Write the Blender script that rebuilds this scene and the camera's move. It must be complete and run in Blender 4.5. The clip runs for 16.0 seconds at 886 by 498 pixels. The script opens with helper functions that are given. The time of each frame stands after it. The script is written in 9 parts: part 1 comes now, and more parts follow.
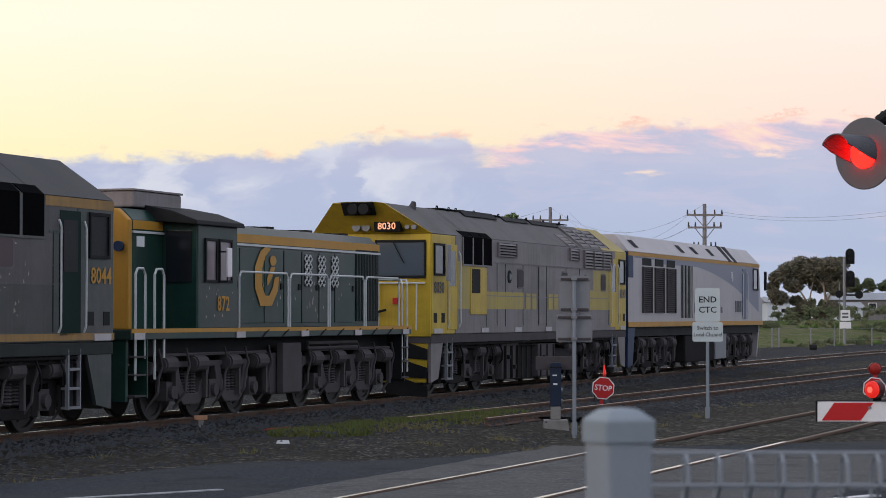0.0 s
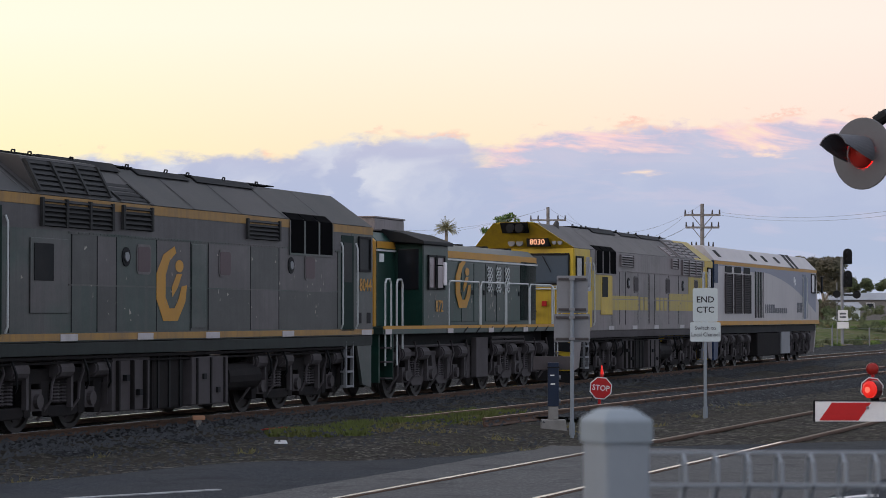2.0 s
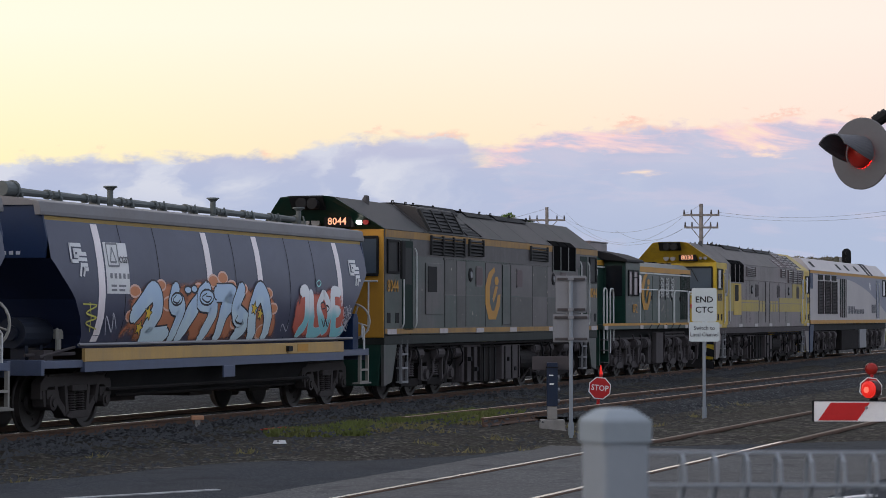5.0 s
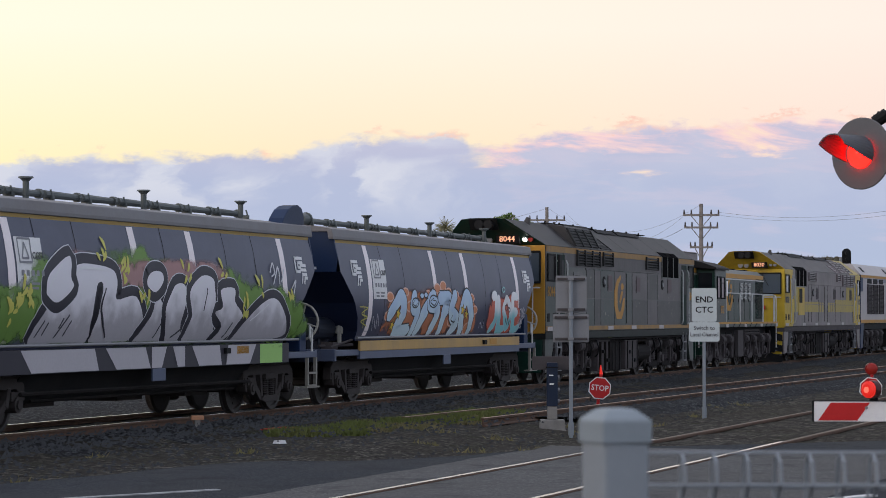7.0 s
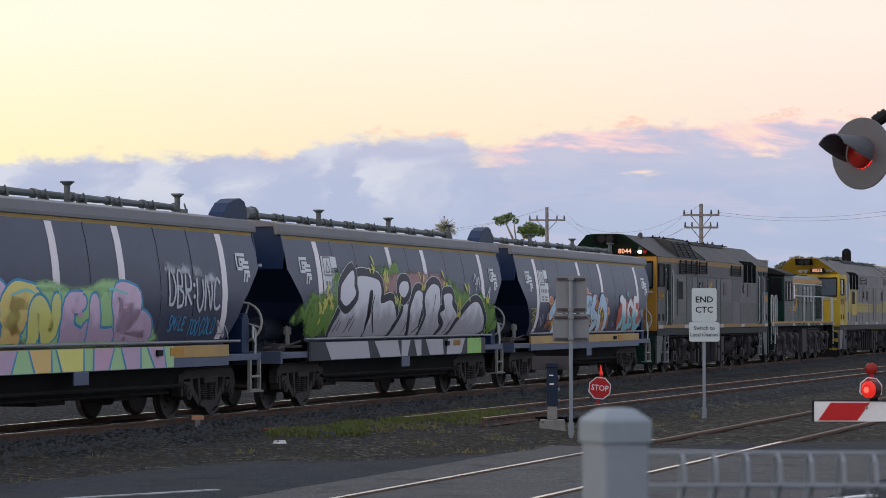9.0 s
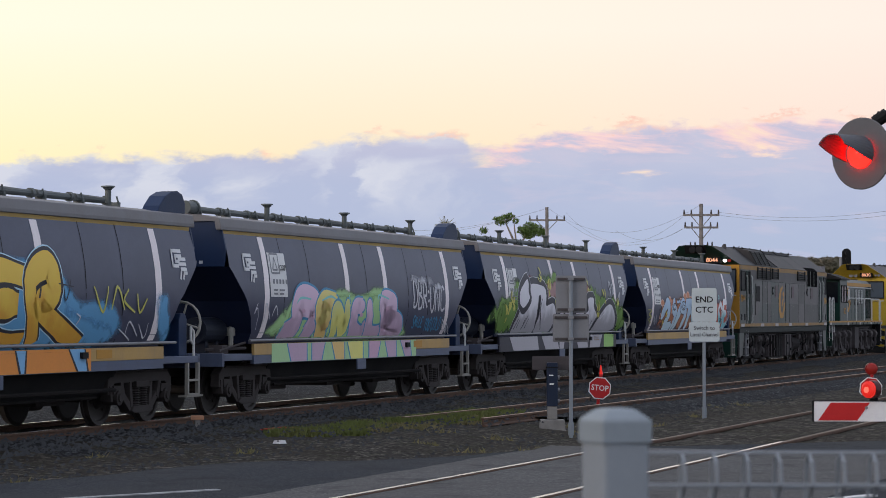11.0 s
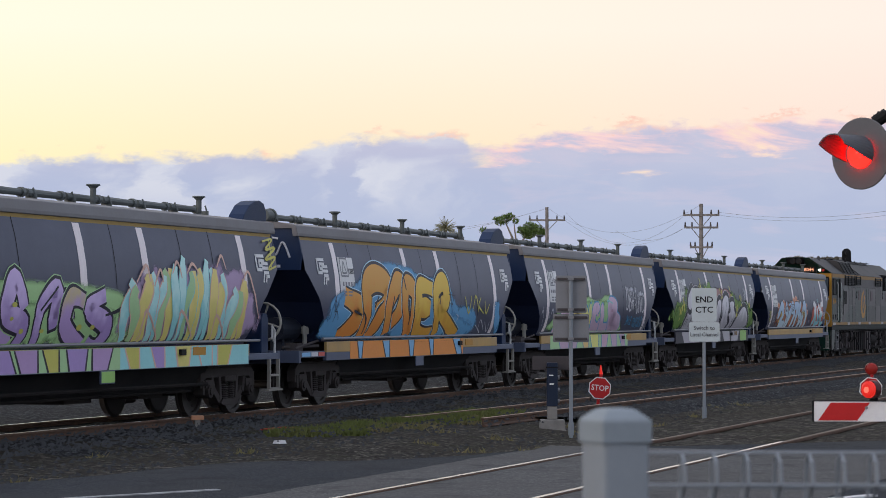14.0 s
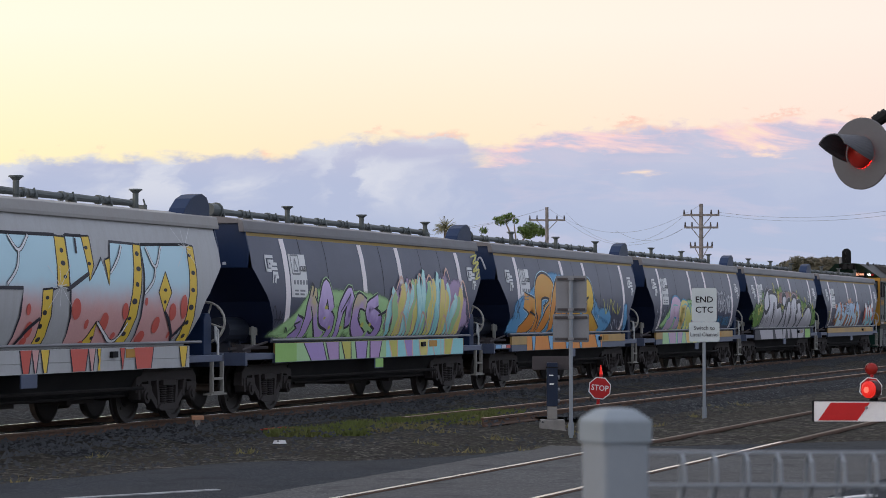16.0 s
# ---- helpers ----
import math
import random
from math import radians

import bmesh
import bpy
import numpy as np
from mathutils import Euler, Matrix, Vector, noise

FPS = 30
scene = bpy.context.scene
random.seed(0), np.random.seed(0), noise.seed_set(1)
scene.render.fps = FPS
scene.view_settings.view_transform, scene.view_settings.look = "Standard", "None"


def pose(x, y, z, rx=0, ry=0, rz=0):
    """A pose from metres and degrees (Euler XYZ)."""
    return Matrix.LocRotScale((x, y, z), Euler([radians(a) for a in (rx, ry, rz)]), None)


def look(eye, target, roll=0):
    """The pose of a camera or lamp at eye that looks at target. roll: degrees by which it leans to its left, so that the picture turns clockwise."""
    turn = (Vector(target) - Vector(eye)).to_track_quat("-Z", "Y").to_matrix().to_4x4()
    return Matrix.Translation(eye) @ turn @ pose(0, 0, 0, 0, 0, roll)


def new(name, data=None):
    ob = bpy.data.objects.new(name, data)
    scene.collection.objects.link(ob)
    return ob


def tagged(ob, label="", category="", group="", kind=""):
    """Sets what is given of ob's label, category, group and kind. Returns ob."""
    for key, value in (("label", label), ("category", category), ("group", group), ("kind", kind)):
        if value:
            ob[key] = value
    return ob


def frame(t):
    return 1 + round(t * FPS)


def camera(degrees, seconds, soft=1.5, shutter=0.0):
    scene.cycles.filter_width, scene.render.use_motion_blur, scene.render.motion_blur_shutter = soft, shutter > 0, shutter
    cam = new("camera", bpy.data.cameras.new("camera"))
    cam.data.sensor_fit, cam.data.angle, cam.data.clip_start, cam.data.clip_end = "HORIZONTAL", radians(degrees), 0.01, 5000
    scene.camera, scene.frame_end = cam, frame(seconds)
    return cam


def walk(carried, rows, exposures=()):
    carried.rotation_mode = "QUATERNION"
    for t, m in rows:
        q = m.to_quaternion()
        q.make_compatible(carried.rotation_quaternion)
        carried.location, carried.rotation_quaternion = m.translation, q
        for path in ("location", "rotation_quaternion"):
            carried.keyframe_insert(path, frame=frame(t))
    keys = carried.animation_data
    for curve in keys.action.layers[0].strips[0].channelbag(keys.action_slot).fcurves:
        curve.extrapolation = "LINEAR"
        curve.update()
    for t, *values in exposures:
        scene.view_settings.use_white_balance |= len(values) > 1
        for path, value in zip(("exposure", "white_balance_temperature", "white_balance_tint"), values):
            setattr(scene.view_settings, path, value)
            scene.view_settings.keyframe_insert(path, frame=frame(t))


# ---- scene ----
import functools

# ---- camera: a long lens on a tripod, settling a little to the right in the first seconds ----
EYE = 1.81                     # above the rail head
cam = camera(20.2, 16.0, soft=0.8)
cam.data.dof.use_dof, cam.data.dof.focus_distance, cam.data.dof.aperture_fstop = True, 48.0, 11.0
DRIFT = ((0.0, 6.0), (0.5, 4.5), (1.0, 3.4), (1.5, 2.9), (2.0, 1.9), (2.5, 1.7), (3.0, 1.4), (3.5, 0.2), (4.0, 0.0), (10.0, 0.0), (16.0, 0.0))
walk(cam, [(t, pose(0, 0, EYE, 91.545, 0, math.degrees(v / 4400))) for t, v in DRIFT])

# ---- light: dusk, a bright warm sky beyond a bank of cloud ----
scene.view_settings.exposure = 0.0
SUN_EL, SUN_AZ = radians(16), radians(-128)     # azimuth from +Y towards +X
sun = new("sun", bpy.data.lights.new("sun", "SUN"))
sun.data.energy, sun.data.angle, sun.data.color = 0.8, radians(35), (1.0, 0.88, 0.80)
sun.matrix_world = look((0, 0, 0), (-math.sin(SUN_AZ) * math.cos(SUN_EL), -math.cos(SUN_AZ) * math.cos(SUN_EL), -math.sin(SUN_EL)))


def sky():
    w = bpy.data.worlds.new("dusk_sky")
    scene.world = w
    w.use_nodes = True
    nt = w.node_tree
    nt.nodes.clear()
    N = nt.nodes.new
    L = nt.links.new

    def val(op, a, b=None, c=None):
        n = nt.nodes.new("ShaderNodeMath")
        n.operation = op
        for i, v in enumerate((a, b, c)):
            if v is None:
                continue
            if isinstance(v, (int, float)):
                n.inputs[i].default_value = v
            else:
                L(v, n.inputs[i])
        return n.outputs[0]

    def ramp(fac, stops, mode="EASE"):
        n = nt.nodes.new("ShaderNodeValToRGB")
        n.color_ramp.interpolation = mode
        e = n.color_ramp.elements
        while len(e) < len(stops):
            e.new(0.5)
        for el, (p, c) in zip(e, stops):
            el.position, el.color = p, (*c, 1) if len(c) == 3 else c
        L(fac, n.inputs[0])
        return n.outputs[0]

    def mix(f, a, b, kind="MIX"):
        n = nt.nodes.new("ShaderNodeMix")
        n.data_type, n.blend_type = "RGBA", kind
        for s, v in ((n.inputs[0], f), (n.inputs[6], a), (n.inputs[7], b)):
            if isinstance(v, (int, float)):
                s.default_value = v
            elif isinstance(v, tuple):
                s.default_value = (*v, 1)
            else:
                L(v, s)
        return n.outputs[2]

    def cloud(vec, scale, detail, rough, dist=0.0):
        n = nt.nodes.new("ShaderNodeTexNoise")
        n.inputs["Scale"].default_value, n.inputs["Detail"].default_value = scale, detail
        n.inputs["Roughness"].default_value, n.inputs["Distortion"].default_value = rough, dist
        L(vec, n.inputs["Vector"])
        return n.outputs[0]

    co = N("ShaderNodeTexCoord").outputs["Generated"]
    sep = nt.nodes.new("ShaderNodeSeparateXYZ")
    L(co, sep.inputs[0])
    x, y, z = sep.outputs
    az = val("ARCTAN2", x, y)                 # 0 ahead, positive to the right
    el = val("ARCSINE", z)
    comb = nt.nodes.new("ShaderNodeCombineXYZ")
    L(az, comb.inputs[0]); L(val("MULTIPLY", el, 2.2), comb.inputs[1])
    sky_co = comb.outputs[0]
    # edge of the cloud bank against azimuth, a tenth of a radian to either side of straight ahead
    def table(stops):
        """Elevation looked up by azimuth."""
        n = nt.nodes.new("ShaderNodeFloatCurve")
        c = n.mapping.curves[0]
        for q, (a, e) in enumerate(stops):
            u = 0.5 + a * 2.5
            if q < 2:
                c.points[q].location = (u, e * 10)
            else:
                c.points.new(u, e * 10)
        n.mapping.update()
        L(val("ADD", val("MULTIPLY", az, 2.5), 0.5), n.inputs[1])
        return val("MULTIPLY", n.outputs[0], 0.1)

    side = val("ADD", val("MULTIPLY", az, 2.4), 0.5)
    lump = cloud(sky_co, 70.0, 6.0, 0.58, 0.2)
    fine = cloud(sky_co, 210.0, 4.0, 0.6)
    wob = val("ADD", val("MULTIPLY", val("SUBTRACT", lump, 0.5), 0.012), val("MULTIPLY", val("SUBTRACT", fine, 0.5), 0.004))
    edge = val("ADD", wob, table(((-0.2, 0.058), (-0.176, 0.0615), (-0.10, 0.0645), (-0.062, 0.0655), (-0.050, 0.0695), (-0.018, 0.0722), (0.008, 0.0725), (0.012, 0.069), (0.05, 0.0745), (0.10, 0.0765), (0.15, 0.078), (0.2, 0.075))))
    inside = val("SUBTRACT", edge, el)
    right = ramp(val("ADD", side, val("MULTIPLY", val("SUBTRACT", lump, 0.5), 0.10)), ((0.515, (0, 0, 0)), (0.56, (1, 1, 1))))
    crisp = ramp(val("ADD", val("MULTIPLY", inside, 150.0), 0.4), ((0.15, (0, 0, 0)), (0.9, (1, 1, 1))))
    # clear sky above the bank: cream to the left, pinkish to the right
    glow = ramp(side, ((0.05, (1.05, 0.92, 0.56)), (0.45, (1.0, 0.83, 0.58)), (0.95, (0.98, 0.76, 0.66))))
    up = ramp(val("MULTIPLY", el, 8.0), ((0.48, (0, 0, 0)), (0.92, (1, 1, 1))), "LINEAR")
    high = mix(up, glow, mix(side, (1.05, 1.0, 0.80), (1.02, 0.88, 0.80)))
    # long thin streaks of cloud to the right, with pink and cream gaps between them
    streak = nt.nodes.new("ShaderNodeCombineXYZ")
    L(val("ADD", val("MULTIPLY", az, 1.0), val("MULTIPLY", el, 1.2)), streak.inputs[0]); L(val("MULTIPLY", el, 4.6), streak.inputs[1])
    thin = cloud(streak.outputs[0], 21.0, 6.0, 0.58, 0.5)
    depth = ramp(val("MULTIPLY", inside, 30.0), ((0.0, (0, 0, 0)), (1.0, (1, 1, 1))), "LINEAR")
    veil = ramp(val("ADD", thin, val("MULTIPLY", depth, 0.34)), ((0.46, (0, 0, 0)), (0.62, (1, 1, 1))))
    bank = mix(right, crisp, mix(1.0, crisp, veil, "MULTIPLY"))
    high = mix(val("MULTIPLY", crisp, right), high, mix(ramp(thin, ((0.30, (1, 1, 1)), (0.48, (0, 0, 0)))), (0.95, 0.66, 0.68), (1.0, 0.80, 0.62)))
    # the bank itself: lilac grey, with whiter billows in its upper parts to the left
    low = ramp(val("MULTIPLY", el, 14.0), ((0.0, (0.52, 0.57, 0.70)), (0.35, (0.45, 0.52, 0.70)), (0.7, (0.47, 0.525, 0.71)), (1.0, (0.54, 0.55, 0.71))))
    billow = nt.nodes.new("ShaderNodeCombineXYZ")
    L(val("ADD", az, val("MULTIPLY", lump, 0.02)), billow.inputs[0]); L(val("MULTIPLY", el, 1.5), billow.inputs[1])
    puff = ramp(cloud(billow.outputs[0], 24.0, 7.0, 0.50, 0.6), ((0.42, (0, 0, 0)), (0.62, (1, 1, 1))))
    zone = ramp(val("MULTIPLY", el, 14.0), ((0.45, (0, 0, 0)), (0.75, (1, 1, 1))))
    left = ramp(side, ((0.50, (1, 1, 1)), (0.60, (0.15, 0.15, 0.15))))
    low = mix(val("MULTIPLY", val("MULTIPLY", puff, zone), val("MULTIPLY", left, 0.9)), low, (0.70, 0.72, 0.81))
    low = mix(val("MULTIPLY", val("MULTIPLY", ramp(thin, ((0.5, (0, 0, 0)), (0.64, (1, 1, 1)))), right), 0.35), low, (0.64, 0.59, 0.72))
    warm = ramp(val("ADD", val("MULTIPLY", val("SUBTRACT", inside, -0.004), 150.0), val("MULTIPLY", val("SUBTRACT", fine, 0.5), 1.2)), ((0.0, (0, 0, 0)), (0.45, (1, 1, 1)), (0.6, (1, 1, 1)), (1.0, (0, 0, 0))))
    gate = ramp(cloud(sky_co, 30.0, 3.0, 0.5), ((0.50, (0, 0, 0)), (0.60, (1, 1, 1))))
    high = mix(val("MULTIPLY", val("MULTIPLY", warm, gate), 0.8), high, (0.98, 0.60, 0.50))
    front = mix(bank, high, low)
    # a physical sky for everything overhead and behind, fading in away from the view
    tex = nt.nodes.new("ShaderNodeTexSky")
    tex.sky_type, tex.sun_disc = "NISHITA", False
    tex.sun_elevation, tex.sun_rotation = SUN_EL, SUN_AZ
    tex.air_density, tex.dust_density = 1.2, 2.0
    dusk = mix(1.0, tex.outputs[0], (0.10, 0.10, 0.105), "MULTIPLY")
    away = val("MULTIPLY", ramp(val("MULTIPLY", el, 1.4), ((0.25, (1, 1, 1)), (0.8, (0, 0, 0)))), mix(1.0, ramp(val("MULTIPLY", val("MULTIPLY", az, -1.0), 0.6), ((0.3, (1, 1, 1)), (0.9, (0, 0, 0)))), ramp(val("MULTIPLY", az, 1.0), ((0.20, (1, 1, 1)), (0.45, (0, 0, 0)))), "MULTIPLY"))
    back = mix(0.72, dusk, (0.86, 0.93, 1.14))
    total = mix(away, back, front)
    bg = nt.nodes.new("ShaderNodeBackground")
    bg.inputs[1].default_value = 1.0
    L(total, bg.inputs[0])
    L(bg.outputs[0], nt.nodes.new("ShaderNodeOutputWorld").inputs[0])


sky()

# ---- the line: heading and curve of the main track, and the train's run along it ----
TH, K1, K2, PX, PY = 1.25582, -1.2933e-4, -1.1626e-5, 2.9327, 70.2392
_g = np.linspace(-160, 420, 11601)
_gc = np.clip(_g, -160, 150)
_hd = TH + K1 * _g + np.where(_g < 150, K2 * _gc * _gc / 2, K2 * 150 * (_g - 75))
_x = np.concatenate(([0], np.cumsum(np.cos((_hd[1:] + _hd[:-1]) / 2)))) * 0.05
_y = np.concatenate(([0], np.cumsum(np.sin((_hd[1:] + _hd[:-1]) / 2)))) * 0.05
_x += PX - np.interp(0, _g, _x)
_y += PY - np.interp(0, _g, _y)


def line(s, lat=0.0):
    """Place beside the main track at s metres along it, lat metres towards the camera's side."""
    h = float(np.interp(s, _g, _hd))
    return float(np.interp(s, _g, _x)) + lat * math.sin(h), float(np.interp(s, _g, _y)) - lat * math.cos(h), h


def run(t):
    u = t - 8.0
    return 6.395427 * u + 0.01256 * u * u - 1.0337e-4 * u ** 3 - 3.616e-5 * u ** 4


# ---- materials ----
def mat(name, col, rough=0.6, metal=0.0, dirt=(0.05, 0.045, 0.04), amount=0.35, scale=1.2, grain=25.0, bump=0.15, streaks=0.0, emit=None, spec=0.24, rand=0.0, fade=0.0, tint=None):
    m = bpy.data.materials.new(name)
    m.use_nodes = True
    nt = m.node_tree
    b = nt.nodes["Principled BSDF"]
    b.inputs["Roughness"].default_value, b.inputs["Metallic"].default_value = rough, metal
    b.inputs["Specular IOR Level"].default_value = spec
    L = nt.links.new
    tc = nt.nodes.new("ShaderNodeTexCoord")

    def noise_node(sc, det, vec, ro=0.6):
        n = nt.nodes.new("ShaderNodeTexNoise")
        n.inputs["Scale"].default_value, n.inputs["Detail"].default_value, n.inputs["Roughness"].default_value = sc, det, ro
        L(vec, n.inputs["Vector"])
        return n.outputs[0]

    def rampf(f, lo, hi, top=1.0):
        n = nt.nodes.new("ShaderNodeMapRange")
        n.inputs[1].default_value, n.inputs[2].default_value, n.inputs[4].default_value = lo, hi, top
        L(f, n.inputs[0])
        return n.outputs[0]

    def mix(f, a, c, kind="MIX"):
        n = nt.nodes.new("ShaderNodeMix")
        n.data_type, n.blend_type = "RGBA", kind
        for s, v in ((n.inputs[0], f), (n.inputs[6], a), (n.inputs[7], c)):
            if isinstance(v, (int, float)):
                s.default_value = v
            elif isinstance(v, tuple):
                s.default_value = (*v, 1)
            else:
                L(v, s)
        return n.outputs[2]

    obj = tc.outputs["Object"]
    c = mix(rampf(noise_node(scale, 5, obj), 0.42, 0.78, amount), tuple(col), tuple(dirt))
    if fade:
        shift = nt.nodes.new("ShaderNodeMapping")
        shift.inputs["Location"].default_value, shift.inputs["Scale"].default_value = (7.3, 2.1, 4.4), (0.7, 0.7, 1.3)
        L(obj, shift.inputs["Vector"])
        c = mix(rampf(noise_node(1.1, 7, shift.outputs[0], 0.68), 0.44, 0.70, fade), c, tuple(min(0.8, v * 1.55 + 0.012) for v in col))
    if tint:
        far = nt.nodes.new("ShaderNodeMapping")
        far.inputs["Location"].default_value, far.inputs["Scale"].default_value = (3.1, 9.2, 1.4), (0.6, 0.6, 0.9)
        L(obj, far.inputs["Vector"])
        c = mix(rampf(noise_node(0.75, 6, far.outputs[0], 0.62), 0.40, 0.62, 0.9), c, tuple(tint))
    fine = noise_node(grain, 4, obj, 0.7)
    c = mix(rampf(fine, 0.25, 0.8, 0.22), c, tuple(v * 0.55 for v in col))
    if streaks:
        mp = nt.nodes.new("ShaderNodeMapping")
        mp.inputs["Scale"].default_value = (5.0, 5.0, 0.35)
        L(obj, mp.inputs["Vector"])
        c = mix(rampf(noise_node(1.6, 6, mp.outputs[0], 0.65), 0.45, 0.8, streaks), c, tuple(dirt))
    if rand:
        oi = nt.nodes.new("ShaderNodeObjectInfo")
        c = mix(rampf(oi.outputs["Random"], 0.0, 1.0, rand), c, tuple(v * 0.5 for v in col))
    L(c, b.inputs["Base Color"])
    if bump:
        bp = nt.nodes.new("ShaderNodeBump")
        bp.inputs["Strength"].default_value, bp.inputs["Distance"].default_value = bump, 0.01
        L(fine, bp.inputs["Height"])
        L(bp.outputs[0], b.inputs["Normal"])
    if emit:
        b.inputs["Emission Color"].default_value = (*emit[:3], 1)
        b.inputs["Emission Strength"].default_value = emit[3]
    return m


def glass(name, tint, rough=0.05):
    m = mat(name, tint, rough, 0.0, amount=0.15, bump=0.0, spec=0.9)
    m.node_tree.nodes["Principled BSDF"].inputs["Specular IOR Level"].default_value = 0.4
    return m


def haze(name, col, cover=0.5, scale=2.6):
    """Overspray: paint whose edge breaks up into a mist."""
    m = mat(name, col, 0.55, amount=0.1, bump=0.05)
    nt = m.node_tree
    L = nt.links.new
    b = nt.nodes["Principled BSDF"]
    tc = nt.nodes.new("ShaderNodeTexCoord")
    n = nt.nodes.new("ShaderNodeTexNoise")
    n.inputs["Scale"].default_value, n.inputs["Detail"].default_value = scale, 6
    L(tc.outputs["Object"], n.inputs["Vector"])
    uv = nt.nodes.new("ShaderNodeUVMap")
    ln = nt.nodes.new("ShaderNodeSeparateXYZ")
    L(uv.outputs[0], ln.inputs[0])
    a = nt.nodes.new("ShaderNodeMath")
    a.operation = "ADD"
    k = nt.nodes.new("ShaderNodeMath")
    k.operation = "MULTIPLY_ADD"
    k.inputs[1].default_value, k.inputs[2].default_value = 2.4, -0.7
    L(n.outputs[0], k.inputs[0])
    L(ln.outputs[0], a.inputs[0])
    L(k.outputs[0], a.inputs[1])
    r = nt.nodes.new("ShaderNodeMapRange")
    r.inputs[1].default_value, r.inputs[2].default_value, r.inputs[4].default_value = 1.05 - cover, 1.55 - cover, 0.92
    L(a.outputs[0], r.inputs[0])
    rim = nt.nodes.new("ShaderNodeMapRange")
    rim.interpolation_type = "SMOOTHSTEP"
    rim.inputs[1].default_value, rim.inputs[2].default_value = 0.0, 0.32
    L(ln.outputs[0], rim.inputs[0])
    al = nt.nodes.new("ShaderNodeMath")
    al.operation = "MULTIPLY"
    L(r.outputs[0], al.inputs[0])
    L(rim.outputs[0], al.inputs[1])
    L(al.outputs[0], b.inputs["Alpha"])
    return m


# the mauve tint paints patches of reflected light over the faded green-grey
GREY_GREEN = mat("faded_green_grey_paint", (0.036, 0.056, 0.047), 0.42, tint=(0.104, 0.086, 0.086), spec=0.26, fade=0.6, amount=0.45, scale=0.9, streaks=0.45, dirt=(0.032, 0.027, 0.024))
HOOD_GREEN = mat("patchy_green_hood_paint", (0.013, 0.044, 0.034), 0.40, tint=(0.050, 0.056, 0.051), fade=0.5, amount=0.4, scale=1.2, streaks=0.45, dirt=(0.035, 0.03, 0.027))
DARK_GREEN = mat("dark_green_paint", (0.007, 0.038, 0.027), 0.38, fade=0.5, amount=0.3, streaks=0.25, dirt=(0.04, 0.04, 0.03))
ROOF_GREY = mat("weathered_roof_paint", (0.042, 0.043, 0.040), 0.6, tint=(0.066, 0.058, 0.056), amount=0.5, scale=1.5, streaks=0.2)
FADED_ORANGE = mat("faded_orange_stripe_paint", (0.36, 0.20, 0.055), 0.55, amount=0.65, scale=1.4, streaks=0.6, dirt=(0.13, 0.095, 0.065))
ORANGE = mat("orange_yellow_paint", (0.50, 0.245, 0.03), 0.5, amount=0.3, streaks=0.2, dirt=(0.2, 0.12, 0.05))
YELLOW = mat("yellow_paint", (0.53, 0.36, 0.03), 0.45, fade=0.3, amount=0.4, streaks=0.4, dirt=(0.22, 0.14, 0.04))
WARM_GREY = mat("faded_warm_grey_paint", (0.175, 0.155, 0.150), 0.5, tint=(0.235, 0.195, 0.195), fade=0.6, amount=0.35, scale=0.8, streaks=0.5, dirt=(0.085, 0.07, 0.062))
WARM_ROOF = mat("sooty_grey_roof_paint", (0.11, 0.10, 0.095), 0.6, amount=0.6, scale=1.2, streaks=0.5, dirt=(0.04, 0.035, 0.03))
SWEEP = mat("dusty_slate_sweep_paint", (0.20, 0.205, 0.26), 0.45, amount=0.3, streaks=0.25, dirt=(0.25, 0.23, 0.24))
SILVER = mat("silver_paint", (0.455, 0.415, 0.405), 0.42, 0.05, tint=(0.40, 0.36, 0.36), amount=0.3, streaks=0.35, dirt=(0.25, 0.23, 0.22))
BLUE_GREY = mat("slate_blue_paint", (0.085, 0.105, 0.165), 0.42, amount=0.2, streaks=0.15)
# darker copy of the navy: shade under the hopper ends, put into the colour
NAVY_SHADED = mat("navy_darkened_for_shade", (0.010, 0.018, 0.05), 0.6, amount=0.4, dirt=(0.015, 0.015, 0.018))
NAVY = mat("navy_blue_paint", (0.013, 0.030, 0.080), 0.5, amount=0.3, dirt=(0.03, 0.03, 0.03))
HOPPER = mat("slate_hopper_paint", (0.063, 0.068, 0.108), 0.42, spec=0.28, fade=0.3, amount=0.14, scale=0.7, streaks=0.14, dirt=(0.10, 0.10, 0.13), bump=0.05)
HOPPER_PALE = mat("pale_grey_hopper_paint", (0.46, 0.46, 0.46), 0.45, amount=0.22, scale=0.7, streaks=0.3, dirt=(0.30, 0.26, 0.23), bump=0.05)
CORNICE = mat("grey_cornice_paint", (0.20, 0.195, 0.20), 0.55, amount=0.4, streaks=0.2, dirt=(0.15, 0.12, 0.11))
CORNICE_PALE = mat("pale_cornice_paint", (0.34, 0.325, 0.31), 0.55, amount=0.3, streaks=0.2, dirt=(0.28, 0.23, 0.2))
PIPE = mat("grey_green_pipe_paint", (0.105, 0.118, 0.115), 0.5, amount=0.4)
SILL_GOLD = mat("scuffed_gold_sill_paint", (0.50, 0.31, 0.10), 0.5, amount=0.4, streaks=0.3, dirt=(0.24, 0.19, 0.13))
BOGIE = mat("dusty_cast_steel", (0.050, 0.043, 0.041), 0.75, spec=0.14, amount=0.5, scale=3.0, dirt=(0.030, 0.024, 0.021), bump=0.3)
GRIME = mat("grimy_running_gear", (0.020, 0.018, 0.018), 0.85, spec=0.08, amount=0.5, scale=3.0, dirt=(0.036, 0.028, 0.024), bump=0.4)
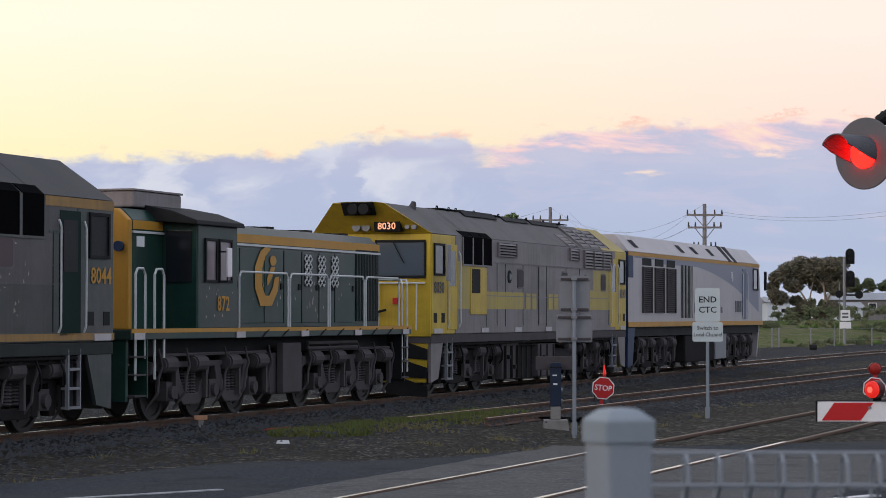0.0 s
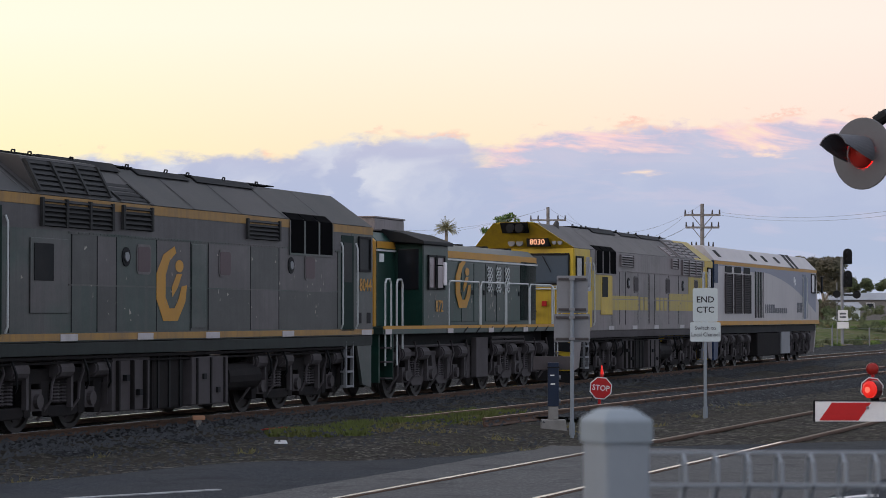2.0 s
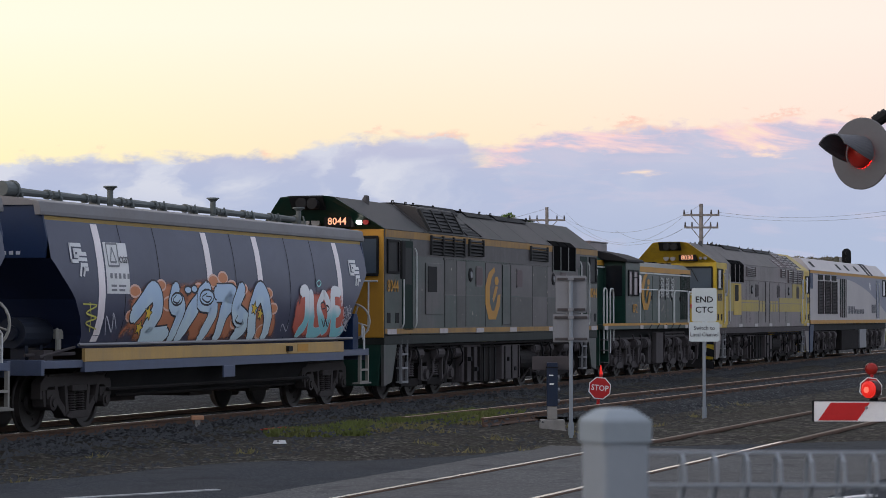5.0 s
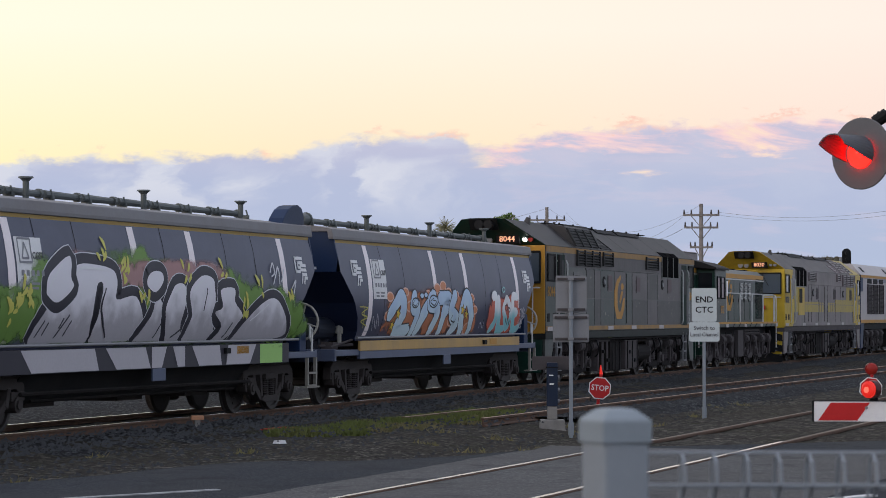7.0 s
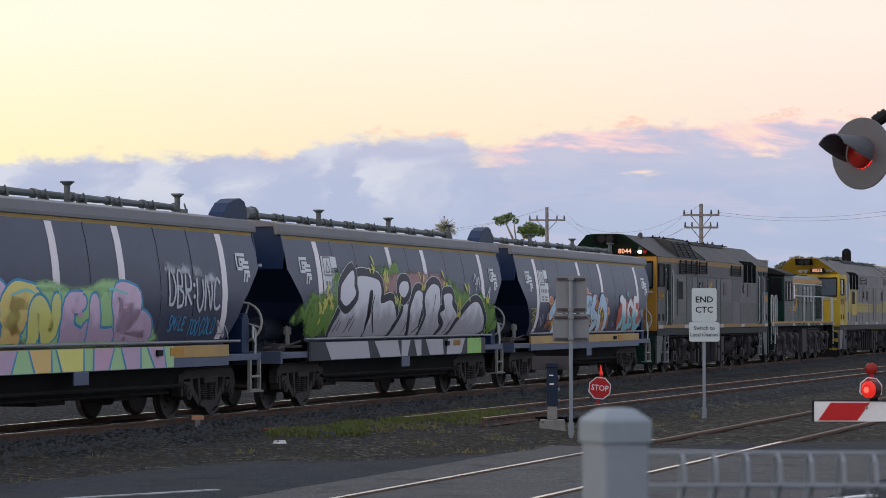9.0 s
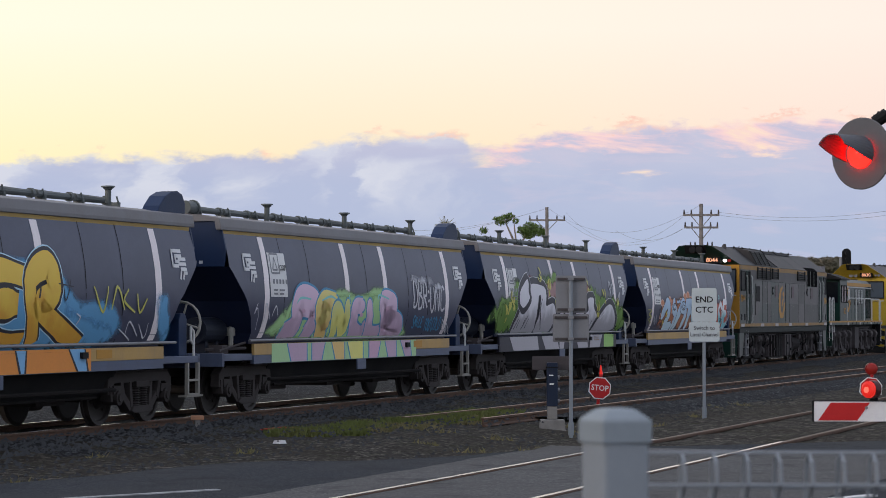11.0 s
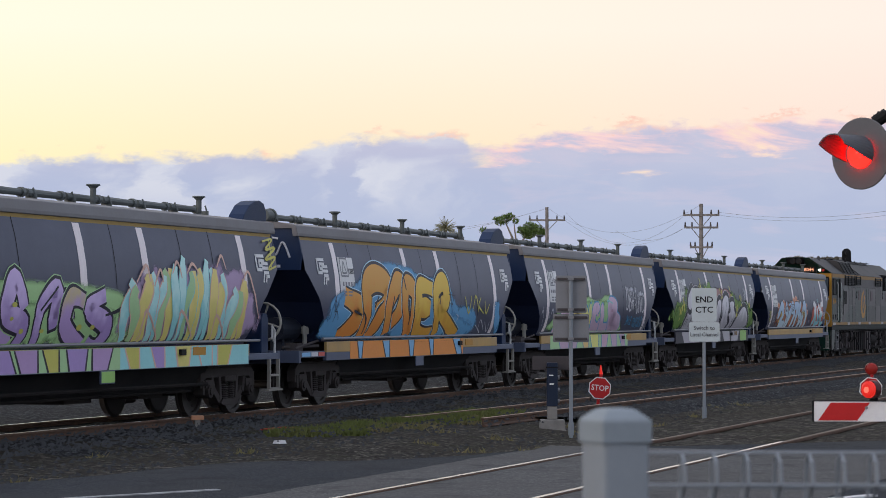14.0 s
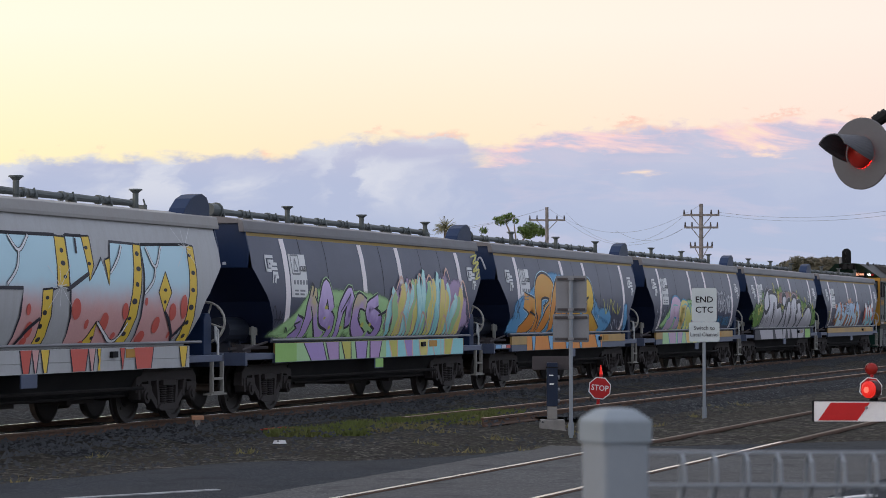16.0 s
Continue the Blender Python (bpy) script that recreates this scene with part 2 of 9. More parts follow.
GRIME_PALE = mat("dusty_grey_running_gear", (0.084, 0.074, 0.075), 0.8, spec=0.12, amount=0.5, scale=2.5, dirt=(0.05, 0.04, 0.035), bump=0.3)
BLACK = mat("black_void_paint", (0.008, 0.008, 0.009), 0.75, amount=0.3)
STEEL = mat("worn_tyre_steel", (0.034, 0.029, 0.027), 0.5, 0.2, amount=0.4, scale=4.0)
WHITE = mat("white_paint", (0.78, 0.77, 0.76), 0.5, amount=0.15, dirt=(0.35, 0.31, 0.28))
# white tape; the pink in its base colour stands in for reflected warm sky
REFLECT = mat("white_reflective_tape", (0.92, 0.83, 0.83), 0.35, amount=0.22, dirt=(0.55, 0.46, 0.45), streaks=0.2)
RAIL_PAINT = mat("handrail_white_paint", (0.60, 0.60, 0.58), 0.5, amount=0.2)
GOLD = mat("gold_line_paint", (0.38, 0.25, 0.06), 0.5, amount=0.25)
GLASS = glass("dark_window_glass", (0.012, 0.014, 0.018), 0.12)
# paler grey-blue than GLASS: sky reflection put into the tint
WINDSCREEN = glass("windscreen_glass", (0.085, 0.105, 0.13), 0.08)
PINK_GLASS = glass("dusty_pinkish_window", (0.20, 0.15, 0.16), 0.25)
RED = mat("sign_red", (0.50, 0.02, 0.02), 0.45, amount=0.1)
RED_GLOW = mat("lit_red_lens", (0.22, 0.008, 0.006), 0.3, emit=(1.0, 0.03, 0.02, 0.62), bump=0.2, grain=40)
RED_DIM = mat("red_lens", (0.45, 0.02, 0.02), 0.2, bump=0)
LAMP_GLOW = mat("lit_headlamp", (0.9, 0.9, 0.85), 0.3, emit=(1.0, 0.95, 0.9, 6.0), bump=0)
NUM_GLOW = mat("lit_number_board", (0.9, 0.5, 0.3), 0.4, emit=(1.0, 0.42, 0.25, 0.8), bump=0)
GALV = mat("galvanised_steel", (0.25, 0.275, 0.30), 0.55, 0.0, amount=0.35, scale=9.0, grain=60, dirt=(0.22, 0.23, 0.24), bump=0.05)
ALU = mat("dull_aluminium", (0.24, 0.24, 0.25), 0.55, 0.1, amount=0.25)
CONCRETE = mat("concrete", (0.26, 0.245, 0.225), 0.9, amount=0.4, scale=3, bump=0.4)
BOARD_GREY = mat("grey_disc_paint", (0.12, 0.118, 0.125), 0.6, amount=0.2)
WOOD = mat("weathered_pole_timber", (0.27, 0.24, 0.225), 0.9, amount=0.5, scale=4, bump=0.6, streaks=0.4)
RUST = mat("rusty_rail_web", (0.125, 0.074, 0.050), 0.85, amount=0.5, scale=6, dirt=(0.03, 0.024, 0.021), bump=0.3)
SHINE = mat("polished_rail_head", (0.80, 0.79, 0.80), 0.22, 1.0, amount=0.15, scale=3, dirt=(0.35, 0.3, 0.27), bump=0.03)
DULL_HEAD = mat("rust_filmed_rail_head", (0.48, 0.315, 0.215), 0.55, 0.0, amount=0.4, scale=3, bump=0.1)
SUNK_HEAD = mat("dirt_filmed_rail_head", (0.20, 0.145, 0.105), 0.7, amount=0.5, scale=3, bump=0.1)
INK = mat("black_lettering", (0.015, 0.015, 0.02), 0.6, amount=0.0, bump=0)
PANEL_INK = mat("faded_panel_lettering", (0.26, 0.26, 0.28), 0.6, amount=0.3, bump=0)
GREY_INK = mat("grey_lettering", (0.12, 0.12, 0.13), 0.6, amount=0.0, bump=0)


def ground_mat(name, dark, light, stone, scale, patch, patch_amount, bump, moss=(0.02, 0.02, 0.022, 0.6)):
    m = bpy.data.materials.new(name)
    m.use_nodes = True
    nt = m.node_tree
    L = nt.links.new
    b = nt.nodes["Principled BSDF"]
    b.inputs["Roughness"].default_value = 0.95
    b.inputs["Specular IOR Level"].default_value = 0.06
    tc = nt.nodes.new("ShaderNodeTexCoord").outputs["Object"]
    vor = nt.nodes.new("ShaderNodeTexVoronoi")
    vor.inputs["Scale"].default_value = scale
    L(tc, vor.inputs["Vector"])
    r = nt.nodes.new("ShaderNodeValToRGB")
    e = r.color_ramp.elements
    e[0].color, e[1].color = (*dark, 1), (*light, 1)
    e.new(0.93).color = (*light, 1)
    e[-1].color = (*stone, 1)
    e[1].position = 0.8
    sepc = nt.nodes.new("ShaderNodeSeparateColor")
    L(vor.outputs["Color"], sepc.inputs[0])
    L(sepc.outputs[0], r.inputs[0])
    n1 = nt.nodes.new("ShaderNodeTexNoise")
    n1.inputs["Scale"].default_value, n1.inputs["Detail"].default_value = 0.45, 8
    L(tc, n1.inputs["Vector"])
    mr = nt.nodes.new("ShaderNodeMapRange")
    mr.inputs[1].default_value, mr.inputs[2].default_value, mr.inputs[4].default_value = 0.42, 0.68, patch_amount
    L(n1.outputs[0], mr.inputs[0])
    mx = nt.nodes.new("ShaderNodeMix")
    mx.data_type = "RGBA"
    L(mr.outputs[0], mx.inputs[0]); L(r.outputs[0], mx.inputs[6])
    mx.inputs[7].default_value = (*patch, 1)
    n2 = nt.nodes.new("ShaderNodeTexNoise")
    n2.inputs["Scale"].default_value, n2.inputs["Detail"].default_value, n2.inputs["Roughness"].default_value = 1.7, 8, 0.7
    L(tc, n2.inputs["Vector"])
    mr2 = nt.nodes.new("ShaderNodeMapRange")
    mr2.inputs[1].default_value, mr2.inputs[2].default_value, mr2.inputs[4].default_value = 0.52, 0.72, moss[3]
    L(n2.outputs[0], mr2.inputs[0])
    mx2 = nt.nodes.new("ShaderNodeMix")
    mx2.data_type = "RGBA"
    L(mr2.outputs[0], mx2.inputs[0]); L(mx.outputs[2], mx2.inputs[6])
    mx2.inputs[7].default_value = (*moss[:3], 1)
    L(mx2.outputs[2], b.inputs["Base Color"])
    bp = nt.nodes.new("ShaderNodeBump")
    bp.inputs["Strength"].default_value, bp.inputs["Distance"].default_value = bump, 0.03
    L(vor.outputs["Distance"], bp.inputs["Height"])
    L(bp.outputs[0], b.inputs["Normal"])
    return m


GROUND = ground_mat("gravelly_dirt", (0.017, 0.016, 0.014), (0.060, 0.053, 0.044), (0.17, 0.155, 0.13), 17.0, (0.04, 0.034, 0.025), 0.7, 0.9, (0.03, 0.036, 0.013, 0.6))
BALLAST = ground_mat("dark_basalt_ballast", (0.010, 0.0105, 0.011), (0.047, 0.049, 0.051), (0.16, 0.16, 0.16), 24.0, (0.026, 0.023, 0.02), 0.4, 1.0)
ASPHALT = ground_mat("worn_asphalt", (0.026, 0.030, 0.035), (0.046, 0.050, 0.056), (0.08, 0.08, 0.08), 60.0, (0.055, 0.055, 0.055), 0.6, 0.25)
PALE_ASPHALT = ground_mat("pale_crossing_asphalt", (0.075, 0.075, 0.075), (0.125, 0.122, 0.118), (0.18, 0.175, 0.17), 50.0, (0.095, 0.09, 0.085), 0.6, 0.25)
GRASSY = ground_mat("rough_grass", (0.05, 0.075, 0.018), (0.10, 0.115, 0.035), (0.17, 0.15, 0.08), 3.0, (0.15, 0.12, 0.07), 0.8, 0.6, (0.05, 0.085, 0.018, 0.9))
GRASS = mat("green_grass_blade", (0.118, 0.138, 0.036), 0.8, amount=0.5, scale=0.8, dirt=(0.22, 0.19, 0.08), bump=0)
LEAF = mat("gum_leaf", (0.115, 0.105, 0.066), 0.7, amount=0.5, scale=0.5, dirt=(0.19, 0.13, 0.09), bump=0)
LEAF_BRIGHT = mat("bright_leaf", (0.11, 0.16, 0.035), 0.7, amount=0.4, scale=0.6, dirt=(0.06, 0.09, 0.03), bump=0)
SCRUB = mat("scrub_leaf", (0.10, 0.12, 0.055), 0.8, amount=0.5, scale=0.3, dirt=(0.16, 0.12, 0.07), bump=0)
BARK = mat("pale_bark", (0.30, 0.25, 0.2), 0.9, amount=0.4, scale=2)


# ---- mesh building ----
class Mesh:
    def __init__(self):
        self.v, self.f = [], []

    def add(self, verts, faces):
        o = len(self.v)
        self.v += [tuple(p) for p in verts]
        self.f += [tuple(i + o for i in q) for q in faces]
        return self

    def box(self, x0, x1, y0, y1, z0, z1):
        v = [(x, y, z) for x in (x0, x1) for y in (y0, y1) for z in (z0, z1)]
        return self.add(v, [(0, 1, 3, 2), (4, 6, 7, 5), (0, 4, 5, 1), (2, 3, 7, 6), (0, 2, 6, 4), (1, 5, 7, 3)])

    def tube(self, p, q, r, n=8, r2=None, caps=True):
        p, q = Vector(p), Vector(q)
        d = (q - p).normalized()
        a = d.orthogonal().normalized()
        b = d.cross(a)
        r2 = r if r2 is None else r2
        v = [c + (a * math.cos(k) + b * math.sin(k)) * rr for c, rr in ((p, r), (q, r2)) for k in (2 * math.pi * i / n for i in range(n))]
        f = [(i, (i + 1) % n, n + (i + 1) % n, n + i) for i in range(n)]
        if caps:
            f += [tuple(range(n - 1, -1, -1)), tuple(range(n, 2 * n))]
        return self.add(v, f)

    def path(self, pts, r, n=6):
        for a, b in zip(pts, pts[1:]):
            self.tube(a, b, r, n)
        return self

    def rings(self, rings, caps=True):
        n = len(rings[0])
        v = [p for ring in rings for p in ring]
        f = [(k * n + i, k * n + (i + 1) % n, (k + 1) * n + (i + 1) % n, (k + 1) * n + i) for k in range(len(rings) - 1) for i in range(n)]
        if caps:
            f += [tuple(range(n - 1, -1, -1)), tuple(range((len(rings) - 1) * n, len(rings) * n))]
        return self.add(v, f)

    def prism_y(self, poly, y0, y1):
        """A polygon in x and z, thick along y."""
        return self.rings([[(x, y0, z) for x, z in poly], [(x, y1, z) for x, z in poly]])

    def prism_x(self, poly, x0, x1):
        return self.rings([[(x0, y, z) for y, z in poly], [(x1, y, z) for y, z in poly]])


def solid(name, g, material, bevel=0.0, smooth=False):
    me = bpy.data.meshes.new(name)
    me.from_pydata(g.v, [], g.f)
    bm = bmesh.new()
    bm.from_mesh(me)
    bmesh.ops.recalc_face_normals(bm, faces=bm.faces)
    if bevel:
        bmesh.ops.bevel(bm, geom=[e for e in bm.edges if e.is_manifold and e.calc_face_angle(0) > 0.4], offset=bevel, segments=2, profile=0.6, affect="EDGES", clamp_overlap=True)
    bm.to_mesh(me)
    bm.free()
    if smooth:
        for p in me.polygons:
            p.use_smooth = True
    me.materials.append(material)
    return me


def part(name, g, material, parent, label="", bevel=0.0, smooth=False):
    me = g if isinstance(g, bpy.types.Mesh) else solid(name, g, material, bevel, smooth)
    ob = new(name, me)
    ob.parent = parent
    if label:
        tagged(ob, label)
    return ob


def thing(name, label, category, group="", kind="", at=None):
    ob = new(name)
    ob.empty_display_size = 0.3
    tagged(ob, label, category, group, kind)
    if at is not None:
        ob.matrix_world = at
    return ob


def writing(text, size, material, parent, m, name="lettering", squeeze=1.0, label=""):
    """Lettering as a thin mesh, centred, reading along x and up z, facing -y before m is applied."""
    cu = bpy.data.curves.new("text", "FONT")
    cu.body, cu.size, cu.align_x, cu.align_y, cu.extrude, cu.resolution_u, cu.offset = text, size, "CENTER", "CENTER", 0.002, 2, size * 0.012
    tmp = bpy.data.objects.new("text", cu)
    me = bpy.data.meshes.new_from_object(tmp)
    bpy.data.objects.remove(tmp)
    me.transform(m @ pose(0, 0, 0, 90) @ Matrix.Diagonal((squeeze, 1, 1, 1)))
    me.materials.clear()
    me.materials.append(material)
    return part(name, me, material, parent, label)


# ---- running gear ----
MOVERS = []                     # (object, function of time giving its pose)
WHEELS = []                     # (wheelset, place on its bogie, radius)


def wheel_mesh(r):
    g = Mesh()
    for sgn in (-1, 1):
        n = 28
        prof = ((0.68, r * 0.93), (0.70, r + 0.028), (0.725, r + 0.025), (0.74, r), (0.82, r - 0.006), (0.82, r * 0.84), (0.785, r * 0.80), (0.78, r * 0.42), (0.83, r * 0.36), (0.84, r * 0.18))
        g.rings([[(rr * math.cos(k), sgn * yy, rr * math.sin(k)) for k in (2 * math.pi * i / n for i in range(n))] for yy, rr in prof])
        for k in range(3):      # lightening marks on the web, so that the turn shows
            a = 2 * math.pi * k / 3
            g.tube((r * 0.6 * math.cos(a), sgn * 0.775, r * 0.6 * math.sin(a)), (r * 0.6 * math.cos(a), sgn * 0.80, r * 0.6 * math.sin(a)), r * 0.07, 8)
    g.tube((0, -0.7, 0), (0, 0.7, 0), 0.085, 10)
    return solid("wheelset", g, STEEL)


LADDER = mat("dull_grey_ladder_paint", (0.27, 0.255, 0.225), 0.6, amount=0.3)
WHEEL_W, WHEEL_L = wheel_mesh(0.46), wheel_mesh(0.505)


def wheelset(bogie, x, r, me):
    ob = part("wheelset", me, STEEL, bogie, "worn steel wheels on an axle")
    ob.location = (x, 0, r)
    WHEELS.append((ob, x, r))


def freight_bogie_meshes():
    fr, bolster = Mesh(), Mesh()
    fr.prism_y([(-1.26, 0.52), (-1.24, 0.76), (-1.05, 0.90), (1.05, 0.90), (1.24, 0.76), (1.26, 0.52), (1.14, 0.52), (1.08, 0.64), (0.98, 0.70), (-0.98, 0.70), (-1.08, 0.64), (-1.14, 0.52)], -0.085, 0.085)
    for k in (-1, 1):
        fr.prism_y([(k * 0.70, 0.40), (k * 0.80, 0.72), (k * 0.69, 0.72), (k * 0.60, 0.46)], -0.10, 0.10)
        fr.prism_y([(k * 0.36, 0.72), (k * 0.30, 0.30), (k * 0.40, 0.28), (k * 0.45, 0.72)], -0.10, 0.10)
        fr.prism_y([(k * 0.72, 0.46), (k * 0.42, 0.22), (k * 0.30, 0.22), (k * 0.33, 0.31), (k * 0.62, 0.54)], -0.09, 0.09)
        fr.prism_y([(k * 1.20, 0.66), (k * 1.16, 0.40), (k * 1.08, 0.40), (k * 1.10, 0.66)], -0.10, 0.10)
    fr.prism_y([(-0.42, 0.23), (-0.32, 0.31), (0.32, 0.31), (0.42, 0.23), (0.30, 0.19), (-0.30, 0.19)], -0.13, 0.13)
    fr.box(-0.26, 0.26, -0.14, 0.05, 0.62, 0.72)
    fr.prism_x([(-0.10, 0.86), (-0.13, 0.90), (0.13, 0.90), (0.10, 0.86)], -1.02, 1.02)
    ax = Mesh().tube((0, 0.13, 0), (0, -0.15, 0), 0.125, 12).tube((0, -0.15, 0), (0, -0.18, 0), 0.07, 10).box(-0.17, 0.17, -0.12, 0.1, 0.06, 0.2)
    sp = Mesh().rings([[(r * math.cos(a), r * math.sin(a), 0.30 + 0.02 * k) for a in np.linspace(0, 2 * math.pi, 11)[:-1]] for k in range(17) for r in (0.115 if k % 2 else 0.084,)])
    bolster.box(-0.28, 0.28, -0.96, 0.96, 0.54, 0.74).tube((0, 0, 0.74), (0, 0, 0.92), 0.3, 12)
    beam = Mesh().box(-0.05, 0.05, -0.75, 0.75, 0.38, 0.50).box(-0.03, 0.03, -0.5, -0.4, 0.3, 0.75)
    return solid("side_frame", fr, BOGIE, 0.012), solid("axle_box", ax, BOGIE), solid("spring", sp, BOGIE), solid("bolster", bolster, GRIME), solid("brake_beam", beam, GRIME)


FB = freight_bogie_meshes()


def piece(name, me, parent, x, y, z=0.0, turn=0.0):
    ob = part(name, me, GRIME, parent)
    ob.location, ob.rotation_euler = (x, y, z), (0, 0, radians(turn))
    return ob


def freight_bogie(vehicle, x):
    b = thing("bogie", "two-axle bogie of grimy cast steel", "")
    b.parent = vehicle
    b.location = (x, 0, 0)
    piece("bolster", FB[3], b, 0, 0)
    for dx in (-0.42, 0.42):
        piece("brake_beam", FB[4], b, dx, 0)
    for sgn in (-1, 1):
        piece("side_frame", FB[0], b, 0, sgn * 1.04, 0, 0 if sgn < 0 else 180)
        for dx in (-0.93, 0.93):
            piece("axle_box", FB[1], b, dx, sgn * 1.04, 0.46, 0 if sgn < 0 else 180)
        for dx in (-0.15, 0.15):
            piece("spring", FB[2], b, dx, sgn * 1.07)
    for dx in (-0.93, 0.93):
        wheelset(b, dx, 0.46, WHEEL_W)


def loco_bogie_meshes(cast):
    g = Mesh()
    xs = (-1.83, 0.0, 1.83)
    y0, y1 = -0.075, 0.075
    if cast:      # swept equaliser shapes between the axles
        for a, b in ((-1.83, 0.0), (0.0, 1.83)):
            m = (a + b) / 2
            g.prism_y([(a + 0.10, 0.98), (a + 0.20, 0.66), (m - 0.46, 0.36), (m - 0.32, 0.26), (m + 0.32, 0.26), (m + 0.46, 0.36), (b - 0.20, 0.66), (b - 0.10, 0.98), (b - 0.36, 0.98), (b - 0.45, 0.72), (m + 0.28, 0.46), (m - 0.28, 0.46), (a + 0.45, 0.72), (a + 0.36, 0.98)], y0, y1)
        g.prism_y([(-2.6, 0.80), (-2.5, 1.02), (2.5, 1.02), (2.6, 0.80), (2.2, 0.92), (-2.2, 0.92)], y0, y1)
    else:         # straight frame with tall pedestals
        g.prism_y([(-2.55, 0.72), (-2.45, 1.0), (2.45, 1.0), (2.55, 0.72), (2.2, 0.76), (-2.2, 0.76)], y0, y1)
        for x in xs:
            for dx in (-0.29, 0.29):
                g.prism_y([(x + dx - 0.10, 0.26), (x + dx - 0.15, 0.80), (x + dx + 0.15, 0.80), (x + dx + 0.10, 0.26)], y0 - 0.01, y1 + 0.01)
        for m in (-0.915, 0.915):
            g.prism_y([(m - 0.62, 0.32), (m - 0.5, 0.42), (m + 0.5, 0.42), (m + 0.62, 0.32), (m + 0.4, 0.24), (m - 0.4, 0.24)], y0, y1)
    sp = Mesh().rings([[(r * math.cos(a), r * math.sin(a), 0.45 + 0.026 * k) for a in np.linspace(0, 2 * math.pi, 11)[:-1]] for k in range(16) for r in (0.11 if k % 2 else 0.08,)])
    ax = Mesh().box(-0.17, 0.17, -0.09, 0.12, -0.15, 0.18).tube((0, -0.05, 0), (0, -0.16, 0), 0.115, 12)
    cy = Mesh().tube((-0.25, 0, 0), (0.2, 0, 0), 0.15, 12).tube((0.2, 0, 0), (0.34, 0, 0), 0.06, 8).tube((-0.30, 0, 0), (-0.25, 0, 0), 0.12, 12).box(0.28, 0.36, -0.04, 0.04, -0.6, 0.02)
    pipe = Mesh().path([(0, 0, 1.25), (0.10, -0.03, 0.95), (0.02, 0, 0.75), (-0.06, -0.02, 0.5), (-0.18, 0.16, 0.2)], 0.024, 6)
    fr = Mesh().box(-2.3, 2.3, -0.6, 0.6, 0.55, 0.9).tube((0, 0, 0.9), (0, 0, 1.3), 0.4, 12)
    rod = Mesh().tube((-2.4, 0, 1.14), (2.4, 0, 1.14), 0.03, 6)
    return solid("side_frame", g, GRIME_PALE if cast else GRIME, 0.02), solid("spring", sp, GRIME_PALE), solid("axle_box", ax, GRIME_PALE), solid("brake_cylinder", cy, GRIME_PALE), solid("sand_pipe", pipe, GRIME_PALE), solid("bogie_frame", fr, GRIME), solid("brake_rod", rod, GRIME_PALE)


LB_CAST, LB_PLAIN = loco_bogie_meshes(True), loco_bogie_meshes(False)


def loco_bogie(vehicle, x, cast, spacing=1.83):
    b = thing("bogie", "three-axle bogie of grimy cast steel", "")
    b.parent = vehicle
    b.location = (x, 0, 0)
    M = LB_CAST if cast else LB_PLAIN
    piece("bogie_frame", M[5], b, 0, 0)
    for sgn in (-1, 1):
        tn = 0 if sgn < 0 else 180
        piece("side_frame", M[0], b, 0, sgn * 1.08)
        piece("brake_rod", M[6], b, 0, sgn * 1.2)
        for m in (-0.915, 0.915):
            for dx in (-0.14, 0.14):
                piece("spring", M[1], b, m + dx, sgn * 1.06)
        for dx in (-spacing, 0, spacing):
            piece("axle_box", M[2], b, dx, sgn * 1.08, 0.5, tn)
        for dx in (-2.05, -0.75, 0.75, 2.05):
            piece("brake_cylinder", M[3], b, dx, sgn * 1.2, 0.98)
        for dx in (-2.45, -1.3, 0.4, 1.35, 2.5):
            piece("sand_pipe", M[4], b, dx, sgn * 1.22, 0, tn)
    for dx in (-spacing, 0, spacing):
        wheelset(b, dx, 0.505, WHEEL_L)


def place_on_line(ob, offset):
    def at(t):
        x, y, h = line(run(t) + offset)
        return pose(x, y, 0, 0, 0, math.degrees(h))
    MOVERS.append((ob, at))
    ob.matrix_world = at(0)


# ---- small fittings; l is the distance from the centre line towards the near side ----
def window(parent, x0, x1, z0, z1, l, frame_mat, pane_mat, name="window", border=0.05, sides=(1,)):
    for sgn in sides:
        y = -sgn * l
        g = Mesh()
        o = -sgn * 0.035
        for a, b, c, d in ((x0, x1, z0, z0 + border), (x0, x1, z1 - border, z1), (x0, x0 + border, z0 + border, z1 - border), (x1 - border, x1, z0 + border, z1 - border)):
            g.box(a, b, min(y, y + o), max(y, y + o), c, d)
        w = part(name, g, frame_mat, parent)
        part("pane", Mesh().box(x0 + border, x1 - border, min(y + 0.02 * sgn, y - 0.01 * sgn), max(y + 0.02 * sgn, y - 0.01 * sgn), z0 + border, z1 - border), pane_mat, w)


